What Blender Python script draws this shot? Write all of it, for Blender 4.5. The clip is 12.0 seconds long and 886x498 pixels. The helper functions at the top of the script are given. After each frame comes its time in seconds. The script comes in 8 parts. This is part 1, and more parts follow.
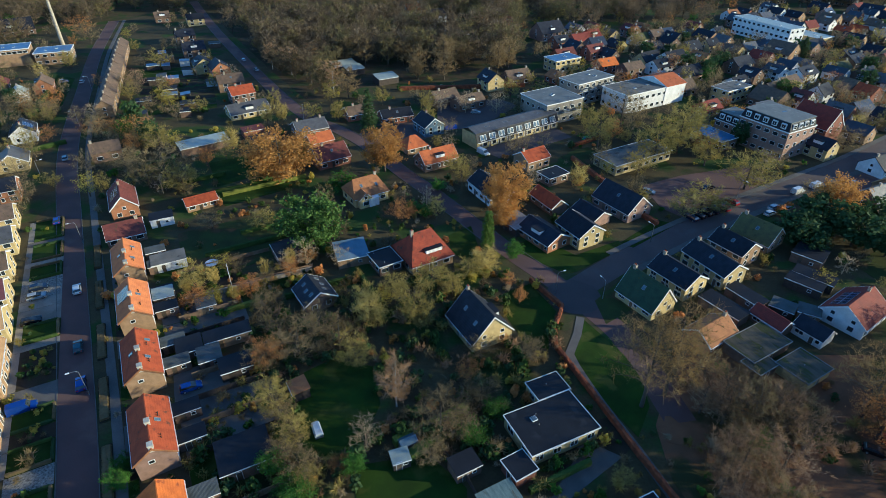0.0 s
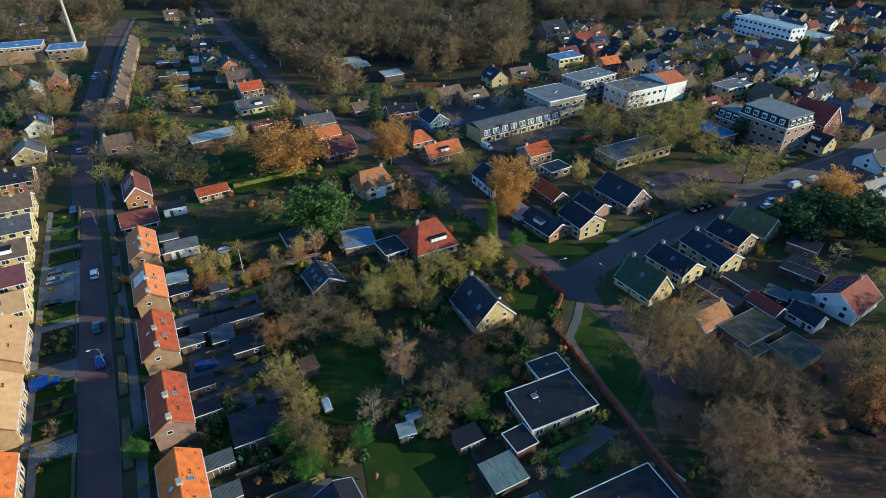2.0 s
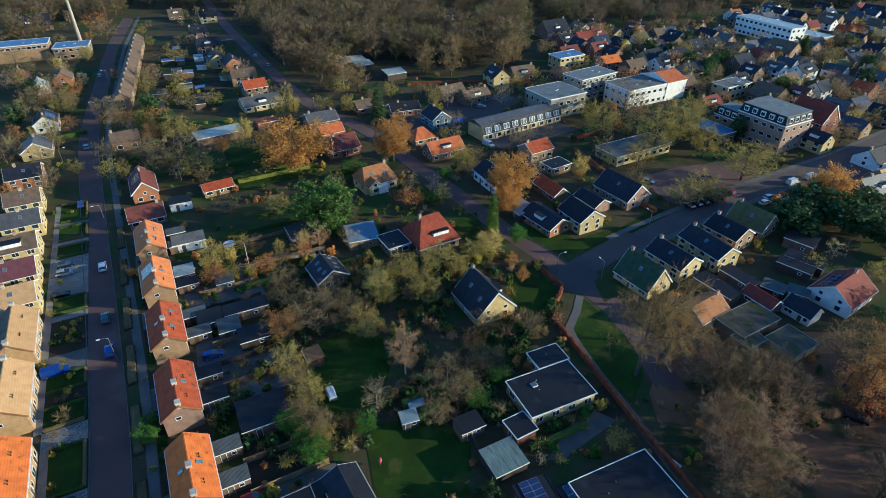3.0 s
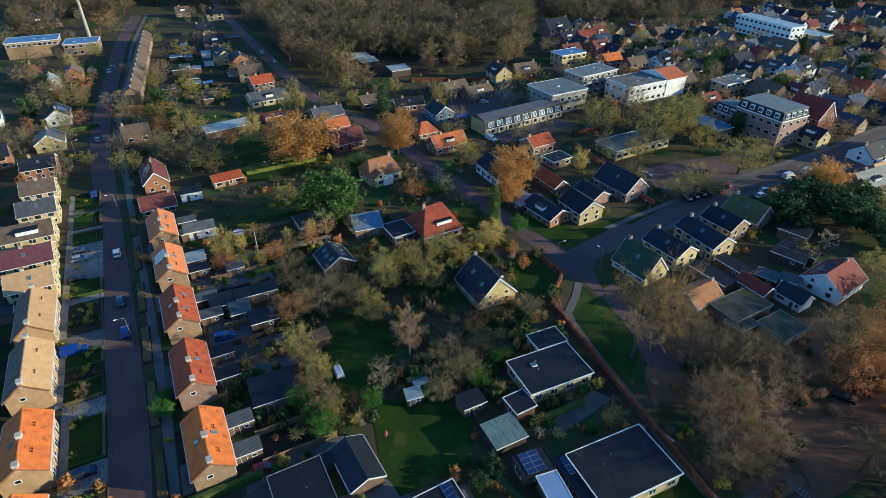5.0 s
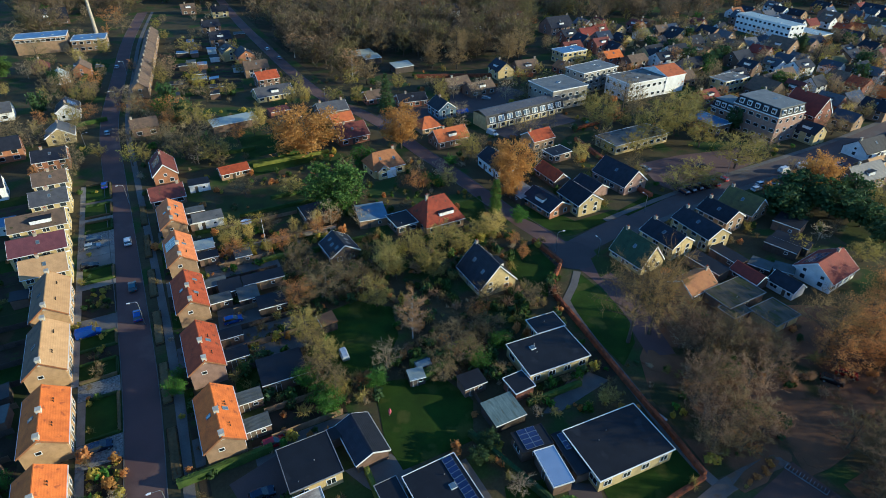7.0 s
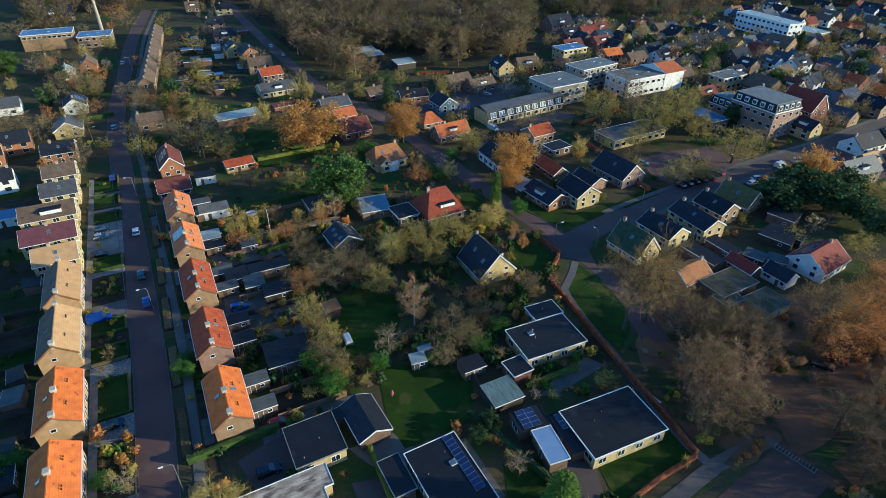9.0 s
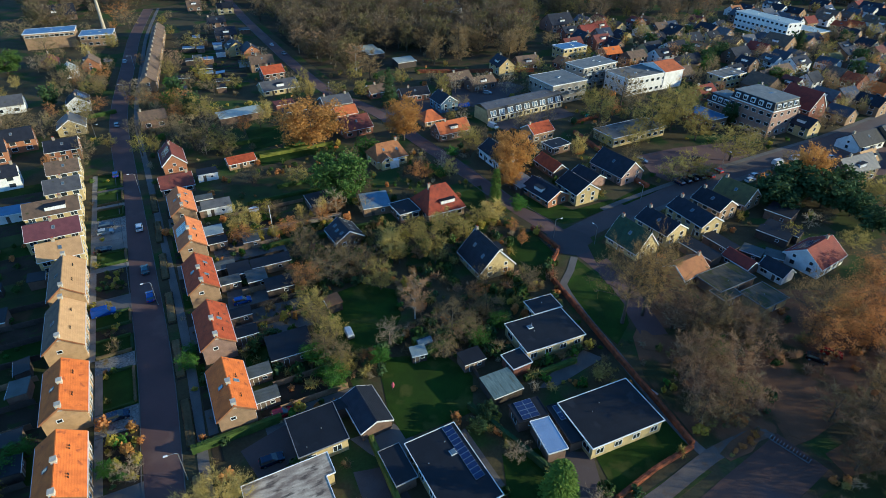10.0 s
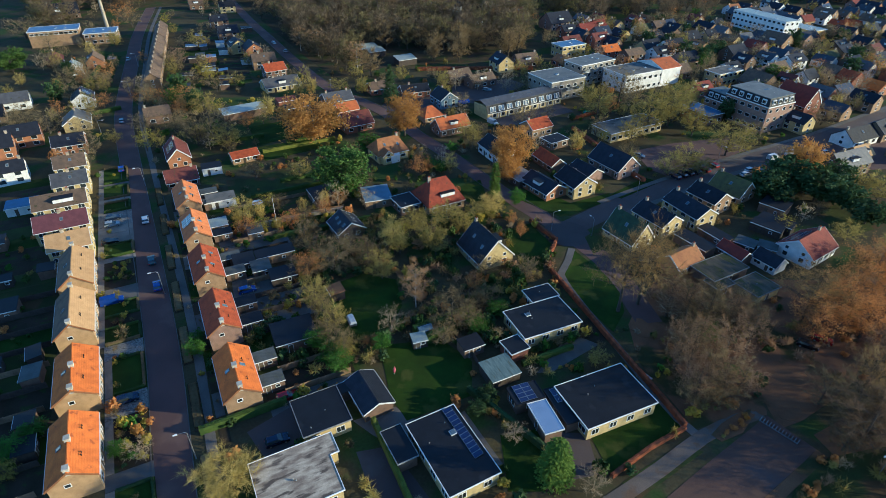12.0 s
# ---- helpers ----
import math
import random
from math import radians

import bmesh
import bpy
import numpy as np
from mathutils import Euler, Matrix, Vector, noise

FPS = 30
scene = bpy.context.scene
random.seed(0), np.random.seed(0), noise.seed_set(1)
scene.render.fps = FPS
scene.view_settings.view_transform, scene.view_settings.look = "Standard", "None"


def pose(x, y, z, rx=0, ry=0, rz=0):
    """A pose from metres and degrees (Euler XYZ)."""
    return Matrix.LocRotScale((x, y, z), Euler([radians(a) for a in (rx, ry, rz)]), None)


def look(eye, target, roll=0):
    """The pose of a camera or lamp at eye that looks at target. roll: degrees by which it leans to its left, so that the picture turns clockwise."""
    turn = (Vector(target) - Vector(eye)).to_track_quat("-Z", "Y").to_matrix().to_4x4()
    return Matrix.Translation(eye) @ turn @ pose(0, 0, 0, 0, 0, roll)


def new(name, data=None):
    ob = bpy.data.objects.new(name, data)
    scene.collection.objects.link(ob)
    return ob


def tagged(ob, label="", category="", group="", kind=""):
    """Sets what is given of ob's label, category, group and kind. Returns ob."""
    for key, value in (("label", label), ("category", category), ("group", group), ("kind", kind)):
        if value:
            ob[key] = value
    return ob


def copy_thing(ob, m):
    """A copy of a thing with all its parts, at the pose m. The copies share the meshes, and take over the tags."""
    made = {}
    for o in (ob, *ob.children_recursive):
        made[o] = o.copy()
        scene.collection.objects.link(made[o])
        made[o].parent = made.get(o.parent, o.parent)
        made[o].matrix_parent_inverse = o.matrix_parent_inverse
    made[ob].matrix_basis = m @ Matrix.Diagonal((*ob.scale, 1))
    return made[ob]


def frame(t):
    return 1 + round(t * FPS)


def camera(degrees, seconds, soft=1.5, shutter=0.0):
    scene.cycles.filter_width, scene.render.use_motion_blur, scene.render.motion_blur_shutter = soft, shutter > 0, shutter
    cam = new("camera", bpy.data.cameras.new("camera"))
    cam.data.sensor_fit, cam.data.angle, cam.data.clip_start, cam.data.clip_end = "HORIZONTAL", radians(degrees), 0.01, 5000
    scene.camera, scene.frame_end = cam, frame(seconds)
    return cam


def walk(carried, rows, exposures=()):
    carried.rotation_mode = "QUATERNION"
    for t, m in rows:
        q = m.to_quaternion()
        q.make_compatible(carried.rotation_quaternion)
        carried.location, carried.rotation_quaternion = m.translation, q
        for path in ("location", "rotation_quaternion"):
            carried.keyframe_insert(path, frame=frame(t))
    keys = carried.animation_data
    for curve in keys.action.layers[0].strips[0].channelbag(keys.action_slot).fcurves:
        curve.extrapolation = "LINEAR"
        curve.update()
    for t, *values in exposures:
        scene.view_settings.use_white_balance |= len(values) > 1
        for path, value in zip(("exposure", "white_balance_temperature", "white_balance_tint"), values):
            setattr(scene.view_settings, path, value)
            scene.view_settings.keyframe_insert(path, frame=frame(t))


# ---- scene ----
cam = camera(76.0, 12.0, soft=0.7)
PATH = [
    (0.0, -0.02, 0.04, 83.99, -0.021, -33.755, 0.030),
    (1.0, -0.16, -2.66, 83.90, 0.196, -33.697, 0.055),
    (2.0, -0.33, -5.48, 83.84, 0.380, -33.657, 0.098),
    (3.0, -0.49, -8.31, 83.81, 0.536, -33.633, 0.153),
    (5.0, -0.73, -13.69, 83.76, 0.785, -33.631, 0.282),
    (6.0, -0.79, -16.15, 83.74, 0.886, -33.647, 0.346),
    (7.0, -0.80, -18.42, 83.70, 0.972, -33.672, 0.405),
    (9.0, -0.71, -22.48, 83.58, 1.105, -33.727, 0.492),
    (10.0, -0.64, -24.36, 83.50, 1.149, -33.747, 0.516),
    (11.0, -0.56, -26.24, 83.42, 1.175, -33.755, 0.522),
    (12.0, -0.51, -28.22, 83.34, 1.178, -33.742, 0.510),
]
walk(cam, [(t, pose(x, y, z, 0, 0, yaw) @ pose(0, 0, 0, 90 + pitch, 0, 0) @ pose(0, 0, 0, 0, 0, roll))
           for t, x, y, z, yaw, pitch, roll in PATH],
     exposures=((0.0, 0.67, 4720, 2), (12.0, 0.67, 4720, 2)))

# ---- sky, sun, exposure ----
SUN_AZ, SUN_EL = -5.0, 13.0          # degrees from +x towards +y, and above the horizon
world = bpy.data.worlds.new("sky")
scene.world = world
world.use_nodes = True
wn = world.node_tree
sky = wn.nodes.new("ShaderNodeTexSky")
sky.sky_type, sky.sun_disc = "NISHITA", False
sky.sun_elevation, sky.sun_rotation = radians(SUN_EL), radians(90.0 - SUN_AZ)
sky.air_density, sky.dust_density, sky.ozone_density = 1.0, 0.2, 3.0
wn.links.new(sky.outputs[0], wn.nodes["Background"].inputs[0])
wn.nodes["Background"].inputs[1].default_value = 0.132
sun = new("sun", bpy.data.lights.new("sun", "SUN"))
sun.data.energy, sun.data.angle, sun.data.color = 5.0, radians(0.6), (1.0, 0.73, 0.36)
sa, se = radians(SUN_AZ), radians(SUN_EL)
sun.matrix_world = look((200 * math.cos(sa) * math.cos(se), 200 * math.sin(sa) * math.cos(se), 200 * math.sin(se)), (0, 0, 0))


# ---- materials ----
MATS = {}


def material(name, col, col2=None, scale=1.5, fine=20.0, rough=0.85, metal=0.0, bump=0.3, spots=None, spot_scale=0.4,
             spot_at=0.62, vary=0.12, bands=0.0, band_axis=1, band_depth=0.5, sheen=0.5, thin=0.0, stretch=None):
    """Two-scale noise colour with grain, optional stains and ribs; local coordinates in metres."""
    m = bpy.data.materials.new(name)
    m.use_nodes = True
    n, l = m.node_tree.nodes, m.node_tree.links
    b = n["Principled BSDF"]
    b.inputs["Roughness"].default_value = rough
    b.inputs["Metallic"].default_value = metal
    b.inputs["Specular IOR Level"].default_value = sheen
    co = n.new("ShaderNodeTexCoord")
    big, small = n.new("ShaderNodeTexNoise"), n.new("ShaderNodeTexNoise")
    big.inputs["Scale"].default_value, small.inputs["Scale"].default_value = scale, fine
    big.inputs["Detail"].default_value, small.inputs["Detail"].default_value = 4.0, 2.0
    l.new(co.outputs["Object"], big.inputs["Vector"])
    l.new(co.outputs["Object"], small.inputs["Vector"])
    where = co.outputs["Object"]
    if stretch:                                      # streaks, longer along one axis
        mp = n.new("ShaderNodeMapping")
        mp.inputs["Scale"].default_value = stretch
        l.new(where, mp.inputs["Vector"])
        where = mp.outputs[0]
        l.new(where, big.inputs["Vector"])
    c2 = col2 or tuple(c * 0.6 for c in col)
    ramp = n.new("ShaderNodeMapRange")
    ramp.inputs[1].default_value, ramp.inputs[2].default_value = 0.35, 0.65
    l.new(big.outputs["Fac"], ramp.inputs[0])
    mix = n.new("ShaderNodeMix")
    mix.data_type = "RGBA"
    mix.inputs[6].default_value, mix.inputs[7].default_value = (*col, 1), (*c2, 1)
    l.new(ramp.outputs[0], mix.inputs[0])
    out = mix.outputs[2]
    if spots:
        sp = n.new("ShaderNodeTexNoise")
        sp.inputs["Scale"].default_value, sp.inputs["Detail"].default_value = spot_scale, 6.0
        l.new(where, sp.inputs["Vector"])
        r2 = n.new("ShaderNodeMapRange")
        r2.inputs[1].default_value, r2.inputs[2].default_value = spot_at, spot_at + 0.08
        l.new(sp.outputs["Fac"], r2.inputs[0])
        mx = n.new("ShaderNodeMix")
        mx.data_type = "RGBA"
        mx.inputs[7].default_value = (*spots, 1)
        l.new(out, mx.inputs[6]), l.new(r2.outputs[0], mx.inputs[0])
        out = mx.outputs[2]
    # grain and thing-to-thing variation
    info = n.new("ShaderNodeObjectInfo")
    r3, r4 = n.new("ShaderNodeMapRange"), n.new("ShaderNodeMapRange")
    r3.inputs[3].default_value, r3.inputs[4].default_value = 1 - vary, 1 + vary
    r4.inputs[3].default_value, r4.inputs[4].default_value = 0.7, 1.3
    l.new(info.outputs["Random"], r3.inputs[0]), l.new(small.outputs["Fac"], r4.inputs[0])
    mul = n.new("ShaderNodeMath")
    mul.operation = "MULTIPLY"
    l.new(r3.outputs[0], mul.inputs[0]), l.new(r4.outputs[0], mul.inputs[1])
    vm = n.new("ShaderNodeVectorMath")
    vm.operation = "SCALE"
    l.new(out, vm.inputs[0]), l.new(mul.outputs[0], vm.inputs[3])
    l.new(vm.outputs[0], b.inputs["Base Color"])
    height = small.outputs["Fac"]
    if bands:
        wv = n.new("ShaderNodeTexWave")
        wv.bands_direction = "XYZ"[band_axis]
        wv.inputs["Scale"].default_value = 0.314 / bands
        wv.inputs["Distortion"].default_value = 0.4
        l.new(co.outputs["Object"], wv.inputs["Vector"])
        add = n.new("ShaderNodeMath")
        add.operation = "MULTIPLY_ADD"
        add.inputs[1].default_value = band_depth
        l.new(wv.outputs["Fac"], add.inputs[0]), l.new(small.outputs["Fac"], add.inputs[2])
        height = add.outputs[0]
    bp = n.new("ShaderNodeBump")
    bp.inputs["Strength"].default_value, bp.inputs["Distance"].default_value = bump, 0.05
    l.new(height, bp.inputs["Height"]), l.new(bp.outputs[0], b.inputs["Normal"])
    if thin:
        b.inputs["Transmission Weight"].default_value = 0.0
        tr = n.new("ShaderNodeBsdfTranslucent")
        l.new(vm.outputs[0], tr.inputs[0])
        ms = n.new("ShaderNodeMixShader")
        ms.inputs[0].default_value = thin
        l.new(b.outputs[0], ms.inputs[1]), l.new(tr.outputs[0], ms.inputs[2])
        l.new(ms.outputs[0], n["Material Output"].inputs[0])
    MATS[name] = m
    return m


def roof_tiles(name, col, col2=None, moss=(0.06, 0.06, 0.025), at=0.63, rough=0.75, sheen=0.2, vary=0.1):
    return material(name, col, col2, scale=0.7, fine=9.0, rough=rough, bump=0.6, bands=0.33, band_axis=1, band_depth=0.45,
                    spots=moss, spot_scale=0.9, spot_at=at, vary=vary, sheen=sheen)


def brickwork(name, col, vary=0.1):
    return material(name, col, tuple(c * 0.75 for c in col), scale=0.8, fine=14.0, rough=0.9, bump=0.25, vary=vary,
                 spots=tuple(c * 0.6 for c in col), spot_scale=0.5, spot_at=0.66)


roof_tiles("tile_orange", (0.61, 0.172, 0.032), (0.46, 0.125, 0.027), moss=(0.30, 0.085, 0.03), at=0.62)
roof_tiles("tile_pale", (0.56, 0.20, 0.065), (0.45, 0.15, 0.055), at=0.70)
roof_tiles("tile_rust", (0.33, 0.15, 0.06), (0.25, 0.11, 0.05), at=0.66)
roof_tiles("tile_red", (0.36, 0.080, 0.028), (0.25, 0.055, 0.022), moss=(0.13, 0.05, 0.03), at=0.62)
roof_tiles("tile_darkred", (0.16, 0.05, 0.04), (0.11, 0.04, 0.035))
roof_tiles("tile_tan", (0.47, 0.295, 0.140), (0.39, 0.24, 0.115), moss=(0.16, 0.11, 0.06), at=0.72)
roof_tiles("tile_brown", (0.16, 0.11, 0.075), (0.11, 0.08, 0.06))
roof_tiles("tile_purple", (0.13, 0.05, 0.06), (0.10, 0.04, 0.05), at=0.75)
roof_tiles("tile_dark", (0.022, 0.025, 0.036), (0.015, 0.017, 0.025), moss=(0.034, 0.034, 0.024), at=0.66, rough=0.6, sheen=0.22, vary=0.3)
roof_tiles("tile_slate", (0.038, 0.044, 0.060), (0.026, 0.031, 0.044), moss=(0.05, 0.05, 0.04), at=0.70, rough=0.38, sheen=0.7, vary=0.25)
roof_tiles("tile_clay", (0.44, 0.130, 0.042), (0.32, 0.095, 0.036), moss=(0.12, 0.075, 0.05), at=0.62)
roof_tiles("tile_villa", (0.30, 0.062, 0.030), (0.20, 0.045, 0.027), moss=(0.09, 0.05, 0.035), at=0.60)
roof_tiles("tile_maroon", (0.20, 0.045, 0.032), (0.15, 0.038, 0.030), at=0.68)
roof_tiles("tile_green", (0.045, 0.07, 0.04), (0.03, 0.05, 0.03))
roof_tiles("tile_olive", (0.13, 0.12, 0.045), (0.09, 0.085, 0.04))
roof_tiles("tile_grey", (0.10, 0.10, 0.105), (0.07, 0.07, 0.078), rough=0.5, sheen=0.45)
brickwork("brick_tan", (0.30, 0.195, 0.11))
brickwork("brick_cream", (0.52, 0.405, 0.185))
brickwork("brick_peach", (0.45, 0.29, 0.145))
brickwork("brick_red", (0.26, 0.10, 0.06))
brickwork("brick_brown", (0.17, 0.108, 0.075))
brickwork("brick_orange", (0.34, 0.15, 0.07))
brickwork("brick_grey", (0.30, 0.27, 0.225))
brickwork("brick_pink", (0.30, 0.19, 0.145))
material("plaster_white", (0.70, 0.70, 0.69), (0.58, 0.58, 0.57), 0.6, 8, 0.85, bump=0.1)
material("paint_white", (0.78, 0.79, 0.80), (0.64, 0.65, 0.66), 1.0, 12, 0.5, bump=0.05)
material("paint_green", (0.05, 0.12, 0.08), None, 1.0, 12, 0.5, bump=0.05)
material("wood_dark", (0.06, 0.045, 0.035), (0.04, 0.03, 0.025), 1.2, 20, 0.8, bands=0.15, band_axis=0, bump=0.4)
material("wood_tan", (0.26, 0.17, 0.10), (0.18, 0.12, 0.07), 1.2, 20, 0.8, bands=0.15, band_axis=0, bump=0.4)
material("wood_blue", (0.10, 0.17, 0.24), (0.08, 0.13, 0.19), 1.2, 20, 0.7, bands=0.15, band_axis=0, bump=0.4)
material("bitumen", (0.012, 0.014, 0.020), (0.008, 0.009, 0.013), 0.35, 6, 0.6, bump=0.1, spots=(0.020, 0.022, 0.028), spot_scale=0.3, spot_at=0.6, sheen=0.3)
material("roof_gravel", (0.17, 0.165, 0.15), (0.10, 0.10, 0.095), 0.3, 14, 0.9, bump=0.4, spots=(0.06, 0.06, 0.06), spot_scale=0.35, spot_at=0.56)
material("roof_felt", (0.15, 0.165, 0.165), (0.11, 0.125, 0.13), 0.3, 6, 0.8, bump=0.15, spots=(0.19, 0.20, 0.20), spot_scale=0.35, spot_at=0.58)
material("roof_weathered", (0.54, 0.455, 0.335), (0.23, 0.175, 0.125), 0.8, 4, 0.6, bump=0.15, spots=(0.105, 0.078, 0.055), spot_scale=0.55, spot_at=0.53, stretch=(1.5, 0.5, 1.0))
material("roof_metal", (0.33, 0.37, 0.34), (0.26, 0.30, 0.275), 0.4, 8, 0.4, bump=0.2, bands=0.2, band_axis=0)
material("roof_white", (0.72, 0.77, 0.84), (0.62, 0.68, 0.76), 0.5, 8, 0.22, 0.75, bump=0.03)
material("roof_mossy", (0.105, 0.095, 0.072), (0.06, 0.058, 0.045), 0.45, 8, 0.9, bump=0.3, spots=(0.060, 0.066, 0.026), spot_scale=0.55, spot_at=0.48, bands=0.9, band_axis=0, stretch=(1.6, 0.45, 1.0), sheen=0.15)
material("roof_zinc", (0.13, 0.19, 0.27), (0.10, 0.15, 0.21), 0.4, 8, 0.45, bump=0.2, bands=0.4, band_axis=0)
material("roof_blue", (0.07, 0.15, 0.30), (0.05, 0.115, 0.23), 0.5, 8, 0.4, bump=0.1, spots=(0.26, 0.32, 0.38), spot_scale=0.35, spot_at=0.62)
material("roof_teal", (0.15, 0.20, 0.185), (0.09, 0.125, 0.115), 0.8, 6, 0.5, bump=0.5, bands=0.5, band_axis=0, spots=(0.08, 0.085, 0.06), spot_scale=0.7, spot_at=0.56, stretch=(2.0, 0.5, 1.0))
material("corrugated", (0.075, 0.085, 0.088), (0.05, 0.058, 0.058), 0.5, 8, 0.8, bump=0.5, bands=0.18, band_axis=0, spots=(0.08, 0.09, 0.06), spot_at=0.55)
material("chimney_stone", (0.42, 0.36, 0.28), None, 2.0, 15, 0.9, bump=0.3)
material("chimney_pale", (0.50, 0.46, 0.38), (0.40, 0.37, 0.31), 2.0, 15, 0.9, bump=0.3)
material("glass_dark", (0.03, 0.04, 0.05), (0.02, 0.025, 0.03), 0.5, 3, 0.06, bump=0.0, sheen=1.0, vary=0.5)
material("glass_sky", (0.10, 0.14, 0.18), (0.08, 0.12, 0.16), 0.5, 3, 0.08, bump=0.0, sheen=1.0)
material("solar_cell", (0.024, 0.034, 0.105), (0.016, 0.024, 0.080), 2.0, 10, 0.12, bump=0.0, sheen=0.9)
material("solar_frame", (0.45, 0.46, 0.48), None, 2.0, 10, 0.35, 0.8, bump=0.0)
material("lead_grey", (0.26, 0.27, 0.28), None, 2.0, 10, 0.6, bump=0.1)
material("door_paint", (0.10, 0.08, 0.06), None, 1.0, 10, 0.5, bump=0.05, vary=0.6)
material("clinker", (0.120, 0.066, 0.058), (0.088, 0.051, 0.047), 0.12, 6, 0.9, bump=0.3, spots=(0.14, 0.085, 0.07), spot_scale=0.09, spot_at=0.56)
material("clinker_dark", (0.105, 0.054, 0.038), (0.076, 0.042, 0.031), 0.12, 6, 0.9, bump=0.3, spots=(0.085, 0.055, 0.05), spot_scale=0.09, spot_at=0.56)
material("asphalt", (0.090, 0.066, 0.060), (0.068, 0.050, 0.048), 0.1, 8, 0.9, bump=0.2, spots=(0.09, 0.08, 0.075), spot_scale=0.08, spot_at=0.57)
material("paving", (0.125, 0.115, 0.105), (0.09, 0.083, 0.077), 0.25, 6, 0.9, bump=0.3, spots=(0.09, 0.085, 0.075), spot_scale=0.3)
material("cobble", (0.30, 0.285, 0.255), (0.085, 0.08, 0.075), 2.6, 9, 0.9, bump=0.6, spots=(0.20, 0.19, 0.17), spot_scale=1.8, spot_at=0.55)
material("paving_light", (0.25, 0.225, 0.19), (0.17, 0.155, 0.13), 0.3, 5, 0.9, bump=0.3, spots=(0.16, 0.15, 0.13), spot_scale=0.4, spot_at=0.56)
material("path_grit", (0.135, 0.105, 0.085), (0.095, 0.078, 0.066), 0.2, 6, 0.92, bump=0.3, spots=(0.12, 0.075, 0.045), spot_scale=0.25, spot_at=0.56)
material("kerb_stone", (0.125, 0.115, 0.105), None, 0.5, 10, 0.85, bump=0.2)
material("lawn", (0.032, 0.060, 0.008), (0.022, 0.040, 0.007), 0.22, 9, 0.95, bump=0.5, spots=(0.060, 0.070, 0.015), spot_scale=0.16, spot_at=0.57, sheen=0.1)
material("grass_rough", (0.055, 0.070, 0.020), (0.040, 0.046, 0.018), 0.15, 7, 0.95, bump=0.6, spots=(0.085, 0.055, 0.028), spot_scale=0.12, spot_at=0.55, sheen=0.1)
material("soil", (0.055, 0.042, 0.030), (0.036, 0.032, 0.02), 0.3, 5, 0.95, bump=0.7, spots=(0.045, 0.06, 0.02), spot_scale=0.35, spot_at=0.55, sheen=0.1)
material("leaf_litter", (0.215, 0.112, 0.060), (0.140, 0.080, 0.045), 0.16, 6, 0.95, bump=0.7, spots=(0.05, 0.055, 0.022), spot_scale=0.08, spot_at=0.55, sheen=0.1)
material("wood_floor", (0.075, 0.056, 0.034), (0.048, 0.044, 0.024), 0.16, 4, 0.95, bump=0.7, spots=(0.042, 0.052, 0.022), spot_scale=0.08, spot_at=0.52, sheen=0.1)
material("ground_mix", (0.080, 0.068, 0.034), (0.060, 0.050, 0.028), 0.18, 2.0, 0.95, bump=0.5, spots=(0.040, 0.065, 0.018), spot_scale=0.07, spot_at=0.52, sheen=0.1)
material("hedge_beech", (0.27, 0.085, 0.036), (0.13, 0.052, 0.028), 1.1, 9, 0.9, bump=0.8, sheen=0.2)
material("hedge_green", (0.065, 0.10, 0.02), (0.04, 0.07, 0.015), 0.6, 7, 0.9, bump=0.8, sheen=0.2)
material("hedge_lime", (0.16, 0.17, 0.03), (0.10, 0.12, 0.02), 0.6, 7, 0.9, bump=0.8, sheen=0.2)
material("bark", (0.085, 0.07, 0.052), (0.06, 0.05, 0.04), 1.5, 9, 0.95, bump=0.6)
material("bark_birch", (0.42, 0.40, 0.36), (0.26, 0.24, 0.21), 1.5, 6, 0.9, bump=0.4)
material("twig_brown", (0.250, 0.190, 0.098), (0.175, 0.140, 0.075), 0.3, 2, 0.95, bump=0.0, sheen=0.1, vary=0.25, thin=0.4)
material("twig_olive", (0.42, 0.345, 0.105), (0.29, 0.24, 0.072), 0.3, 2, 0.95, bump=0.0, sheen=0.1, vary=0.25, thin=0.4)
material("twig_oak", (0.31, 0.215, 0.09), (0.22, 0.15, 0.065), 0.3, 2, 0.95, bump=0.0, sheen=0.1, vary=0.15, thin=0.4)
material("twig_straw", (0.60, 0.48, 0.15), (0.45, 0.35, 0.11), 0.3, 2, 0.95, bump=0.0, sheen=0.1, vary=0.12, thin=0.4)
material("twig_wood", (0.175, 0.130, 0.080), (0.125, 0.098, 0.062), 0.3, 2, 0.95, bump=0.0, sheen=0.1, vary=0.2, thin=0.3)
material("twig_wold", (0.215, 0.180, 0.080), (0.150, 0.130, 0.062), 0.3, 2, 0.95, bump=0.0, sheen=0.1, vary=0.2, thin=0.3)
material("twig_edge", (0.30, 0.215, 0.105), (0.21, 0.155, 0.078), 0.3, 2, 0.95, bump=0.0, sheen=0.1, vary=0.2, thin=0.35)
material("twig_pink", (0.52, 0.33, 0.17), (0.38, 0.24, 0.125), 0.3, 2, 0.95, bump=0.0, sheen=0.1, vary=0.15, thin=0.4)
material("twig_grey", (0.50, 0.40, 0.26), (0.37, 0.30, 0.195), 0.3, 2, 0.95, bump=0.0, sheen=0.1, vary=0.15, thin=0.4)
material("leaf_gold", (0.52, 0.285, 0.075), (0.38, 0.20, 0.055), 0.4, 2, 0.8, bump=0.0, sheen=0.2, vary=0.12, thin=0.45)
material("leaf_rust", (0.56, 0.28, 0.09), (0.42, 0.19, 0.06), 0.4, 2, 0.8, bump=0.0, sheen=0.2, vary=0.15, thin=0.45)
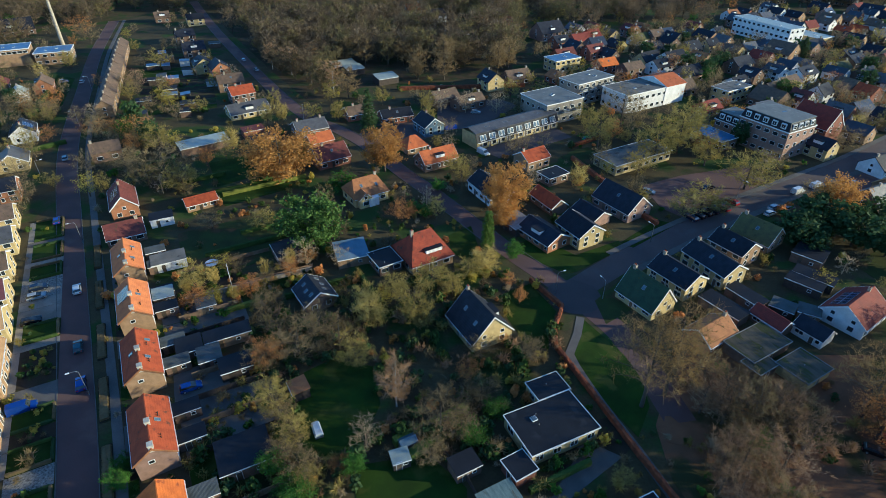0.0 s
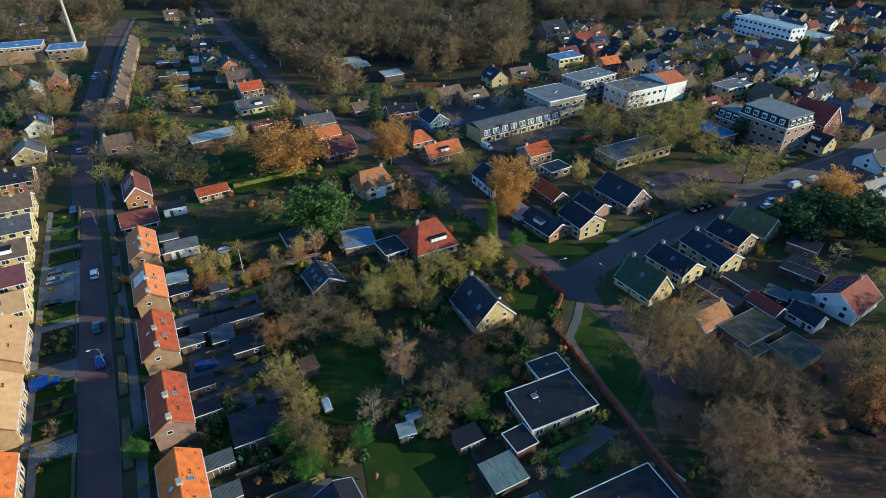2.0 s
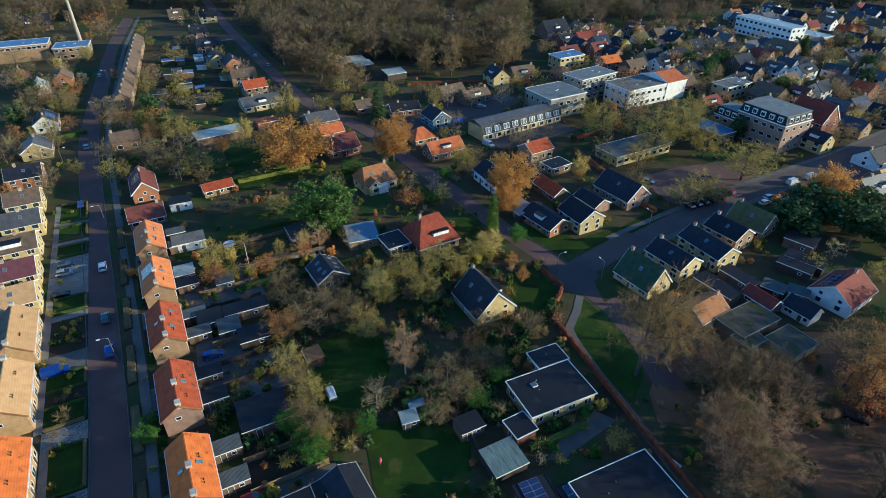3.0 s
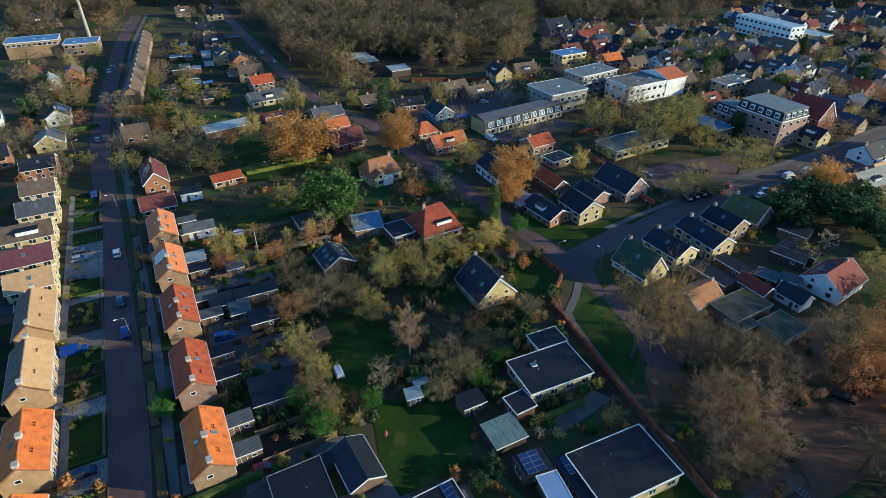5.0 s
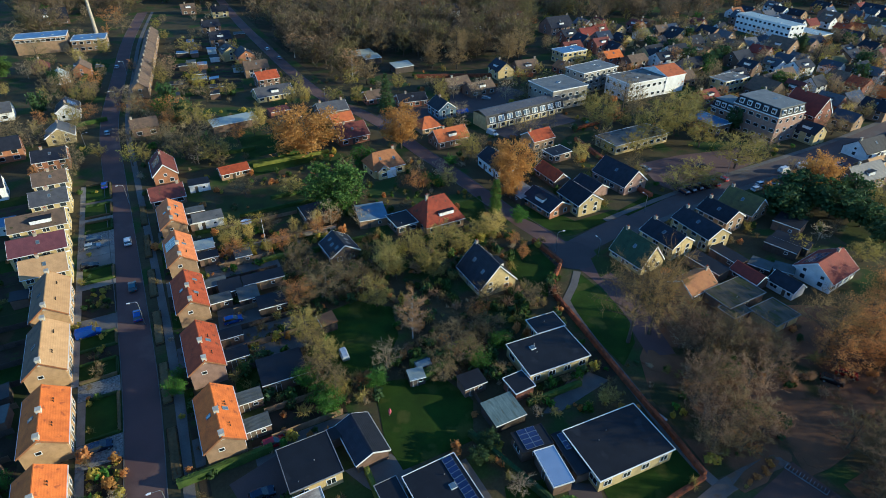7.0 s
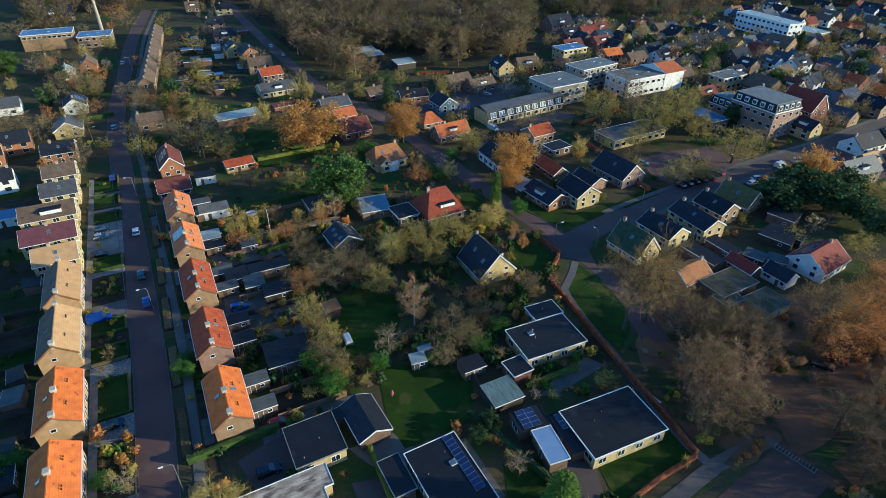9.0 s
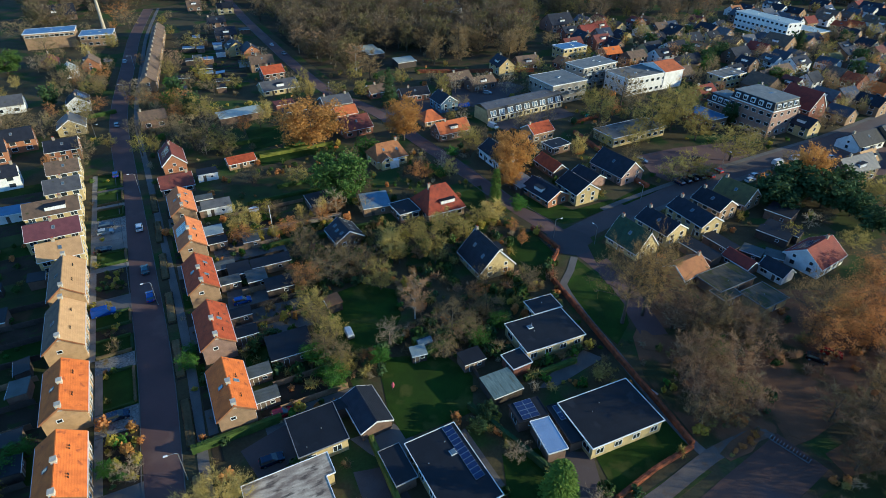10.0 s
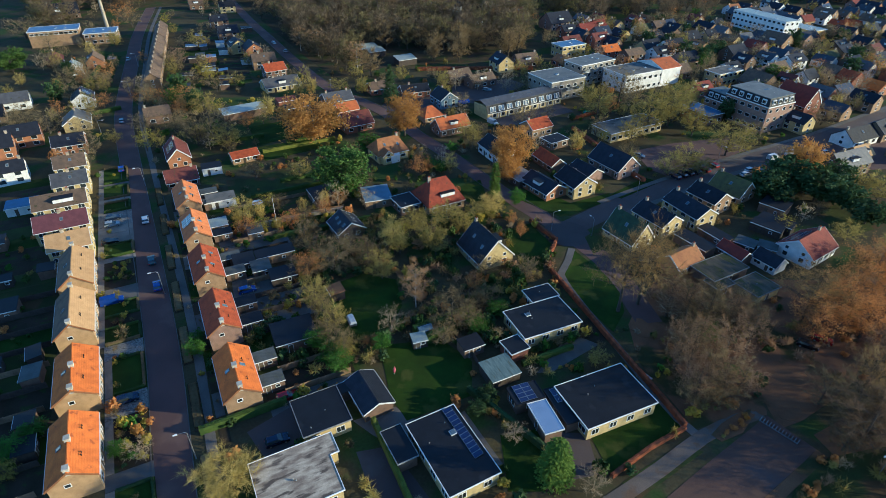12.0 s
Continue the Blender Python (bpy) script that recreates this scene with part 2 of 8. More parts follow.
material("leaf_yellow", (0.46, 0.37, 0.06), (0.32, 0.28, 0.05), 0.4, 2, 0.8, bump=0.0, sheen=0.2, vary=0.15, thin=0.45)
material("leaf_green", (0.10, 0.21, 0.03), (0.07, 0.15, 0.025), 0.4, 2, 0.8, bump=0.0, sheen=0.2, vary=0.25, thin=0.4)
material("twig_copse", (0.37, 0.235, 0.135), (0.26, 0.175, 0.105), 0.3, 2, 0.95, bump=0.0, sheen=0.1, vary=0.3, thin=0.35)
material("needle_dark", (0.06, 0.10, 0.035), (0.045, 0.075, 0.028), 0.4, 2, 0.85, bump=0.0, sheen=0.2, vary=0.2, thin=0.25)
material("needle_mid", (0.105, 0.175, 0.036), (0.062, 0.112, 0.024), 0.5, 2, 0.85, bump=0.0, sheen=0.2, vary=0.2, thin=0.2)
material("needle_green", (0.15, 0.225, 0.035), (0.095, 0.155, 0.025), 0.4, 2, 0.85, bump=0.0, sheen=0.2, vary=0.2, thin=0.3)
material("steel", (0.42, 0.43, 0.44), None, 2, 10, 0.4, 0.7, bump=0.0)
material("parasol_pink", (0.55, 0.12, 0.16), None, 1, 8, 0.8, bump=0.1)
material("tyre", (0.015, 0.015, 0.016), None, 2, 10, 0.8, bump=0.1)
material("lamp_red", (0.35, 0.01, 0.01), None, 2, 10, 0.3, bump=0.0)
for shade, rgb in (("blue", (0.015, 0.05, 0.28)), ("white", (0.62, 0.64, 0.66)), ("black", (0.012, 0.013, 0.017)), ("navy", (0.012, 0.022, 0.055)),
                   ("red", (0.26, 0.012, 0.02)), ("silver", (0.34, 0.37, 0.40)), ("teal", (0.02, 0.07, 0.10)), ("green", (0.01, 0.25, 0.07))):
    material("car_" + shade, rgb, tuple(c * 0.92 for c in rgb), 0.5, 4, 0.25, 0.2, bump=0.0, sheen=0.7, vary=0.03)


# ---- mesh helpers ----
class Geo:
    """Collects corners and faces for one mesh."""

    def __init__(self):
        self.v, self.f = [], []

    def add(self, verts, faces):
        k = len(self.v)
        self.v += [tuple(p) for p in verts]
        self.f += [tuple(k + i for i in face) for face in faces]
        return self

    def box(self, x0, x1, y0, y1, z0, z1, m=None):
        p = [(x, y, z) for z in (z0, z1) for x, y in ((x0, y0), (x1, y0), (x1, y1), (x0, y1))]
        if m is not None:
            p = [m @ Vector(q) for q in p]
        return self.add(p, [(3, 2, 1, 0), (4, 5, 6, 7), (0, 1, 5, 4), (1, 2, 6, 5), (2, 3, 7, 6), (3, 0, 4, 7)])

    def prism(self, poly, a, b, axis="z"):
        """A polygon carried from a to b along an axis; it is given in the other two."""
        n = len(poly)
        put = {"z": lambda p, s: (p[0], p[1], s), "x": lambda p, s: (s, p[0], p[1]), "y": lambda p, s: (p[0], s, p[1])}[axis]
        verts = [put(p, a) for p in poly] + [put(p, b) for p in poly]
        faces = [tuple(range(n))[::-1], tuple(range(n, 2 * n))] + [(i, (i + 1) % n, n + (i + 1) % n, n + i) for i in range(n)]
        return self.add(verts, faces)

    def tube(self, p, q, r0, r1, sides=5):
        p, q = Vector(p), Vector(q)
        d = (q - p).normalized()
        u = d.orthogonal().normalized()
        w = d.cross(u)
        ring = [(math.cos(2 * math.pi * i / sides), math.sin(2 * math.pi * i / sides)) for i in range(sides)]
        verts = [p + (u * c + w * s) * r0 for c, s in ring] + [q + (u * c + w * s) * r1 for c, s in ring]
        return self.add(verts, [(i, (i + 1) % sides, sides + (i + 1) % sides, sides + i) for i in range(sides)])

    def mesh(self, name, mat, smooth=False):
        me = bpy.data.meshes.new(name)
        me.from_pydata(self.v, [], self.f)
        me.update()
        bm = bmesh.new()
        if len(self.f) < 3000:
            bm.from_mesh(me)
            bmesh.ops.recalc_face_normals(bm, faces=bm.faces)
            bm.to_mesh(me)
        bm.free()
        if smooth:
            me.polygons.foreach_set("use_smooth", [True] * len(me.polygons))
        me.materials.append(MATS[mat])
        return me


def ring(xs, zs, holes, y0, y1):
    """A flat frame in x and z with openings, as one joined piece: the cells of a grid without those named."""
    nx, nz, g = len(xs), len(zs), Geo()
    v = [(x, y, z) for y in (y0, y1) for z in zs for x in xs]
    at = lambda i, j, k: k * nx * nz + j * nx + i
    full = {(i, j) for i in range(nx - 1) for j in range(nz - 1)} - set(holes)
    faces = []
    for i, j in full:
        faces += [(at(i, j, 0), at(i + 1, j, 0), at(i + 1, j + 1, 0), at(i, j + 1, 0)), (at(i, j, 1), at(i, j + 1, 1), at(i + 1, j + 1, 1), at(i + 1, j, 1))]
        for (di, dj), (p, q) in (((-1, 0), ((i, j), (i, j + 1))), ((1, 0), ((i + 1, j), (i + 1, j + 1))), ((0, -1), ((i, j), (i + 1, j))), ((0, 1), ((i, j + 1), (i + 1, j + 1)))):
            if (i + di, j + dj) not in full:
                faces.append((at(*p, 0), at(*q, 0), at(*q, 1), at(*p, 1)))
    return g.add(v, faces)


def part(name, geo, mat, parent, label="", m=None):
    """One mesh object under a thing or a part; geo is a Geo or a finished mesh."""
    me = geo.mesh(name, mat) if isinstance(geo, Geo) else geo
    ob = new(name, me)
    ob.parent = parent
    if m is not None:
        ob.matrix_local = m
    return tagged(ob, label) if label else ob


def thing(name, label, category, m, group="", kind=""):
    ob = new(name)
    ob.empty_display_size = 0.3
    ob.matrix_world = m
    return tagged(ob, label, category, group, kind)


def solid(name, geo, mat, label, category, m=None, group="", kind=""):
    """A thing of one mesh."""
    ob = new(name, geo.mesh(name, mat) if isinstance(geo, Geo) else geo)
    if m is not None:
        ob.matrix_world = m
    return tagged(ob, label, category, group, kind)


CACHE = {}


def window_meshes(w, h, frame_mat="paint_white"):
    key = (round(w, 1), round(h, 1), frame_mat)
    if key not in CACHE:
        w, h = key[0], key[1]
        s = 0.09
        # the opening looks along -y; the frame stands a little proud of the wall
        if w > 1.3:
            g = ring([-w / 2, -w / 2 + s, -0.04, 0.04, w / 2 - s, w / 2], [0, s, h - s, h], [(1, 1), (3, 1)], -0.05, 0.06)
        else:
            g = ring([-w / 2, -w / 2 + s, w / 2 - s, w / 2], [0, s, h - s, h], [(1, 1)], -0.05, 0.06)
        pane = Geo().box(-w / 2 + s, w / 2 - s, -0.02, 0.02, s, h - s)
        CACHE[key] = g.mesh("window", frame_mat), pane.mesh("pane", "glass_dark")
    return CACHE[key]


def plain_window(parent, m, w=1.6, h=1.35):
    """Frame and glass of a far window in one piece, the glass set in a second material."""
    key = ("far", round(w, 1), round(h, 1))
    if key not in CACHE:
        g = ring([-w / 2, -w / 2 + 0.1, w / 2 - 0.1, w / 2], [0, 0.1, h - 0.1, h], [], -0.05, 0.05)
        me = g.mesh("window", "paint_white")
        me.materials.append(MATS["glass_dark"])
        for p in me.polygons:
            c = p.center
            if abs(c.x) < w / 2 - 0.1 and 0.1 < c.z < h - 0.1:
                p.material_index = 1
        CACHE[key] = me
    return part("window", CACHE[key], "", parent, m=m)


def window(parent, m, w=1.6, h=1.35, frame_mat="paint_white"):
    if parent.matrix_world.translation.y > 112:
        return plain_window(parent, m, w, h)
    a, b = window_meshes(w, h, frame_mat)
    ob = part("window", a, "", parent, m=m)
    part("pane", b, "", ob, "dark window glass")
    return ob


def skylight(parent, m, w=0.8, h=1.1):
    if "skylight" not in CACHE:
        g = ring([-0.4, -0.32, 0.32, 0.4], [-0.55, -0.47, 0.47, 0.55], [(1, 1)], -0.12, 0.0)
        g.v = [(x, z, -y) for x, y, z in g.v]
        CACHE["skylight"] = g.mesh("skylight", "lead_grey"), Geo().box(-0.32, 0.32, -0.47, 0.47, 0.02, 0.09).mesh("pane", "glass_sky")
    a, b = CACHE["skylight"]
    ob = part("skylight", a, "", parent, "roof window in a grey frame", m @ Matrix.Diagonal((w / 0.8, h / 1.1, 1, 1)))
    part("pane", b, "", ob)


def door_part(parent, m, framed=True):
    if "door" not in CACHE:
        g = ring([-0.52, -0.44, 0.44, 0.52], [0, 0.02, 2.07, 2.15], [(1, 1)], -0.05, 0.05)
        leaf = Geo().box(-0.44, 0.44, -0.03, 0.03, 0.02, 2.07)
        CACHE["door"] = g.mesh("door_frame", "paint_white"), leaf.mesh("door", "door_paint")
    a, b = CACHE["door"]
    ob = part("door", b, "", parent, m=m)
    if framed:
        part("door_frame", a, "", ob, "white door frame")
    return ob


def panel_frame(w, h):
    g = ring([-w / 2, -w / 2 + 0.05, w / 2 - 0.05, w / 2], [-h / 2, -h / 2 + 0.05, h / 2 - 0.05, h / 2], [(1, 1)], -0.11, -0.05)
    g.v = [(x, z, -y) for x, y, z in g.v]
    return g


def panel_array(parent, m, nx, ny, w=1.0, h=1.65):
    """Solar panels laid in a grid on the slope or roof plane of m."""
    if "panel" not in CACHE:
        CACHE["panel"] = Geo().box(-w / 2 + 0.02, w / 2 - 0.02, -h / 2 + 0.02, h / 2 - 0.02, 0.06, 0.10).mesh("solar_panel", "solar_cell"), \
            panel_frame(w, h).mesh("panel_frame", "solar_frame")
    a, b = CACHE["panel"]
    for i in range(nx):
        for j in range(ny):
            ob = part("solar_panel", a, "", parent, "dark blue solar panel", m @ Matrix.Translation(((i - (nx - 1) / 2) * (w + 0.03), (j - (ny - 1) / 2) * (h + 0.03), 0)))
            part("panel_frame", b, "", ob)


def chimney(parent, x, y, z0, z1, wide=0.75, deep=0.55, mat="chimney_stone", pots_on=True):
    g = Geo().box(x - wide / 2, x + wide / 2, y - deep / 2, y + deep / 2, z0, z1)
    g.box(x - wide / 2 - 0.07, x + wide / 2 + 0.07, y - deep / 2 - 0.07, y + deep / 2 + 0.07, z1 + 0.002, z1 + 0.12)
    ob = part("chimney", g, mat, parent)
    if not pots_on:
        return
    pots = Geo()
    for k in (-0.2, 0.2):
        pots.tube((x + k * wide, y, z1 + 0.122), (x + k * wide, y, z1 + 0.5), 0.11, 0.09, 6)
    part("chimney_pot", pots, "tile_red", ob)


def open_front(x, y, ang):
    """Whether a wall that faces ang degrees carries windows: all near the square, further out only those turned to the
    camera.
    """
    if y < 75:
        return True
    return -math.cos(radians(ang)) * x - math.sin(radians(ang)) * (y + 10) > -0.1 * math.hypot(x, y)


def house(x, y, ang, L, W, eave, ridge, roof="tile_dark", wall="brick_tan", label="", hip=0.0, chimneys=(0.3,), lights=(0, 0), dormers=(0, 0),
          panels=(), trim="paint_white", windows=True, group="", porch=False, name="house", over=0.35, z=0.0, verge="", ends=0, kind_word="house", lean=False, wide_dormer=0.0, stack="chimney_stone", flues=(), bay=None, back=""):
    """A pitched-roof house with its ridge along local x. Side 0 looks to local -y, side 1 to +y.
    lights, dormers: numbers of roof windows and dormers on the two sides; panels: (side, nx, ny, shift)."""
    ob = thing(name, label, kind_word, pose(x, y, z, 0, 0, ang), group)
    hx, hy, rise = L / 2, W / 2, ridge - eave
    slope = math.atan2(rise, hy)
    t = 0.2
    lift = t / math.cos(slope)
    if hip:
        g = Geo().box(-hx, hx, -hy, hy, 0, eave)
    else:
        g = Geo().prism([(-hy, 0), (hy, 0), (hy, eave), (0, ridge), (-hy, eave)], -hx, hx, "x")
    part("wall", g, wall, ob)
    # roof: slabs that lie on the wall tops
    ey, ez = hy + over, eave - over * math.tan(slope)
    ox = hx + (over if hip else 0.18)
    low, top = 0.004, lift
    for s in (-1, 1):
        g = Geo()
        rx = hx - hip if hip else ox
        a, b = [(-ox, s * ey, ez), (ox, s * ey, ez), (rx, 0, ridge), (-rx, 0, ridge)], None
        verts = [(p[0], p[1], p[2] + low) for p in a] + [(p[0], p[1], p[2] + top) for p in a]
        g.add(verts, [(0, 1, 2, 3), (4, 5, 6, 7), (0, 1, 5, 4), (1, 2, 6, 5), (2, 3, 7, 6), (3, 0, 4, 7)])
        if hip and s == 1:
            for e in (-1, 1):
                tri = [(e * ox, -ey, ez), (e * ox, ey, ez), (e * (hx - hip), 0, ridge)]
                g.add([(p[0], p[1], p[2] + low) for p in tri] + [(p[0], p[1], p[2] + top) for p in tri],
                      [(0, 1, 2), (3, 4, 5), (0, 1, 4, 3), (1, 2, 5, 4), (2, 0, 3, 5)])
        # back, where given, tiles the +y slope in a material of its own
        part("roof", g, back if back and s == 1 else roof, ob, "dark brown tiles on the back slope" if back and s == 1 else "")
        if lean:
            continue
        gut = Geo().box(-ox + 0.03, ox - 0.03, s * ey + (0.0 if s > 0 else -0.13), s * ey + (0.13 if s > 0 else 0.0), ez - 0.02, ez + 0.11)
        part("gutter", gut, trim, ob)
    rc = Geo().prism([(-0.14, ridge + top - 0.06), (0.14, ridge + top - 0.06), (0.08, ridge + top + 0.06), (-0.08, ridge + top + 0.06)],
                     -hx + hip if hip else -ox, hx - hip if hip else ox, "x")
    if not lean:
        part("ridge_cap", rc, roof, ob)
    if not hip and not lean:
        for e in (-1, 1):
            g = Geo()
            for s in (-1, 1):
                q = [(s * ey, ez - 0.12), (s * ey, ez + top + 0.02), (0, ridge + top + 0.02), (0, ridge - 0.12)]
                xa, xb = (ox, ox + 0.05) if e > 0 else (-ox - 0.05, -ox)
                g.prism(q, xa, xb, "x")
            part("bargeboard", g, verge or trim, ob)
    for c in chimneys:
        cx = (c - 0.5) * (L - 0.9)
        if stack == "chimney_pale":
            chimney(ob, cx, 0.0, ridge - 0.7, ridge + 0.75, 0.95, 0.8, stack, False)
        else:
            chimney(ob, cx, 0.0, ridge - 0.7, ridge + 1.0, pots_on=not lean)
    for f in flues:                                  # pairs of dark flue pipes on the sunny slope
        for d in (-0.3, 0.3):
            zf = eave + rise * 0.5 + lift
            part("flue", Geo().tube((f * L + d, -hy * 0.5, zf - 0.1), (f * L + d, -hy * 0.5, zf + 0.3), 0.08, 0.08, 6).tube((f * L + d, -hy * 0.5, zf + 0.3), (f * L + d, -hy * 0.5, zf + 0.42), 0.14, 0.1, 6), "tyre", ob, "dark metal flue pipe")
    storeys = [0.8] if eave < 3.7 else [0.7, eave - 1.55]
    if windows:
        n = max(1, int(L / (4.2 if lean else 3.0)))
        for s in (-1, 1):
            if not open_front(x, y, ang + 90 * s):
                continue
            turn = pose(0, 0, 0, 0, 0, 0 if s < 0 else 180)
            for k, zz in enumerate(storeys):
                for i in range(n):
                    px = (i - (n - 1) / 2) * (L / n)
                    m = Matrix.Translation((px, s * (hy + 0.012), zz if k or i % 2 == 0 or n == 1 else 0.0)) @ turn
                    if lean:
                        plain_window(ob, Matrix.Translation((px, s * (hy + 0.012), zz)) @ turn, 1.9, 1.4)
                    elif k == 0 and i % 2 == 1:
                        door_part(ob, m @ Matrix.Translation((-0.6, 0, 0)), y < 130)
                        window(ob, m @ Matrix.Translation((0.65, 0, 0.8)), 1.0, 1.25)
                    else:
                        window(ob, m, 1.9 if k == 0 else 1.7, 1.3 if eave > 3.7 or k else 1.2)
        if windows != "sides":
            for e in (-1, 1):
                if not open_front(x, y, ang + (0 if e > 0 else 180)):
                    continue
                turn = pose(0, 0, 0, 0, 0, 90 if e > 0 else -90)
                if ends:
                    window(ob, Matrix.Translation((e * (hx + 0.012), W * 0.1, eave * 0.78)) @ turn, 1.0, 0.8)
                    continue
                tops = list(storeys) + ([storeys[-1] + 2.0] if not hip and rise > 2.6 else [])
                for k, zz in enumerate(tops):
                    last = k == len(tops) - 1 and not hip and rise > 2.6
                    for yy in ((0.0,) if lean or last and W < 9 else (-W * 0.23, W * 0.23)):
                        (plain_window if lean else window)(ob, Matrix.Translation((e * (hx + 0.012), yy, zz)) @ turn, 1.3 if not last else 1.0, 1.3 if not last else 1.0)
    for side, s in ((0, -1), (1, 1)):
        plane = Matrix.Translation((0, s * hy / 2, eave + rise / 2 + lift)) @ Matrix.Rotation(math.pi if s > 0 else 0, 4, "Z") @ Matrix.Rotation(slope, 4, "X")
        half = hy / math.cos(slope)
        for i in range(lights[side]):
            px = (i - (lights[side] - 1) / 2) * L / max(1, lights[side]) * 0.85
            skylight(ob, plane @ Matrix.Translation((px + 0.3, half * 0.05 * (-1) ** i, -0.02)))
        for i in range(dormers[side]):
            dw = wide_dormer or min(3.2, L / dormers[side] * 0.7)
            px = (i - (dormers[side] - 1) / 2) * L / dormers[side] + (1.0 if wide_dormer else 0.0)
            dz0, dz1 = eave + rise * 0.22, eave + rise * 0.22 + 1.3
            yo = s * (hy * 0.78)
            yi = s * (hy * max(0.02, (ridge - dz1) / rise) * 0.9)
            d = part("dormer", Geo().box(px - dw / 2, px + dw / 2, min(yo, yi), max(yo, yi), dz0 - 0.3, dz1), "paint_white", ob, "white flat-roofed dormer")
            part("dormer_roof", Geo().box(px - dw / 2 - 0.15, px + dw / 2 + 0.15, min(yo, yi) - 0.2, max(yo, yi) + 0.2, dz1 + 0.003, dz1 + 0.16), "bitumen", d)
            nw = max(1, int(dw / 1.1))
            for j in range(nw):
                a, b = window_meshes(dw / nw - 0.12, 0.95)
                wx = px + (j - (nw - 1) / 2) * dw / nw
                w = part("window", a, "", d, m=Matrix.Translation((wx, yo + s * 0.012, dz0 + 0.25)) @ pose(0, 0, 0, 0, 0, 0 if s < 0 else 180))
                part("pane", b, "", d, m=w.matrix_local.copy())
        for ps, nx, ny, shift in panels:
            if ps == side:
                panel_array(ob, plane @ Matrix.Translation((shift, 0, 0)), nx, ny)
    if bay:                                          # a gabled bay on the front
        bx, bw, out = bay
        bz = eave + bw * 0.42
        part("bay", Geo().prism([(bx - bw / 2, 0), (bx + bw / 2, 0), (bx + bw / 2, eave), (bx, bz), (bx - bw / 2, eave)], -hy - out, -hy + 0.3 + (bz - eave) / rise * hy, "y"), wall, ob, "gabled bay with cream walls")
        for e in (-1, 1):
            q = [(bx + e * (bw / 2 + 0.3), eave - 0.25), (bx, bz + 0.004), (bx, bz + 0.2), (bx + e * (bw / 2 + 0.3), eave - 0.05)]
            part("bay_roof", Geo().prism(q, -hy - out - 0.3, -hy + 0.35 + (bz - eave) / rise * hy, "y"), roof, ob)
            part("bargeboard", Geo().prism([(p, zz - 0.06) for p, zz in q], -hy - out - 0.36, -hy - out - 0.304, "y"), trim, ob)
        for zz in (0.8, eave - 0.4):
            window(ob, Matrix.Translation((bx, -hy - out - 0.012, zz)), 2.0 if zz < 1 else 1.2, 1.4 if zz < 1 else 1.1)
    if porch:
        part("porch", Geo().box(-1.6, 1.6, -hy - 1.6, -hy - 0.004, 0, 2.5).box(-1.8, 1.8, -hy - 1.8, -hy - 0.004, 2.503, 2.7), "paint_white", ob)
    return ob


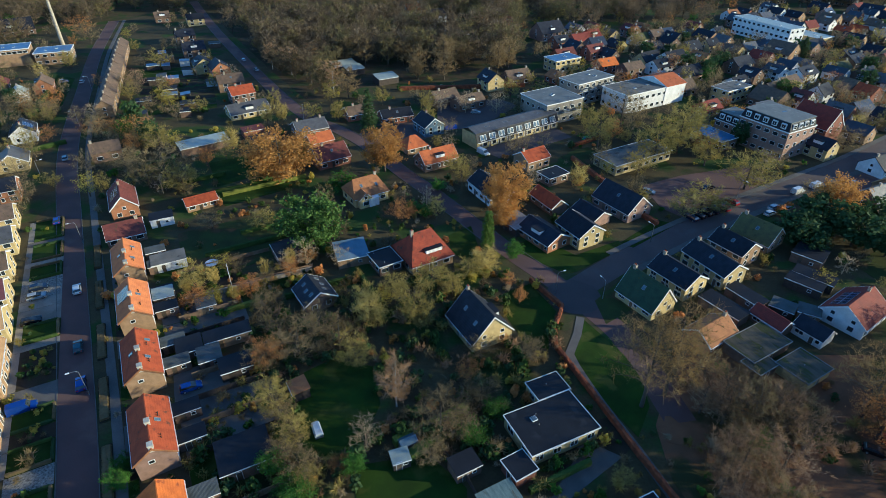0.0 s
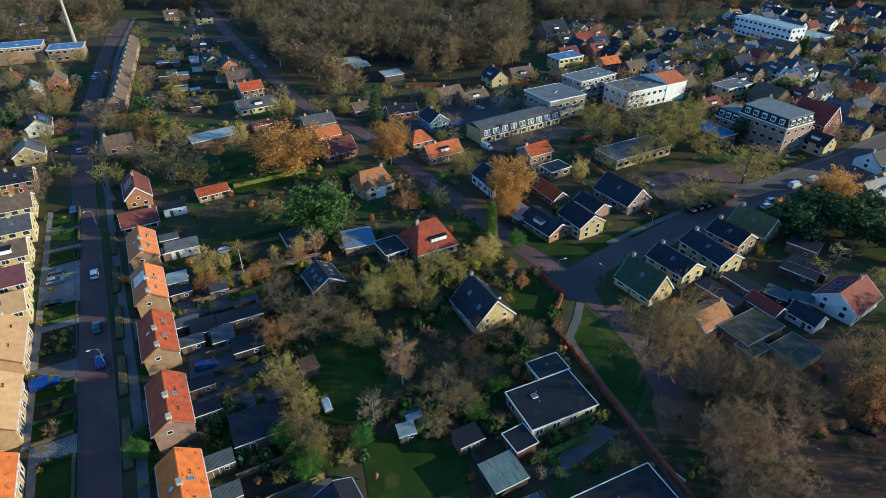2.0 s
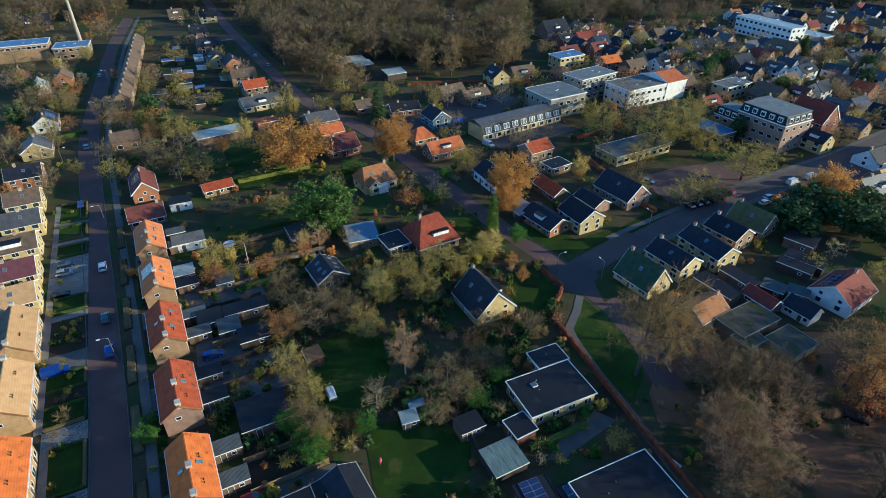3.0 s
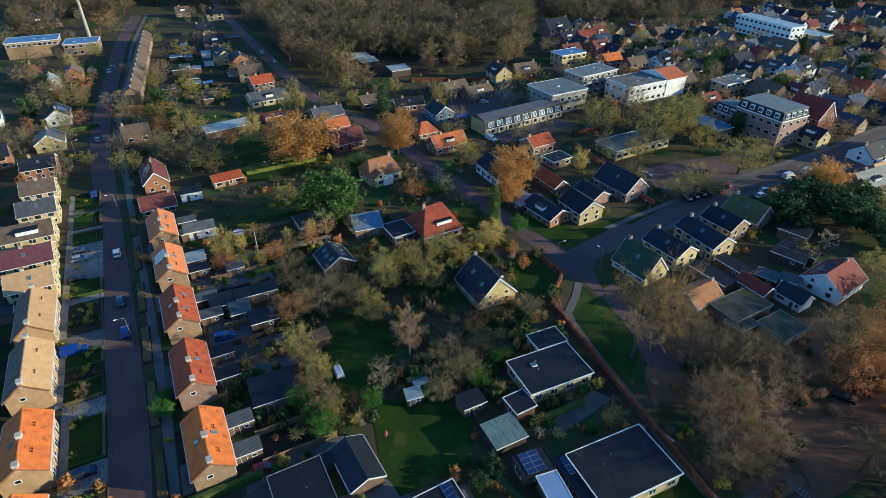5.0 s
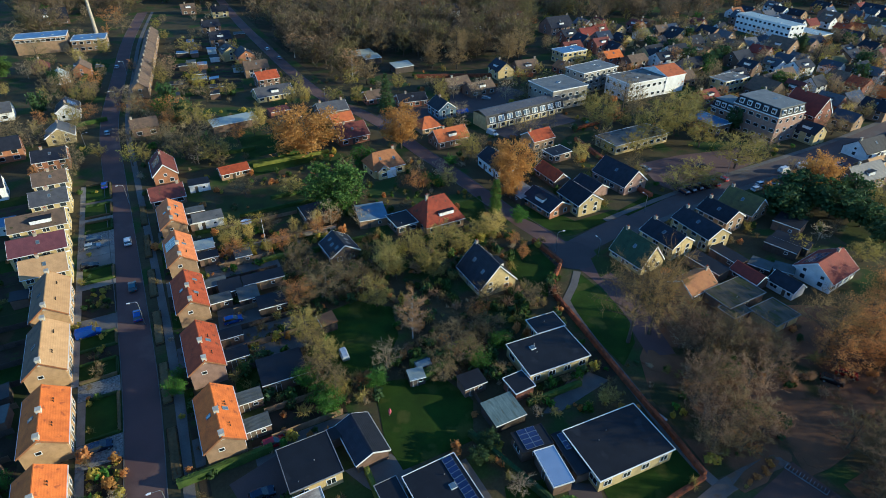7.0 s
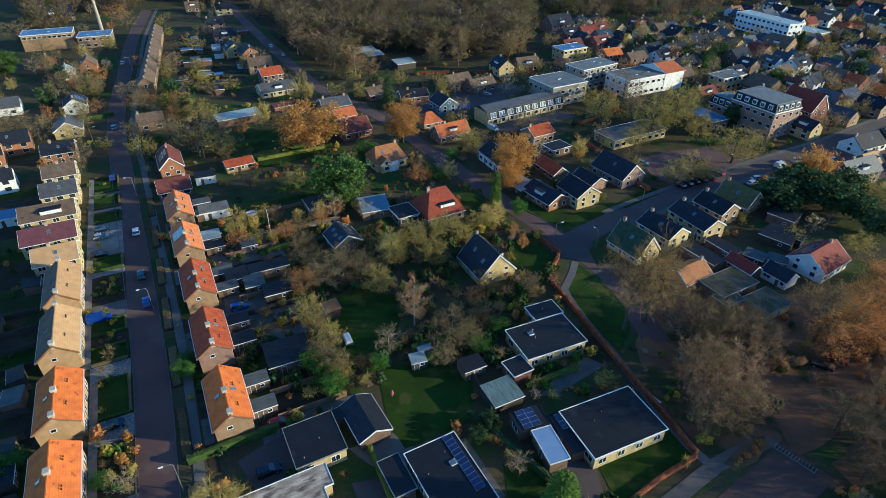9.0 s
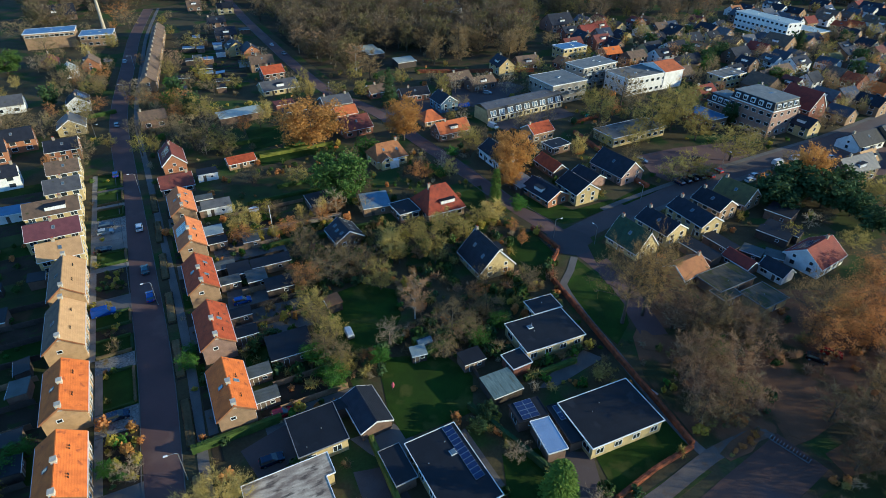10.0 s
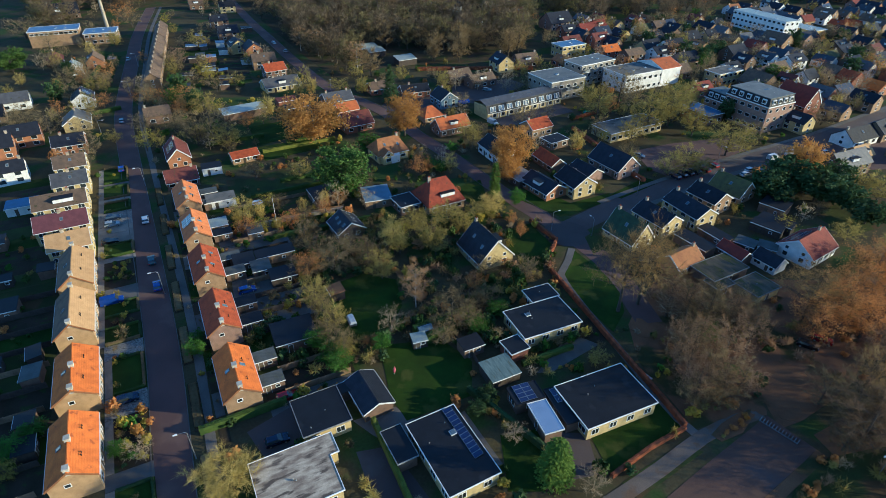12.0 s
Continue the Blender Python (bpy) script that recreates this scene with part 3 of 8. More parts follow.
def flat(x, y, ang, L, W, h, roof="bitumen", wall="brick_brown", label="", edge="paint_white", windows=True, name="bungalow", group="",
         word="house", skylights=0, vents=2, door=True, z=0.0, attic=False, bay=None, balconies=False):
    """A flat-roofed block: walls, a roof slab with a raised pale edge, vents and roof lights."""
    ob = thing(name, label, word, pose(x, y, z, 0, 0, ang), group)
    hx, hy = L / 2, W / 2
    part("wall", Geo().box(-hx + 0.25, hx - 0.25, -hy + 0.25, hy - 0.25, 0, h - 0.3), wall, ob)
    part("roof", Geo().box(-hx, hx, -hy, hy, h - 0.297, h - 0.05), roof, ob)
    e = 0.09
    lo = h - (0.36 if h > 4 else 0.24)
    g = Geo().box(-hx - 0.03, hx + 0.03, -hy - 0.03, -hy + e, lo, h + 0.03)
    if bay:                                          # the roof steps out on one side
        bx, by = bay
        part("wall", Geo().box(-hx + 0.25, bx - 0.25, hy - 0.247, hy + by - 0.25, 0, h - 0.3), wall, ob)
        part("roof", Geo().box(-hx, bx, hy + 0.001, hy + by, h - 0.297, h - 0.05), roof, ob)
        g.box(bx, hx + 0.03, hy - e, hy + 0.03, lo, h + 0.03).box(-hx - 0.03, -hx + e, hy - e, hy + by - e, lo, h + 0.03)
        g.box(bx - e, bx + 0.03, hy + 0.03, hy + by - e, lo, h + 0.03).box(-hx - 0.03, bx + 0.03, hy + by - e, hy + by + 0.03, lo, h + 0.03)
    else:
        g.box(-hx - 0.03, hx + 0.03, hy - e, hy + 0.03, lo, h + 0.03)
    g.box(-hx - 0.03, -hx + e, -hy + e, hy - e, lo, h + 0.03).box(hx - e, hx + 0.03, -hy + e, hy - e, lo, h + 0.03)
    part("roof_edge", g, edge, ob)
    r = random.Random(int(x * 7 + y * 13))
    if attic:
        d = part("attic_storey", Geo().add([(sx * (hx - k), sy * (hy - k), zz) for zz, k in ((h - 0.04, 0.25), (h + 2.9, 1.0)) for sx, sy in ((-1, -1), (1, -1), (1, 1), (-1, 1))],
                                           [(3, 2, 1, 0), (4, 5, 6, 7), (0, 1, 5, 4), (1, 2, 6, 5), (2, 3, 7, 6), (3, 0, 4, 7)]), "tile_dark", ob, "dark slated attic storey")
        part("attic_roof", Geo().box(-hx + 0.75, hx - 0.75, -hy + 0.75, hy - 0.75, h + 2.904, h + 3.1), "roof_felt", ob, "grey flat attic roof")
        for half, off, deg0 in ((hx, hy, 0), (hy, hx, 90)):
            n = max(1, int(2 * half / 3.4))
            for i in range(n):
                for s in (-1, 1):
                    px = (i - (n - 1) / 2) * (2 * half - 2.4) / n
                    turn = deg0 + (0 if s < 0 else 180)
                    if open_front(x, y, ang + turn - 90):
                        m = pose(0, 0, 0, 0, 0, turn) @ Matrix.Translation((px, -off + 0.28, h + 0.6))
                        d2 = part("dormer", Geo().box(-0.95, 0.95, 0.06, 1.2, -0.1, 1.75), "paint_white", ob, "white dormer", m)
                        q, w = window_meshes(1.6, 1.4)
                        part("window", q, "", d2, m=Matrix.Translation((0, 0.05, 0.1)))
                        part("pane", w, "", d2, m=Matrix.Translation((0, 0.05, 0.1)))
        h += 2.95
    for _ in range(vents):
        vx, vy = r.uniform(-hx + 1, hx - 1) if hx > 1.2 else 0, r.uniform(-hy + 1, hy - 1) if hy > 1.2 else 0
        v = Geo().tube((vx, vy, h - 0.05), (vx, vy, h + 0.2), 0.07, 0.07, 6).tube((vx, vy, h + 0.2), (vx, vy, h + 0.28), 0.12, 0.07, 6)
        part("vent_pipe", v, "steel", ob)
    for _ in range(skylights):
        vx, vy = r.uniform(-hx * 0.6, hx * 0.6), r.uniform(-hy * 0.6, hy * 0.6)
        d = part("roof_light", Geo().box(vx - 0.55, vx + 0.55, vy - 0.55, vy + 0.55, h - 0.05, h + 0.1), "paint_white", ob)
        part("dome", Geo().prism([(vx - 0.45, vy - 0.45), (vx + 0.45, vy - 0.45), (vx + 0.45, vy + 0.45), (vx - 0.45, vy + 0.45)], h + 0.103, h + 0.2), "glass_sky", d)
    h -= 2.95 if attic else 0.0
    if balconies:
        n = int(L / 4.8)
        for k in range(1, int(h / 3.0)):
            for i in range(n):
                m = Matrix.Translation(((i - (n - 1) / 2) * L / n, -hy + 0.24, k * h / int(h / 3.0)))
                d = part("balcony", Geo().box(-1.5, 1.5, -1.5, 0, 0, 0.15), "paint_white", ob, "white balcony slab", m)
                part("railing", Geo().box(-1.5, 1.5, -1.5, -1.45, 0.153, 1.05).box(-1.5, -1.45, -1.448, 0, 0.153, 1.05).box(1.45, 1.5, -1.448, 0, 0.153, 1.05), "lead_grey", d, "grey balcony railing")
    if windows:
        storeys = max(1, int(h / 3.0))
        for k in range(storeys):
            zz = 0.9 + k * (h / storeys)
            for half, off in ((hx, hy), (hy, hx)):
                n = max(1, int(2 * half / 3.2))
                for i in range(n):
                    px = (i - (n - 1) / 2) * (2 * half / n)
                    for deg in ((-90, 90) if off == hy else (0, 180)):
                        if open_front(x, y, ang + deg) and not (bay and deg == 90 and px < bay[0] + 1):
                            place = {-90: (px, -off + 0.238), 90: (px, off - 0.238), 0: (off - 0.238, px), 180: (-off + 0.238, px)}[deg]
                            (plain_window if y > 120 else window)(ob, Matrix.Translation((*place, zz)) @ pose(0, 0, 0, 0, 0, deg + 90), 2.0 if off == hy else 1.6, 1.35)
    elif door:
        door_part(ob, Matrix.Translation((0, -hy + 0.238, 0)))
    return ob


def shed(x, y, ang, L, W, h, roof="bitumen", wall="wood_dark", label="", pitch=0.25, trim="paint_white", win=True):
    """A small outbuilding with a roof that falls to one side."""
    ob = thing("shed", label or "small garden shed with a dark felt roof", "shed", pose(x, y, 0, 0, 0, ang), "garden sheds")
    hx, hy = L / 2, W / 2
    part("wall", Geo().prism([(-hy, 0), (hy, 0), (hy, h + pitch), (-hy, h)], -hx, hx, "x"), wall, ob)
    k = 2 * pitch / (2 * hy) * 0.2
    part("roof", Geo().prism([(-hy - 0.2, h + 0.004 - k / 2), (hy + 0.2, h + pitch + 0.004 + k / 2), (hy + 0.2, h + pitch + 0.13), (-hy - 0.2, h + 0.12)], -hx - 0.15, hx + 0.15, "x"), roof, ob)
    part("fascia", Geo().box(-hx - 0.16, hx + 0.16, -hy - 0.25, -hy - 0.203, h - 0.08, h + 0.12), trim, ob)
    if win and y < 190:
        window(ob, Matrix.Translation((hx * 0.4, -hy - 0.01, 1.0)), 0.9, 0.8)
        door_part(ob, Matrix.Translation((-hx * 0.35, -hy - 0.01, 0)), y < 70)
    return ob


# ---- ground, roads, paths ----
OPEN = []                      # plots that stay free of shrubs


def bare_plot(x, y):
    for c in OPEN:
        hit = False
        for (x0, y0), (x1, y1) in zip(c, c[1:] + c[:1]):
            if (y0 > y) != (y1 > y) and x < x0 + (y - y0) / (y1 - y0) * (x1 - x0):
                hit = not hit
        if hit:
            return True
    return False


def sheet(name, corners, z, mat, label, category="ground", depth=0.3, kind="structure"):
    """A flat plot of ground with real edges, top at z."""
    if name in ("lawn", "yard") and mat != "soil" and mat != "leaf_litter":
        OPEN.append([tuple(p[:2]) for p in corners])
    return solid(name, Geo().prism(corners, z - depth, z), mat, label, category, kind=kind)


def offset_line(pts, d):
    out = []
    for i, p in enumerate(pts):
        a, b = Vector(pts[max(0, i - 1)]), Vector(pts[min(len(pts) - 1, i + 1)])
        u = (b - a).normalized()
        out.append((p[0] + u.y * d, p[1] - u.x * d))
    return out


def smooth_line(pts, step=4.0):
    """Catmull-Rom through the corners of a way."""
    out = []
    for i in range(len(pts) - 1):
        p0, p1, p2, p3 = (Vector(pts[max(0, min(len(pts) - 1, k))]) for k in (i - 1, i, i + 1, i + 2))
        n = max(1, int((p2 - p1).length / step))
        for k in range(n):
            t = k / n
            q = 0.5 * ((2 * p1) + (p2 - p0) * t + (2 * p0 - 5 * p1 + 4 * p2 - p3) * t * t + (3 * p1 - p0 - 3 * p2 + p3) * t ** 3)
            out.append((q.x, q.y))
    out.append(tuple(pts[-1]))
    return out


def ribbon(name, pts, d0, d1, z, mat, label, category="road", depth=0.25, kind="structure"):
    """A strip along a way, between two distances to its right."""
    pts = smooth_line(pts)
    a, b = offset_line(pts, d0), offset_line(pts, d1)
    g, n = Geo(), len(pts)
    v = [(*p, z) for p in a] + [(*p, z) for p in b] + [(*p, z - depth) for p in a] + [(*p, z - depth) for p in b]
    f = []
    for i in range(n - 1):
        f += [(i, i + 1, n + i + 1, n + i), (i, i + 1, 2 * n + i + 1, 2 * n + i), (n + i, n + i + 1, 3 * n + i + 1, 3 * n + i)]
    f += [(0, n, 3 * n, 2 * n), (n - 1, 2 * n - 1, 4 * n - 1, 3 * n - 1)]
    return solid(name, g.add(v, f), mat, label, category, kind=kind)


def road(pts, width, z=0.02, mat="clinker", label="quiet street of brown clinker paving"):
    return ribbon("road", pts, -width / 2, width / 2, z, mat, label)


def kerb(pts, d):
    return ribbon("kerb", pts, d - 0.08, d + 0.08, 0.11, "kerb_stone", "low pale stone kerb along the street", "kerb")


solid("ground", Geo().box(-3000, 3000, -2000, 4000, -3.0, 0.0), "ground_mix", "dark mossy ground of grass and earth", "ground", kind="structure")


# ---- plants ----
def wood_of(r, height, rad, base, limbs, trunk_r, fine=True, droop=0.0):
    """Trunk, limbs and branches; returns the wood and the places from which twigs grow."""
    g, tips = Geo(), []
    bend = Vector((r.uniform(-1, 1), r.uniform(-1, 1), 0)) * 0.03 * height
    axis = [Vector((0, 0, -0.3))] + [Vector((bend.x * k * k, bend.y * k * k, height * k * 0.86)) for k in (0.12, 0.3, 0.5, 0.72, 1.0)]
    rad_at = [trunk_r * k for k in (1.25, 1.0, 0.82, 0.6, 0.36, 0.12)]
    for i in range(5):
        g.tube(axis[i], axis[i + 1], rad_at[i], rad_at[i + 1], 6 if fine else 4)
    for k in range(limbs):
        s = base + (0.93 - base) * (k + r.random()) / limbs
        f = s * 5
        i = min(4, int(f))
        start = axis[i].lerp(axis[i + 1], f - i) if i else axis[1].copy()
        a = k * 2.4 + r.uniform(-0.5, 0.5)
        wide = rad * math.sqrt(max(0.12, 1 - ((s - 0.55) / 0.55) ** 2)) * r.uniform(0.65, 1.12)
        tip = Vector((math.cos(a) * wide, math.sin(a) * wide, start.z + height * r.uniform(0.06, 0.24) * (1.3 - s) * (1 - droop) + 0.3))
        tip.z = min(tip.z, height)
        mid = start.lerp(tip, 0.5) + Vector((0, 0, height * 0.025))
        r0 = trunk_r * 0.42 * (1.15 - s)
        g.tube(start, mid, r0, r0 * 0.6, 4 if fine else 3).tube(mid, tip, r0 * 0.6, 0.02, 4 if fine else 3)
        for q in (0.35, 0.55, 0.75, 0.95):
            p = start.lerp(mid, q * 2) if q < 0.5 else mid.lerp(tip, q * 2 - 1)
            for _ in range(2):
                d = Vector((r.gauss(0, 1), r.gauss(0, 1), r.gauss(0.35, 0.6))) + (tip - start).normalized() * 0.8
                d = d.normalized() * rad * r.uniform(0.16, 0.34)
                if fine:
                    g.tube(p, p + d, r0 * 0.3, 0.012, 3)
                tips.append((p, p + d))
    return g, tips


def twigs_on(r, tips, n, length, width, up=0.5):
    g = Geo()
    for a, b in tips:
        for _ in range(n):
            p = a.lerp(b, r.uniform(0.15, 1.05))
            d = (b - a).normalized() * 0.7 + Vector((r.gauss(0, 0.7), r.gauss(0, 0.7), r.gauss(up * 0.6, 0.6)))
            d = d.normalized() * length * r.uniform(0.5, 1.25)
            w = d.cross(Vector((r.gauss(0, 1), r.gauss(0, 1), r.gauss(0, 1)))).normalized() * width
            q = p + d * 0.55 + Vector((r.gauss(0, 1), r.gauss(0, 1), r.gauss(0, 1))) * length * 0.12
            g.add([p - w, p + w, p + d], [(0, 1, 2)])
            g.add([q - w * 0.5, q + w * 0.5, q + (d + d.cross(w).normalized() * length * r.uniform(-0.6, 0.6)) * 0.5], [(0, 1, 2)])
    return g


def leaves_on(r, tips, n, spread, size):
    g = Geo()
    for a, b in tips:
        for _ in range(n):
            p = a.lerp(b, r.uniform(0.2, 1.1)) + Vector((r.gauss(0, spread), r.gauss(0, spread), r.gauss(0, spread * 0.7)))
            u = Vector((r.gauss(0, 1), r.gauss(0, 1), r.gauss(0, 0.6))).normalized()
            w = u.cross(Vector((r.gauss(0, 1), r.gauss(0, 1), r.gauss(0, 1)))).normalized()
            s = size * r.uniform(0.6, 1.3)
            g.add([p - u * s, p - w * s * 0.6, p + u * s, p + w * s * 0.6], [(0, 1, 2, 3)])
    return g


def needles(r, height, rad, rings, per, size, point=1.0, start=0.04):
    """Conifer sprays: tiers of drooping sprays that shorten to the top."""
    g = Geo()
    for k in range(rings):
        s = start + (1 - start) * k / rings
        wide = rad * (1 - s) ** point * (0.9 + 0.2 * math.sin(k * 1.7))
        for j in range(max(4, int(per * (0.25 + wide / rad)))):
            a = r.uniform(0, 2 * math.pi)
            reach = wide * r.uniform(0.35, 1.1) + 0.12
            p = Vector((math.cos(a) * reach, math.sin(a) * reach, height * (s + r.uniform(-0.5, 0.5) / rings) + 0.1))
            out = Vector((math.cos(a), math.sin(a), r.uniform(-0.5, 0.25)))
            side = Vector((-math.sin(a), math.cos(a), r.uniform(-0.5, 0.5)))
            q = size * r.uniform(0.6, 1.4)
            g.add([p - out * q * 0.6, p + side * q * 0.5, p + out * q, p - side * q * 0.5], [(0, 1, 2, 3)])
    return g


TREES, GROWN = {}, []
TREE_KINDS = {
    # kind: height, radius, lowest limb, limbs, trunk radius, bark, crown material, style, count, length or spread, width or size
    "bare": (10.0, 4.5, 0.14, 26, 0.20, "bark", "twig_brown", "twigs", 9, 1.05, 0.027),
    "copse": (14.0, 5.6, 0.20, 28, 0.26, "bark", "twig_copse", "twigs", 7, 1.35, 0.027),
    "olive": (10.0, 4.5, 0.14, 28, 0.20, "bark", "twig_olive", "twigs", 12, 1.05, 0.034),
    "pink": (13.0, 3.2, 0.25, 24, 0.16, "bark_birch", "twig_pink", "twigs", 16, 0.9, 0.03),
    "grey": (10.0, 4.5, 0.15, 18, 0.16, "twig_grey", "twig_grey", "twigs", 7, 1.1, 0.026),
    "oak": (15.0, 8.0, 0.42, 34, 0.40, "bark", "twig_oak", "twigs", 11, 1.3, 0.03),
    "gold": (15.0, 8.0, 0.12, 36, 0.38, "bark", "leaf_gold", "leaves", 30, 0.65, 0.29),
    "rust": (14.0, 7.0, 0.18, 28, 0.36, "bark", "leaf_rust", "leaves", 20, 0.6, 0.17),
    "yellow": (8.0, 3.2, 0.15, 20, 0.14, "bark", "leaf_yellow", "leaves", 9, 0.4, 0.15),
    "green": (8.0, 3.4, 0.08, 24, 0.16, "bark", "leaf_green", "leaves", 16, 0.45, 0.2),
    "willow": (8.0, 4.0, 0.06, 26, 0.18, "bark", "twig_straw", "twigs", 18, 1.3, 0.024),
    "pollard": (6.0, 3.6, 0.12, 18, 0.2, "twig_grey", "twig_grey", "twigs", 2, 0.9, 0.03),
    "yew": (11.0, 5.2, 0.04, 32, 0.26, "bark", "needle_dark", "leaves", 14, 0.6, 0.44),
    "broad": (16.0, 8.0, 0.08, 36, 0.4, "bark", "needle_mid", "leaves", 28, 0.6, 0.36),
}
WORDS = {"willow": "dense rounded tree with straw-yellow bare twigs", "pollard": "small pollarded tree with bare pale branches", "bare": "bare brown broadleaf tree in winter twig", "olive": "nearly bare tree with olive-brown twigs", "pink": "slender birch with pale trunk and pinkish bare twigs",
         "grey": "bare pale grey tree with upright twigs", "oak": "large bare oak with spreading brown crown", "copse": "tall bare brown tree on leaf-strewn ground", "gold": "large beech with golden brown autumn leaves",
         "rust": "oak with rust-brown leaves still hanging", "yellow": "small tree with sparse yellow autumn leaves", "green": "small dense evergreen broadleaf tree",
         "broad": "large spreading dark green cedar tree", "spruce": "tall dark green spruce tree", "column": "narrow columnar dark green conifer tree",
         "cypress": "bright green dense cypress with rounded top", "yew": "dense dark green conifer with broad crown"}


def tree_proto(kind, k, far=0):
    key = (kind, k, far)
    if key in TREES:
        return TREES[key]
    r = random.Random(hash_of(kind) + 31 * k)
    if kind in TREE_KINDS:
        h, rad, base, limbs, tr, bark, mat, style, n, a, b = TREE_KINDS[kind]
        w, tips = wood_of(r, h, rad, base, limbs, tr, not (far or kind.startswith("wood")))
        if far and not kind.startswith("wood") and kind not in ("gold", "broad"):
            n, b = (max(3, int(n * 0.55)), b * (1.7 if style == "twigs" else 1.3)) if far == 1 else (max(3, int(n * 0.25)), b * (2.7 if style == "twigs" else 1.6))
        crown = twigs_on(r, tips, n, a, b) if style == "twigs" else leaves_on(r, tips, n, a, b)
    else:
        h, rad, mat, rings, per, size, point = {"spruce": (15.0, 3.6, "needle_dark", 44, 46, 0.55, 0.9), "column": (11.0, 1.5, "needle_green", 46, 44, 0.3, 0.35),
                                                "cypress": (9.0, 2.9, "needle_green", 50, 120, 0.26, 0.36)}[kind]
        w = Geo().tube((0, 0, -0.3), (0, 0, h * 0.9), rad * 0.07, 0.03, 6)
        crown = needles(r, h, rad, rings, per, size, point)
        bark = "bark"
    TREES[key] = (h, rad, w.mesh("trunk", bark, True), crown.mesh("crown", mat))
    return TREES[key]


def hash_of(word):
    return sum((i + 1) * ord(c) for i, c in enumerate(word))


def tree(kind, x, y, height, radius, label="", group=""):
    k = int(abs(x * 3 + y)) % 3
    GROWN.append((kind, k, x, y, height, radius, label, group))


def grow_all(singles=225):
    """The nearest trees stand as things of their own; far ones are joined by kind."""
    GROWN.sort(key=lambda q: math.hypot(q[2], q[3] + 20))
    rest = {}
    for n, (kind, k, x, y, height, radius, label, group) in enumerate(GROWN):
        away = math.hypot(x, y + 20)
        h, rad, w, c = tree_proto(kind, k, (away > 150) + (away > 245))
        q = radius / rad
        m = pose(x, y, 0, 0, 0, (x * 37 + y * 91) % 360) @ Matrix.Diagonal((q, q, height / h, 1))
        if n < singles:
            ob = thing("tree", label or WORDS[kind], "tree", m, group)
            part("trunk", w, "", ob)
            part("crown", c, "", ob)
        else:
            for name, me in (("far_trunks", w), ("far_trees", c)):
                rest.setdefault((name, me.materials[0].name), []).append((me, m))
    for (name, mat), pairs in rest.items():
        vs, faces, at = [], [], 0
        for me, m in pairs:
            m = np.array(m)
            co = np.empty(len(me.vertices) * 3)
            me.vertices.foreach_get("co", co)
            vs.append(co.reshape(-1, 3) @ m[:3, :3].T + m[:3, 3])
            lp = np.empty(len(me.loops), int)
            me.loops.foreach_get("vertex_index", lp)
            faces += (lp + at).reshape(-1, len(me.loops) // len(me.polygons)).tolist()
            at += len(me.vertices)
        me = bpy.data.meshes.new(name)
        me.from_pydata(np.concatenate(vs).tolist(), [], faces)
        me.materials.append(MATS[mat])
        solid(name, me, "", "scattered far village trees in late autumn", "trees", kind="stuff")


BUSHES, PLANTED = {}, []
BUSH_WORDS = {"leaf_green": "rounded evergreen shrub in a garden bed", "needle_dark": "dark green clipped evergreen garden shrub", "leaf_yellow": "shrub with yellow autumn leaves", "leaf_rust": "shrub with rust-brown leaves",
              "twig_brown": "bare brown twiggy garden shrub", "twig_olive": "bare olive-coloured twiggy garden shrub", "hedge_green": "leafy mid-green rounded garden shrub", "leaf_gold": "shrub with golden autumn leaves", "twig_grey": "bare pale grey twiggy shrub", "twig_copse": "bare dark brown twiggy shrub"}


def bush(x, y, size=1.2, mat="leaf_green", tall=1.0):
    k = int(abs(x * 5 + y * 3)) % 3
    if (mat, k) not in BUSHES:
        r = random.Random(77 + k + hash_of(mat))
        g = Geo()
        lumps = [(Vector((r.uniform(-0.5, 0.5), r.uniform(-0.5, 0.5), r.uniform(0.35, 0.85))), r.uniform(0.35, 0.6)) for _ in range(6)]
        for _ in range(130):
            c, q = r.choice(lumps)
            d = Vector((r.gauss(0, 1), r.gauss(0, 1), r.gauss(0.2, 1))).normalized()
            p = c + d * q * r.uniform(0.6, 1.05)
            p.z = max(0.02, p.z)
            if mat.startswith("twig"):
                w = d.orthogonal().normalized() * 0.04
                g.add([p - d * 0.3 - w, p - d * 0.3 + w, p + d * 0.25 + Vector((r.gauss(0, .1), r.gauss(0, .1), 0.12))], [(0, 1, 2)])
            else:
                u = Vector((r.gauss(0, 1), r.gauss(0, 1), r.gauss(0, 1))).normalized()
                w = u.cross(d + Vector((0.1, 0, 0))).normalized()
                s = r.uniform(0.14, 0.27)
                g.add([p - u * s, p - w * s * 0.7, p + u * s, p + w * s * 0.7], [(0, 1, 2, 3)])
        g.tube((0, 0, -0.12), (0.05, 0, 0.45), 0.05, 0.03, 3).tube((0, 0, -0.12), (-0.15, 0.15, 0.4), 0.04, 0.02, 3)
        BUSHES[(mat, k)] = g.mesh("shrub", mat)
    PLANTED.append((x, y, size, mat, tall, BUSHES[(mat, k)]))


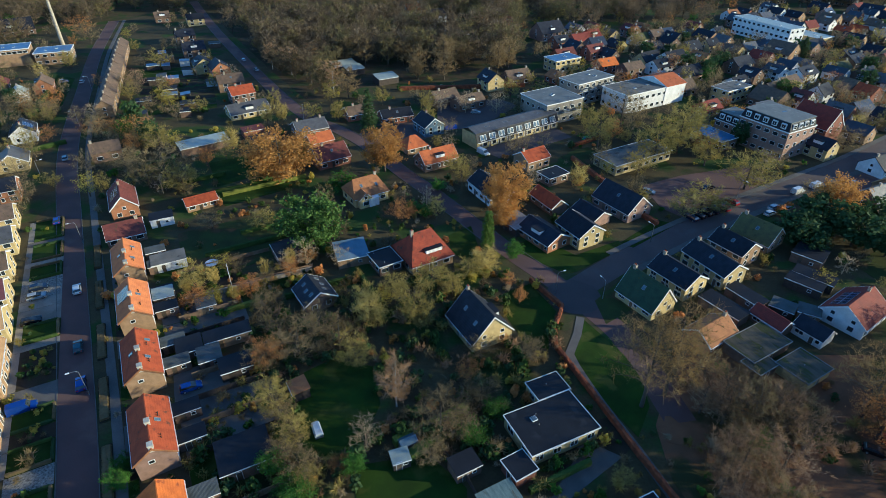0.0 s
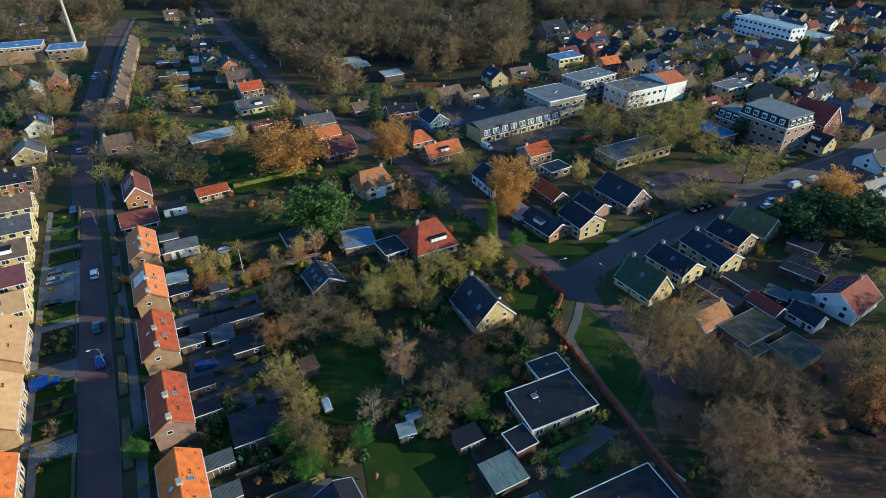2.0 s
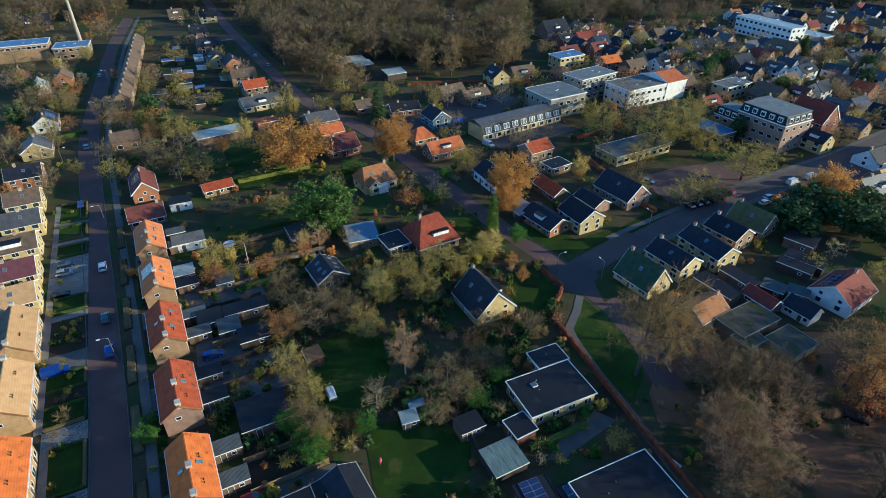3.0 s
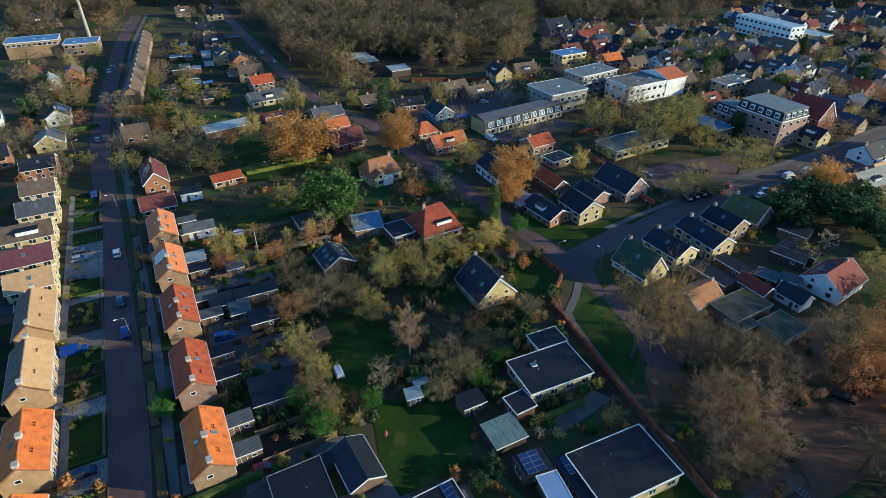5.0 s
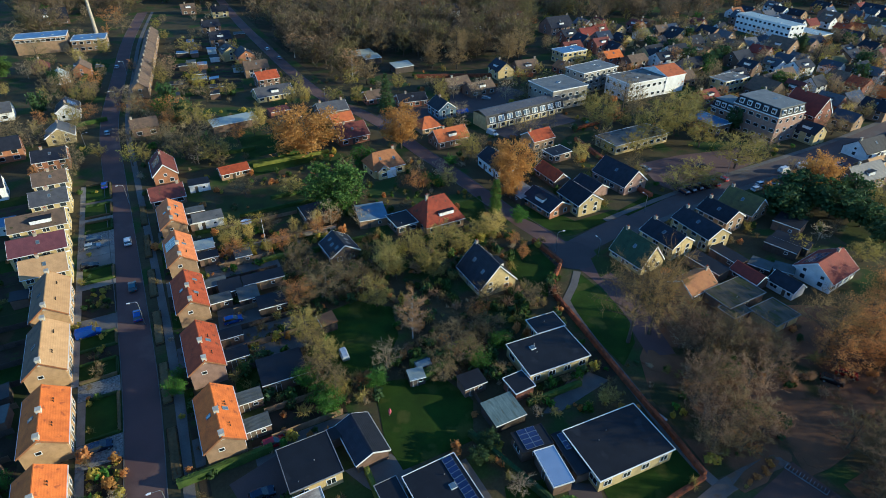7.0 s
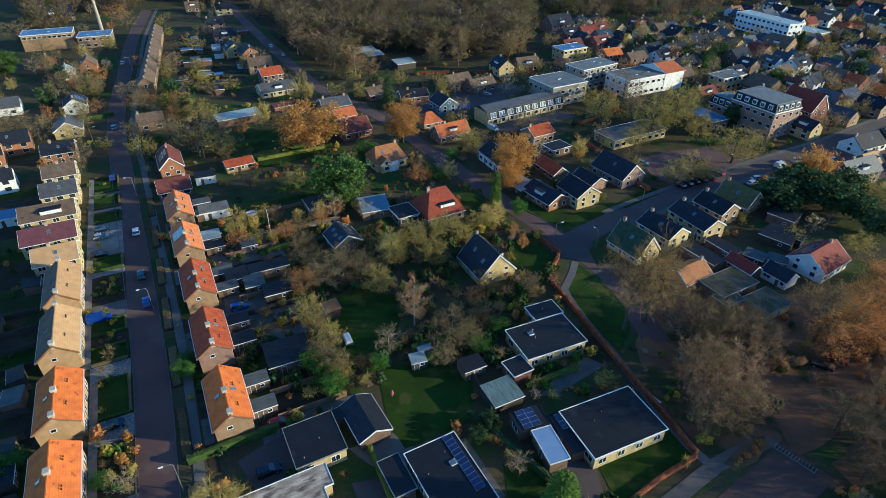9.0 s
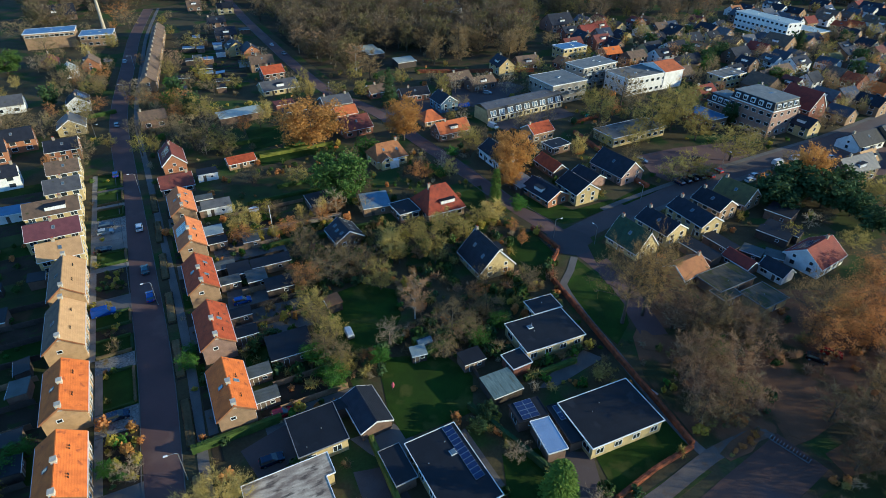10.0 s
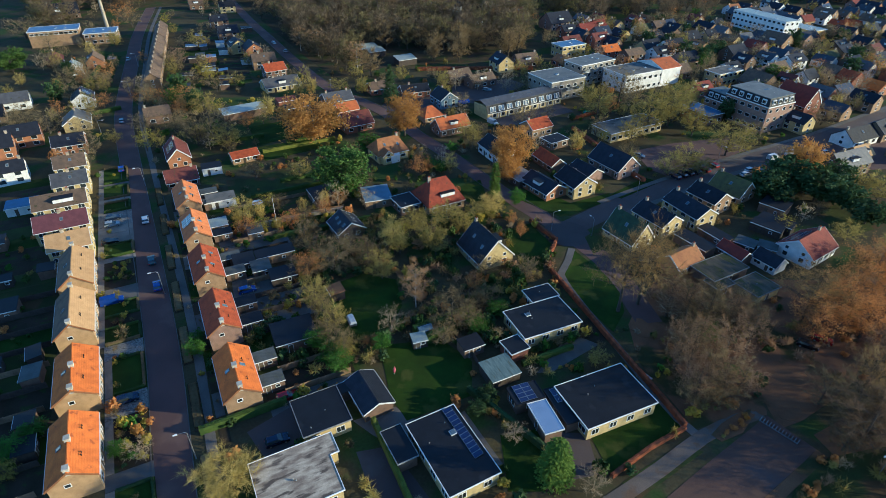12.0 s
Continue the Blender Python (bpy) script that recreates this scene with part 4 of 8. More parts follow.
def plant_all(singles=210):
    """The shrubs nearest to the viewpoint's square stand as things; those further out are joined by kind."""
    PLANTED.sort(key=lambda q: math.hypot(q[0], q[1] + 20))
    rest = {}
    for n, (x, y, size, mat, tall, me) in enumerate(PLANTED):
        m = pose(x, y, 0, 0, 0, (x * 53 + y * 17) % 360) @ Matrix.Diagonal((size, size, size * tall, 1))
        if n < singles:
            solid("shrub", me, "", BUSH_WORDS[mat], "shrub", m, "garden shrubs")
        else:
            g = rest.setdefault(mat, Geo())
            g.add([m @ v.co for v in me.vertices], [tuple(p.vertices) for p in me.polygons])
    for mat, g in rest.items():
        solid("shrubbery", g, mat, "many distant garden shrubs, " + BUSH_WORDS[mat], "shrubs", kind="stuff")


def hedge(pts, width=0.8, height=1.3, mat="hedge_beech", label="clipped beech hedge with copper-brown leaves", step=0.7):
    """A hedge along a way: an uneven body with leaf tufts standing out of it."""
    r = random.Random(int(pts[0][0] * 11 + pts[0][1] * 5))
    line = []
    for a, b in zip(pts, pts[1:]):
        n = max(1, int((Vector(b) - Vector(a)).length / step))
        line += [tuple(Vector(a).lerp(Vector(b), k / n)) for k in range(n)]
    line.append(tuple(pts[-1]))
    prof = [(-0.5, 0.0), (-0.52, 0.55), (-0.42, 0.97), (0.0, 1.0), (0.42, 0.97), (0.52, 0.55), (0.5, 0.0)]
    g, n, m = Geo(), len(line), len(prof)
    v, f = [], []
    for i, p in enumerate(line):
        u = (Vector(line[min(n - 1, i + 1)]) - Vector(line[max(0, i - 1)])).normalized()
        for o, z in prof:
            d = o * width * r.uniform(0.9, 1.12)
            v.append((p[0] + u.y * d, p[1] - u.x * d, z * height * r.uniform(0.94, 1.06)))
    for i in range(n - 1):
        f += [(i * m + j, i * m + j + 1, (i + 1) * m + j + 1, (i + 1) * m + j) for j in range(m - 1)]
    f += [tuple(range(m)), tuple(range((n - 1) * m, n * m))]
    g.add(v, f)
    for i in range(n * 14):
        k = r.randrange(n - 1) if n > 1 else 0
        p = Vector(line[k]).lerp(Vector(line[k + 1]), r.random())
        u = (Vector(line[k + 1]) - Vector(line[k])).normalized()
        o, z = r.choice(prof[1:6])
        c = Vector((p.x + u.y * o * width, p.y - u.x * o * width, z * height))
        a = Vector((r.gauss(0, 1), r.gauss(0, 1), r.gauss(0, 1))).normalized() * 0.14
        b = a.cross(Vector((r.gauss(0, 1), r.gauss(0, 1), r.gauss(0, 1)))).normalized() * 0.1
        g.add([c - a, c - b, c + a, c + b], [(0, 1, 2, 3)])
    return solid("hedge", g, mat, label, "hedge")


def fence(a, b, height=1.7, mat="wood_dark", label="dark weathered wooden garden fence"):
    a, b = Vector(a), Vector(b)
    L = (b - a).length
    ob = thing("fence", label, "fence", pose(a.x, a.y, 0, 0, 0, math.degrees(math.atan2(b.y - a.y, b.x - a.x))), "garden fences")
    n = max(1, int(L / 1.9))
    key = ("fence", mat, round(L / n, 1), round(height, 1))
    if key not in CACHE:
        w, g, edge = key[2], Geo(), []
        for k in range(7):
            z = 0.08 + k * (height - 0.1) / 7
            edge += [(0.02, z), (0.035, z + 0.02), (0.02, z + (height - 0.1) / 7 - 0.01)]
        g.prism(edge + [(-y, z) for y, z in edge[::-1]], 0.055, w - 0.055, "x")
        CACHE[key] = g.mesh("fence_panel", mat), Geo().box(-0.05, 0.05, -0.05, 0.05, -0.2, height + 0.08).mesh("post", mat)
    p, q = CACHE[key]
    for k in range(n + 1):
        part("post", q, "", ob, m=Matrix.Translation((k * L / n, 0, 0)))
        if k < n:
            part("fence_panel", p, "", ob, m=Matrix.Translation((k * L / n, 0, 0)))
    return ob


# ---- street things ----
CARS = {}


def car(x, y, ang, shade="blue", van=False):
    key = (shade, van)
    m = pose(x, y, 0.025, 0, 0, ang)
    if key in CARS:
        return copy_thing(CARS[key], m)
    words = {"blue": "bright blue", "white": "white", "black": "black", "navy": "dark navy blue", "red": "dark red", "silver": "silver grey", "teal": "dark teal", "green": "green"}[shade]
    ob = thing("van" if van else "car", words + (" delivery van parked at the roadside" if van else " hatchback car parked on the paving"), "van" if van else "car", m, "parked cars")
    L, W = (5.0, 1.95) if van else (4.15, 1.74)
    top = 1.95 if van else 1.46
    hood = 0.95
    low = [(-L / 2, 0.35), (-L / 2 + 0.05, 0.75), (-L / 2 + 0.12, hood), (L / 2 - 1.0, hood), (L / 2 - 0.15, 0.75), (L / 2, 0.45), (L / 2 - 0.08, 0.25), (-L / 2 + 0.1, 0.25)]
    g = Geo()
    n = len(low)
    v = [(px * k, s * W / 2 * k2, z) for s, k, k2 in ((-1, 0.985, 1.0), (1, 0.985, 1.0)) for px, z in low]
    g.add(v, [tuple(range(n))[::-1], tuple(range(n, 2 * n))] + [(i, (i + 1) % n, n + (i + 1) % n, n + i) for i in range(n)])
    part("body", g, "car_" + shade, ob)
    rear, front = (-L / 2 + 0.1, L / 2 - 1.05)
    cab = [(rear, hood), (rear + (0.1 if van else 0.35), top - 0.06), (front - (0.55 if van else 0.95), top - 0.06), (front, hood)]
    w0, w1 = W / 2 - 0.04, W / 2 - 0.2
    v = [(cab[0][0], -w0, hood + 0.003), (cab[3][0], -w0, hood + 0.003), (cab[3][0], w0, hood + 0.003), (cab[0][0], w0, hood + 0.003),
         (cab[1][0], -w1, top - 0.06), (cab[2][0], -w1, top - 0.06), (cab[2][0], w1, top - 0.06), (cab[1][0], w1, top - 0.06)]
    part("window", Geo().add(v, [(0, 1, 5, 4), (1, 2, 6, 5), (2, 3, 7, 6), (3, 0, 4, 7), (3, 2, 1, 0), (4, 5, 6, 7)]), "car_" + shade if van else "glass_dark", ob, "dark car windows" if not van else "")
    xa, xb = cab[1][0] - 0.06, cab[2][0] + 0.06
    part("roof", Geo().add([(xa, -w1 - 0.02, top - 0.05), (xb, -w1 - 0.02, top - 0.05), (xb, w1 + 0.02, top - 0.05), (xa, w1 + 0.02, top - 0.05),
                            (xa + 0.15, -w1 + 0.1, top), (xb - 0.15, -w1 + 0.1, top), (xb - 0.15, w1 - 0.1, top), (xa + 0.15, w1 - 0.1, top)],
                           [(0, 1, 5, 4), (1, 2, 6, 5), (2, 3, 7, 6), (3, 0, 4, 7), (3, 2, 1, 0), (4, 5, 6, 7)]), "car_" + shade, ob)
    if van:
        part("windscreen", Geo().add([(front + 0.01, -w0 + 0.1, hood + 0.08), (front + 0.01, w0 - 0.1, hood + 0.08), (front - 0.47, w1 - 0.05, top - 0.15), (front - 0.47, -w1 + 0.05, top - 0.15),
                                      (front - 0.03, -w0 + 0.1, hood + 0.04), (front - 0.03, w0 - 0.1, hood + 0.04), (front - 0.55, w1 - 0.05, top - 0.2), (front - 0.55, -w1 + 0.05, top - 0.2)],
                                     [(0, 1, 2, 3), (4, 5, 6, 7), (0, 1, 5, 4), (1, 2, 6, 5), (2, 3, 7, 6), (3, 0, 4, 7)]), "glass_dark", ob)
    for sx in (-1, 1):
        for sy in (-1, 1):
            wx, wy = sx * L * 0.31, sy * (W / 2 - 0.1)
            w = part("wheel", Geo().prism([(wx + 0.31 * math.cos(a * math.pi / 5), 0.31 + 0.31 * math.sin(a * math.pi / 5)) for a in range(10)], wy - 0.11, wy + 0.11, "y"), "tyre", ob)
            part("rim", Geo().prism([(wx + 0.19 * math.cos(a * math.pi / 4), 0.31 + 0.19 * math.sin(a * math.pi / 4)) for a in range(8)], wy + sy * 0.112 - 0.01, wy + sy * 0.112 + 0.01, "y"), "steel", w)
        for sy in (-1, 1):
            part("headlight" if sx > 0 else "tail_light", Geo().box(*sorted((sx * (L / 2 - 0.16), sx * (L / 2 + 0.005))), sy * 0.6 - 0.17, sy * 0.6 + 0.17, 0.6, 0.74), "glass_sky" if sx > 0 else "lamp_red", ob)
    CARS[key] = ob
    return ob


LAMP = []


def street_lamp(x, y, ang, height=7.0):
    if LAMP:
        ob = copy_thing(LAMP[0], pose(x, y, 0, 0, 0, ang))
        ob.scale = (1, 1, height / 7.0)
        return ob
    ob = thing("street_lamp", "pale grey street lamp with a curved arm", "street lamp", pose(x, y, 0, 0, 0, ang), "street lamps")
    part("pole", Geo().tube((0, 0, -0.2), (0, 0, 1.2), 0.11, 0.11, 8).tube((0, 0, 1.2), (0, 0, 6.6), 0.085, 0.06, 8), "steel", ob)
    part("arm", Geo().tube((0, 0, 6.6), (0.35, 0, 6.95), 0.06, 0.05, 6).tube((0.35, 0, 6.95), (1.5, 0, 7.05), 0.05, 0.045, 6), "steel", ob)
    part("lamp_head", Geo().prism([(1.4, -0.14), (2.0, -0.11), (2.1, 0.0), (2.0, 0.11), (1.4, 0.14)], 6.98, 7.12), "paint_white", ob)
    LAMP.append(ob)
    return ob

# ---- the streets ----
MAIN = [(234.2, 238.3), (179.0, 204.2), (143.3, 180.2), (116.6, 164.4), (95.6, 152.2), (75.0, 139.4), (60.6, 129.9), (46.1, 119.8), (32.9, 109.0)]
LANE = [(32.2, 104.2), (25.3, 114.0), (16.3, 126.4), (5.3, 143.7), (-3.4, 157.4), (-14.4, 173.3), (-27.2, 193.5), (-41.1, 209.9), (-56.1, 224.3), (-75.7, 253.9), (-108.8, 311.8), (-148.2, 382.9), (-191.6, 467.6)]
DOWN = [(32.5, 103.7), (38.7, 92.5), (41.3, 82.3), (42.7, 73.8), (43.6, 68.6)]
SOUTH = [(60.8, 39.7), (56.6, 36.6), (46.8, 29.6), (32.4, 18.8)]
FOOT = [(31.1, 98.0), (29.2, 92.2), (26.5, 86.4), (29.6, 74.4), (34.1, 62.3), (38.4, 49.7), (41.4, 42.0), (43.8, 38.3)]
PATH_SOUTH = [(23.2, 23.5), (35.2, 31.4), (44.8, 38.3), (52.9, 42.3), (57.2, 44.0)]
HEDGE = [(21.4, 111.4), (27.5, 101.2), (24.6, 93.8), (23.9, 88.0), (26.7, 80.7), (33.5, 62.2), (39.1, 48.3), (42.0, 40.1)]
HEDGE_LOW = [(41.8, 39.7), (34.4, 35.3), (26.5, 29.5)]

# ---- lawns, yards and beds ----
sheet("lawn", [(15.8, 107.5), (21.3, 110.4), (25.9, 100.0), (22.9, 92.0), (22.4, 87.5), (17.4, 89.8), (13.7, 100.1)], 0.050, "lawn", "short green lawn behind a hedge")
sheet("lawn", [(31.3, 97.8), (34.3, 92.4), (37.9, 85.7), (39.5, 79.0), (38.9, 72.3), (34.8, 65.3), (30.8, 73.4), (26.8, 85.3)], 0.050, "lawn", "triangular green lawn beside the path")
sheet("lawn", [(24.6, 37.7), (38.9, 45.9), (41.4, 40.1), (26.5, 30.3)], 0.050, "lawn", "shaded green lawn before a bungalow")
sheet("lawn", [(28.0, 28.5), (40.2, 36.6), (43.6, 35.0), (30.0, 25.6)], 0.050, "grass_rough", "rough grass verge beside the path")
sheet("lawn", [(-27.9, 81.0), (-22.9, 84.7), (-14.3, 82.7), (-11.8, 73.0), (-14.7, 61.5), (-23.2, 61.2), (-27.6, 68.5)], 0.050, "lawn", "dark green back lawn among trees")
sheet("lawn", [(-15.5, 59.4), (-2.7, 61.9), (3.9, 55.4), (3.7, 46.4), (-8.2, 40.0), (-11.9, 45.9)], 0.050, "lawn", "wide shaded lawn between houses")
sheet("lawn", [(1.6, 132.5), (8.0, 137.5), (9.7, 125.4), (5.8, 119.9), (2.1, 124.4)], 0.050, "lawn", "bright sunlit green lawn")
sheet("lawn", [(17.2, 126.4), (25.6, 131.6), (34.8, 122.8), (47.9, 129.8), (48.2, 126.2), (33.6, 115.3), (30.6, 114.6)], 0.050, "lawn", "green front lawn at the corner")
sheet("lawn", [(48.0, 128.7), (61.8, 140.9), (66.5, 138.3), (50.9, 126.3)], 0.050, "lawn", "green front lawn beside the street")
sheet("lawn", [(8.6, 37.4), (15.2, 38.9), (16.9, 31.9), (15.2, 26.6), (9.3, 26.4)], 0.050, "lawn", "lawn with long tree shadows")
sheet("lawn", [(-80.6, 178.9), (-69.1, 185.4), (-62.1, 168.6), (-72.0, 161.4)], 0.050, "lawn", "green back garden lawn")
sheet("lawn", [(-72.4, 159.3), (-52.1, 169.0), (-48.2, 160.4), (-65.3, 148.7)], 0.050, "lawn", "green garden lawn")
sheet("lawn", [(-49.2, 109.6), (-36.9, 117.3), (-34.5, 113.4), (-45.6, 105.2)], 0.050, "lawn", "narrow garden lawn")
sheet("lawn", [(41.4, 184.3), (52.9, 192.7), (54.7, 179.1), (44.6, 170.5)], 0.050, "grass_rough", "grass beside a low building")
sheet("lawn", [(35.6, 103.8), (43.5, 111.6), (44.3, 101.3), (36.3, 95.6)], 0.050, "grass_rough", "dark grass corner beside the street")
sheet("lawn", [(-73.7, 133.4), (-47.4, 147.2), (-42.4, 123.3), (-62.0, 109.1)], 0.030, "grass_rough", "rough garden ground behind houses")
sheet("lawn", [(-189.9, 279.2), (-178.2, 274.2), (-163.0, 235.7), (-168.9, 226.9)], 0.050, "lawn", "green lawn beside the street")
sheet("lawn", [(105.3, 118.7), (128.9, 133.7), (131.1, 126.5), (122.8, 113.0), (108.3, 106.5)], 0.050, "grass_rough", "shaded rough grass")
sheet("yard", [(63.4, 162.1), (78.7, 169.4), (103.3, 176.8), (104.7, 164.9), (88.1, 152.8), (70.9, 140.9), (65.4, 147.4)], 0.040, "clinker", "brick-paved parking area")
sheet("yard", [(123.9, 162.7), (138.0, 170.3), (170.3, 190.0), (146.0, 150.7), (120.1, 147.5)], 0.040, "clinker", "brick-paved village square")
sheet("yard", [(-2.4, 235.1), (24.7, 245.1), (32.1, 236.8), (12.5, 208.8), (-2.1, 211.7)], 0.040, "asphalt", "paved parking area among bare trees")
sheet("yard", [(59.1, 49.6), (76.7, 62.8), (87.8, 61.5), (76.7, 50.2), (64.1, 42.3), (59.1, 40.3)], 0.040, "leaf_litter", "leaf-strewn parking area under trees")
sheet("yard", [(38.7, 67.9), (42.5, 74.9), (54.1, 91.1), (77.0, 86.0), (112.0, 86.0), (89.1, 58.2), (73.4, 61.0), (62.8, 48.3), (51.9, 42.6), (43.8, 39.8), (38.0, 56.5)], 0.030, "leaf_litter", "woodland floor covered in brown leaves")
sheet("yard", [(64.6, 39.2), (83.4, 49.0), (75.4, 36.0), (66.7, 32.4)], 0.030, "leaf_litter", "woodland floor covered in brown leaves")
sheet("yard", [(59.6, 33.2), (76.1, 37.2), (69.9, 27.1), (54.6, 26.6)], 0.040, "grass_rough", "rough grass by the street")
sheet("yard", [(-18.0, 39.7), (-10.6, 43.2), (-4.0, 38.3), (-9.7, 34.5), (-14.0, 36.7)], 0.040, "paving", "concrete patio between houses")
sheet("yard", [(-36.4, 36.6), (-30.0, 42.6), (-25.2, 35.2), (-31.6, 31.3)], 0.040, "asphalt", "dark paved driveway")
sheet("yard", [(-16.4, 33.1), (-10.7, 34.5), (-3.4, 24.9), (-12.4, 24.6)], 0.040, "asphalt", "dark paved yard")
sheet("yard", [(18.7, 38.4), (24.2, 38.2), (24.6, 30.0), (19.7, 28.8)], 0.040, "asphalt", "dark paved driveway")
sheet("yard", [(-47.0, 85.0), (-40.4, 76.2), (-48.4, 67.7), (-53.8, 80.1)], 0.040, "paving", "paved back yard")
sheet("yard", [(0.25, 41.5), (6.7, 30.3), (8.7, 31.5), (2.3, 42.6)], 0.060, "paving", "terrace of dark stone slabs beside a bungalow")
sheet("yard", [(-34.0, 197.0), (-30.0, 212.0), (-10.0, 223.0), (1.0, 206.0), (-14.0, 195.0), (-20.0, 184.0)], 0.022, "asphalt", "paved forecourt between village houses")
sheet("yard", [(13.0, 190.0), (44.0, 211.0), (49.0, 202.0), (20.0, 183.0)], 0.022, "asphalt", "paved lane before a row of houses")
sheet("yard", [(12.0, 64.2), (24.1, 56.1), (33.1, 63.1), (32.8, 70.5)], 0.030, "soil", "dark planted garden")
sheet("yard", [(11.9, 72.8), (30.9, 61.3), (19.6, 52.8), (16.8, 52.7), (24.0, 62.8)], 0.035, "paving", "worn garden path")

OCC = []                       # circles kept free of scattered plants


def keep(x, y, r):
    OCC.append((x, y, r))


def keep_way(pts, r):
    for p in smooth_line(pts, 3.0):
        OCC.append((p[0], p[1], r))


def free(x, y, r=0.8):
    return all((x - a) ** 2 + (y - b) ** 2 > (c + r) ** 2 for a, b, c in OCC)


# the left-hand street and its own frame: s metres along it, o metres to its right
SU, SN, SO = Vector((math.cos(radians(118)), math.sin(radians(118)))), Vector((math.sin(radians(118)), -math.cos(radians(118)))), Vector((-58.6, 53.3))


def st(s, o):
    p = SO + SU * s + SN * o
    return p.x, p.y


WEST = [(-14.0, -36.0), (-43.8, 23.6), (-58.6, 53.3), (-75.6, 84.0), (-107.6, 140.3), (-136.0, 191.8), (-165.0, 258.0), (-192.0, 322.0), (-220.0, 400.0)]
road(WEST, 6.2)
road(MAIN, 7.2, 0.024, "asphalt", "village street of worn dark asphalt")
road(LANE, 5.6, 0.028)
road(DOWN, 6.0, 0.032)
road(SOUTH, 9.0, 0.046, "clinker_dark", "wide street of dark clinker paving")
solid("road", Geo().prism([(31.0 + 6.5 * math.cos(a * math.pi / 10), 105.5 + 6.5 * math.sin(a * math.pi / 10)) for a in range(20)], -0.2, 0.036), "asphalt",
      "round worn asphalt street junction", "road", kind="structure")
ribbon("pavement", FOOT, -0.9, 0.9, 0.072, "paving", "narrow grey tiled footpath beside a hedge", "pavement")
ribbon("pavement", PATH_SOUTH, -1.3, 1.3, 0.078, "path_grit", "brown-grey gritty footpath strewn with leaves", "pavement")
ribbon("verge", SOUTH, -6.4, -4.55, 0.06, "leaf_litter", "strip of brown leaf litter along the street", "ground")
kerb(WEST, -3.2)
kerb(WEST, 3.2)
kerb(MAIN[:-1], -3.7)
kerb(MAIN[:-1], 3.7)
kerb(LANE[2:], -2.9)
kerb(LANE[1:], 2.9)
ribbon("pavement", WEST, 5.5, 7.3, 0.09, "paving", "grey tiled pavement", "pavement")
ribbon("pavement", MAIN[:-1], -5.6, -3.8, 0.09, "paving", "grey tiled pavement", "pavement")
ribbon("pavement", MAIN[:-1], 3.8, 5.4, 0.09, "paving", "grey tiled pavement", "pavement")
for way, r in ((WEST, 5.5), (MAIN, 5.5), (LANE, 4.0), (DOWN, 3.3), (SOUTH, 6.0), (FOOT, 1.6), (PATH_SOUTH, 1.8)):
    keep_way(way, r)

# planted beds between carriageway and pavement
for k in range(7):
    s = -39 + k * 18
    a, b, c, d = st(s, 3.5), st(s + 12.4, 3.5), st(s + 12.4, 5.4), st(s, 5.4)
    sheet("bed", [a, b, c, d], 0.10, "soil", "narrow roadside bed with dark earth and fallen leaves")
    hedge([st(s + 0.5, 4.45), st(s + 4.0, 4.4), st(s + 8.0, 4.5), st(s + 11.9, 4.45)], 1.5, 0.55, "twig_brown", "low bare brown roadside planting", 0.45)

# ---- terraces along the left-hand street ----
for i, (s, o, roof, wall) in enumerate(((-19.8, -14.3, "tile_orange", "brick_peach"), (-1.4, -14.4, "tile_orange", "brick_peach"),
                                        (18.4, -15.3, "tile_tan", "brick_peach"), (36.7, -15.6, "tile_tan", "brick_peach"))):
    x, y = st(s, o)
    keep(x, y, 7.5)
    house(x, y, 118.5, 13.3 if i < 2 else 14.4, 6.9, 4.1, 6.4 if i < 2 else 6.9, roof, wall, "pair of terraced houses with a sunlit %s tiled roof" % ("orange" if i < 2 else "tan"),
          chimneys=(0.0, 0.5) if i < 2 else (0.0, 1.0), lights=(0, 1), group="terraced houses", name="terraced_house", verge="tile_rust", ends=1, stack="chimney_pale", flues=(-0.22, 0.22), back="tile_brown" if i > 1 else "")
for i, (s, roof) in enumerate(((-14.2, "tile_orange"), (5.2, "tile_red"), (25.2, "tile_red"), (44.6, "tile_pale"), (63.7, "tile_pale"))):
    x, y = st(s, 12.6 - i * 0.18)
    keep(x, y, 7.5)
    house(x, y, 118.5, 12.9, 6.3, 4.1, 6.4, roof, "brick_tan" if i != 1 else "brick_pink", "pair of terraced houses with worn orange roof tiles",
          chimneys=(0.0, 0.45), lights=((1, 1), (1, 0), (2, 1), (1, 1), (2, 1))[i], group="terraced houses", name="terraced_house", verge="tile_rust", ends=1, stack="chimney_pale", flues=(-0.28, 0.12), panels=((1, 4, 2, -1.6),) if i == 3 else ())
    for k in (-1, 1):
        ex, ey = st(s + k * 3.4 + 1.0, 18.2)
        keep(ex, ey, 2.5)
        shed(ex, ey, 28, 4.6, 2.6, 2.3, ("corrugated", "bitumen")[i % 2], "brick_brown", "brick outhouse with a grey sloping roof", 0.3)

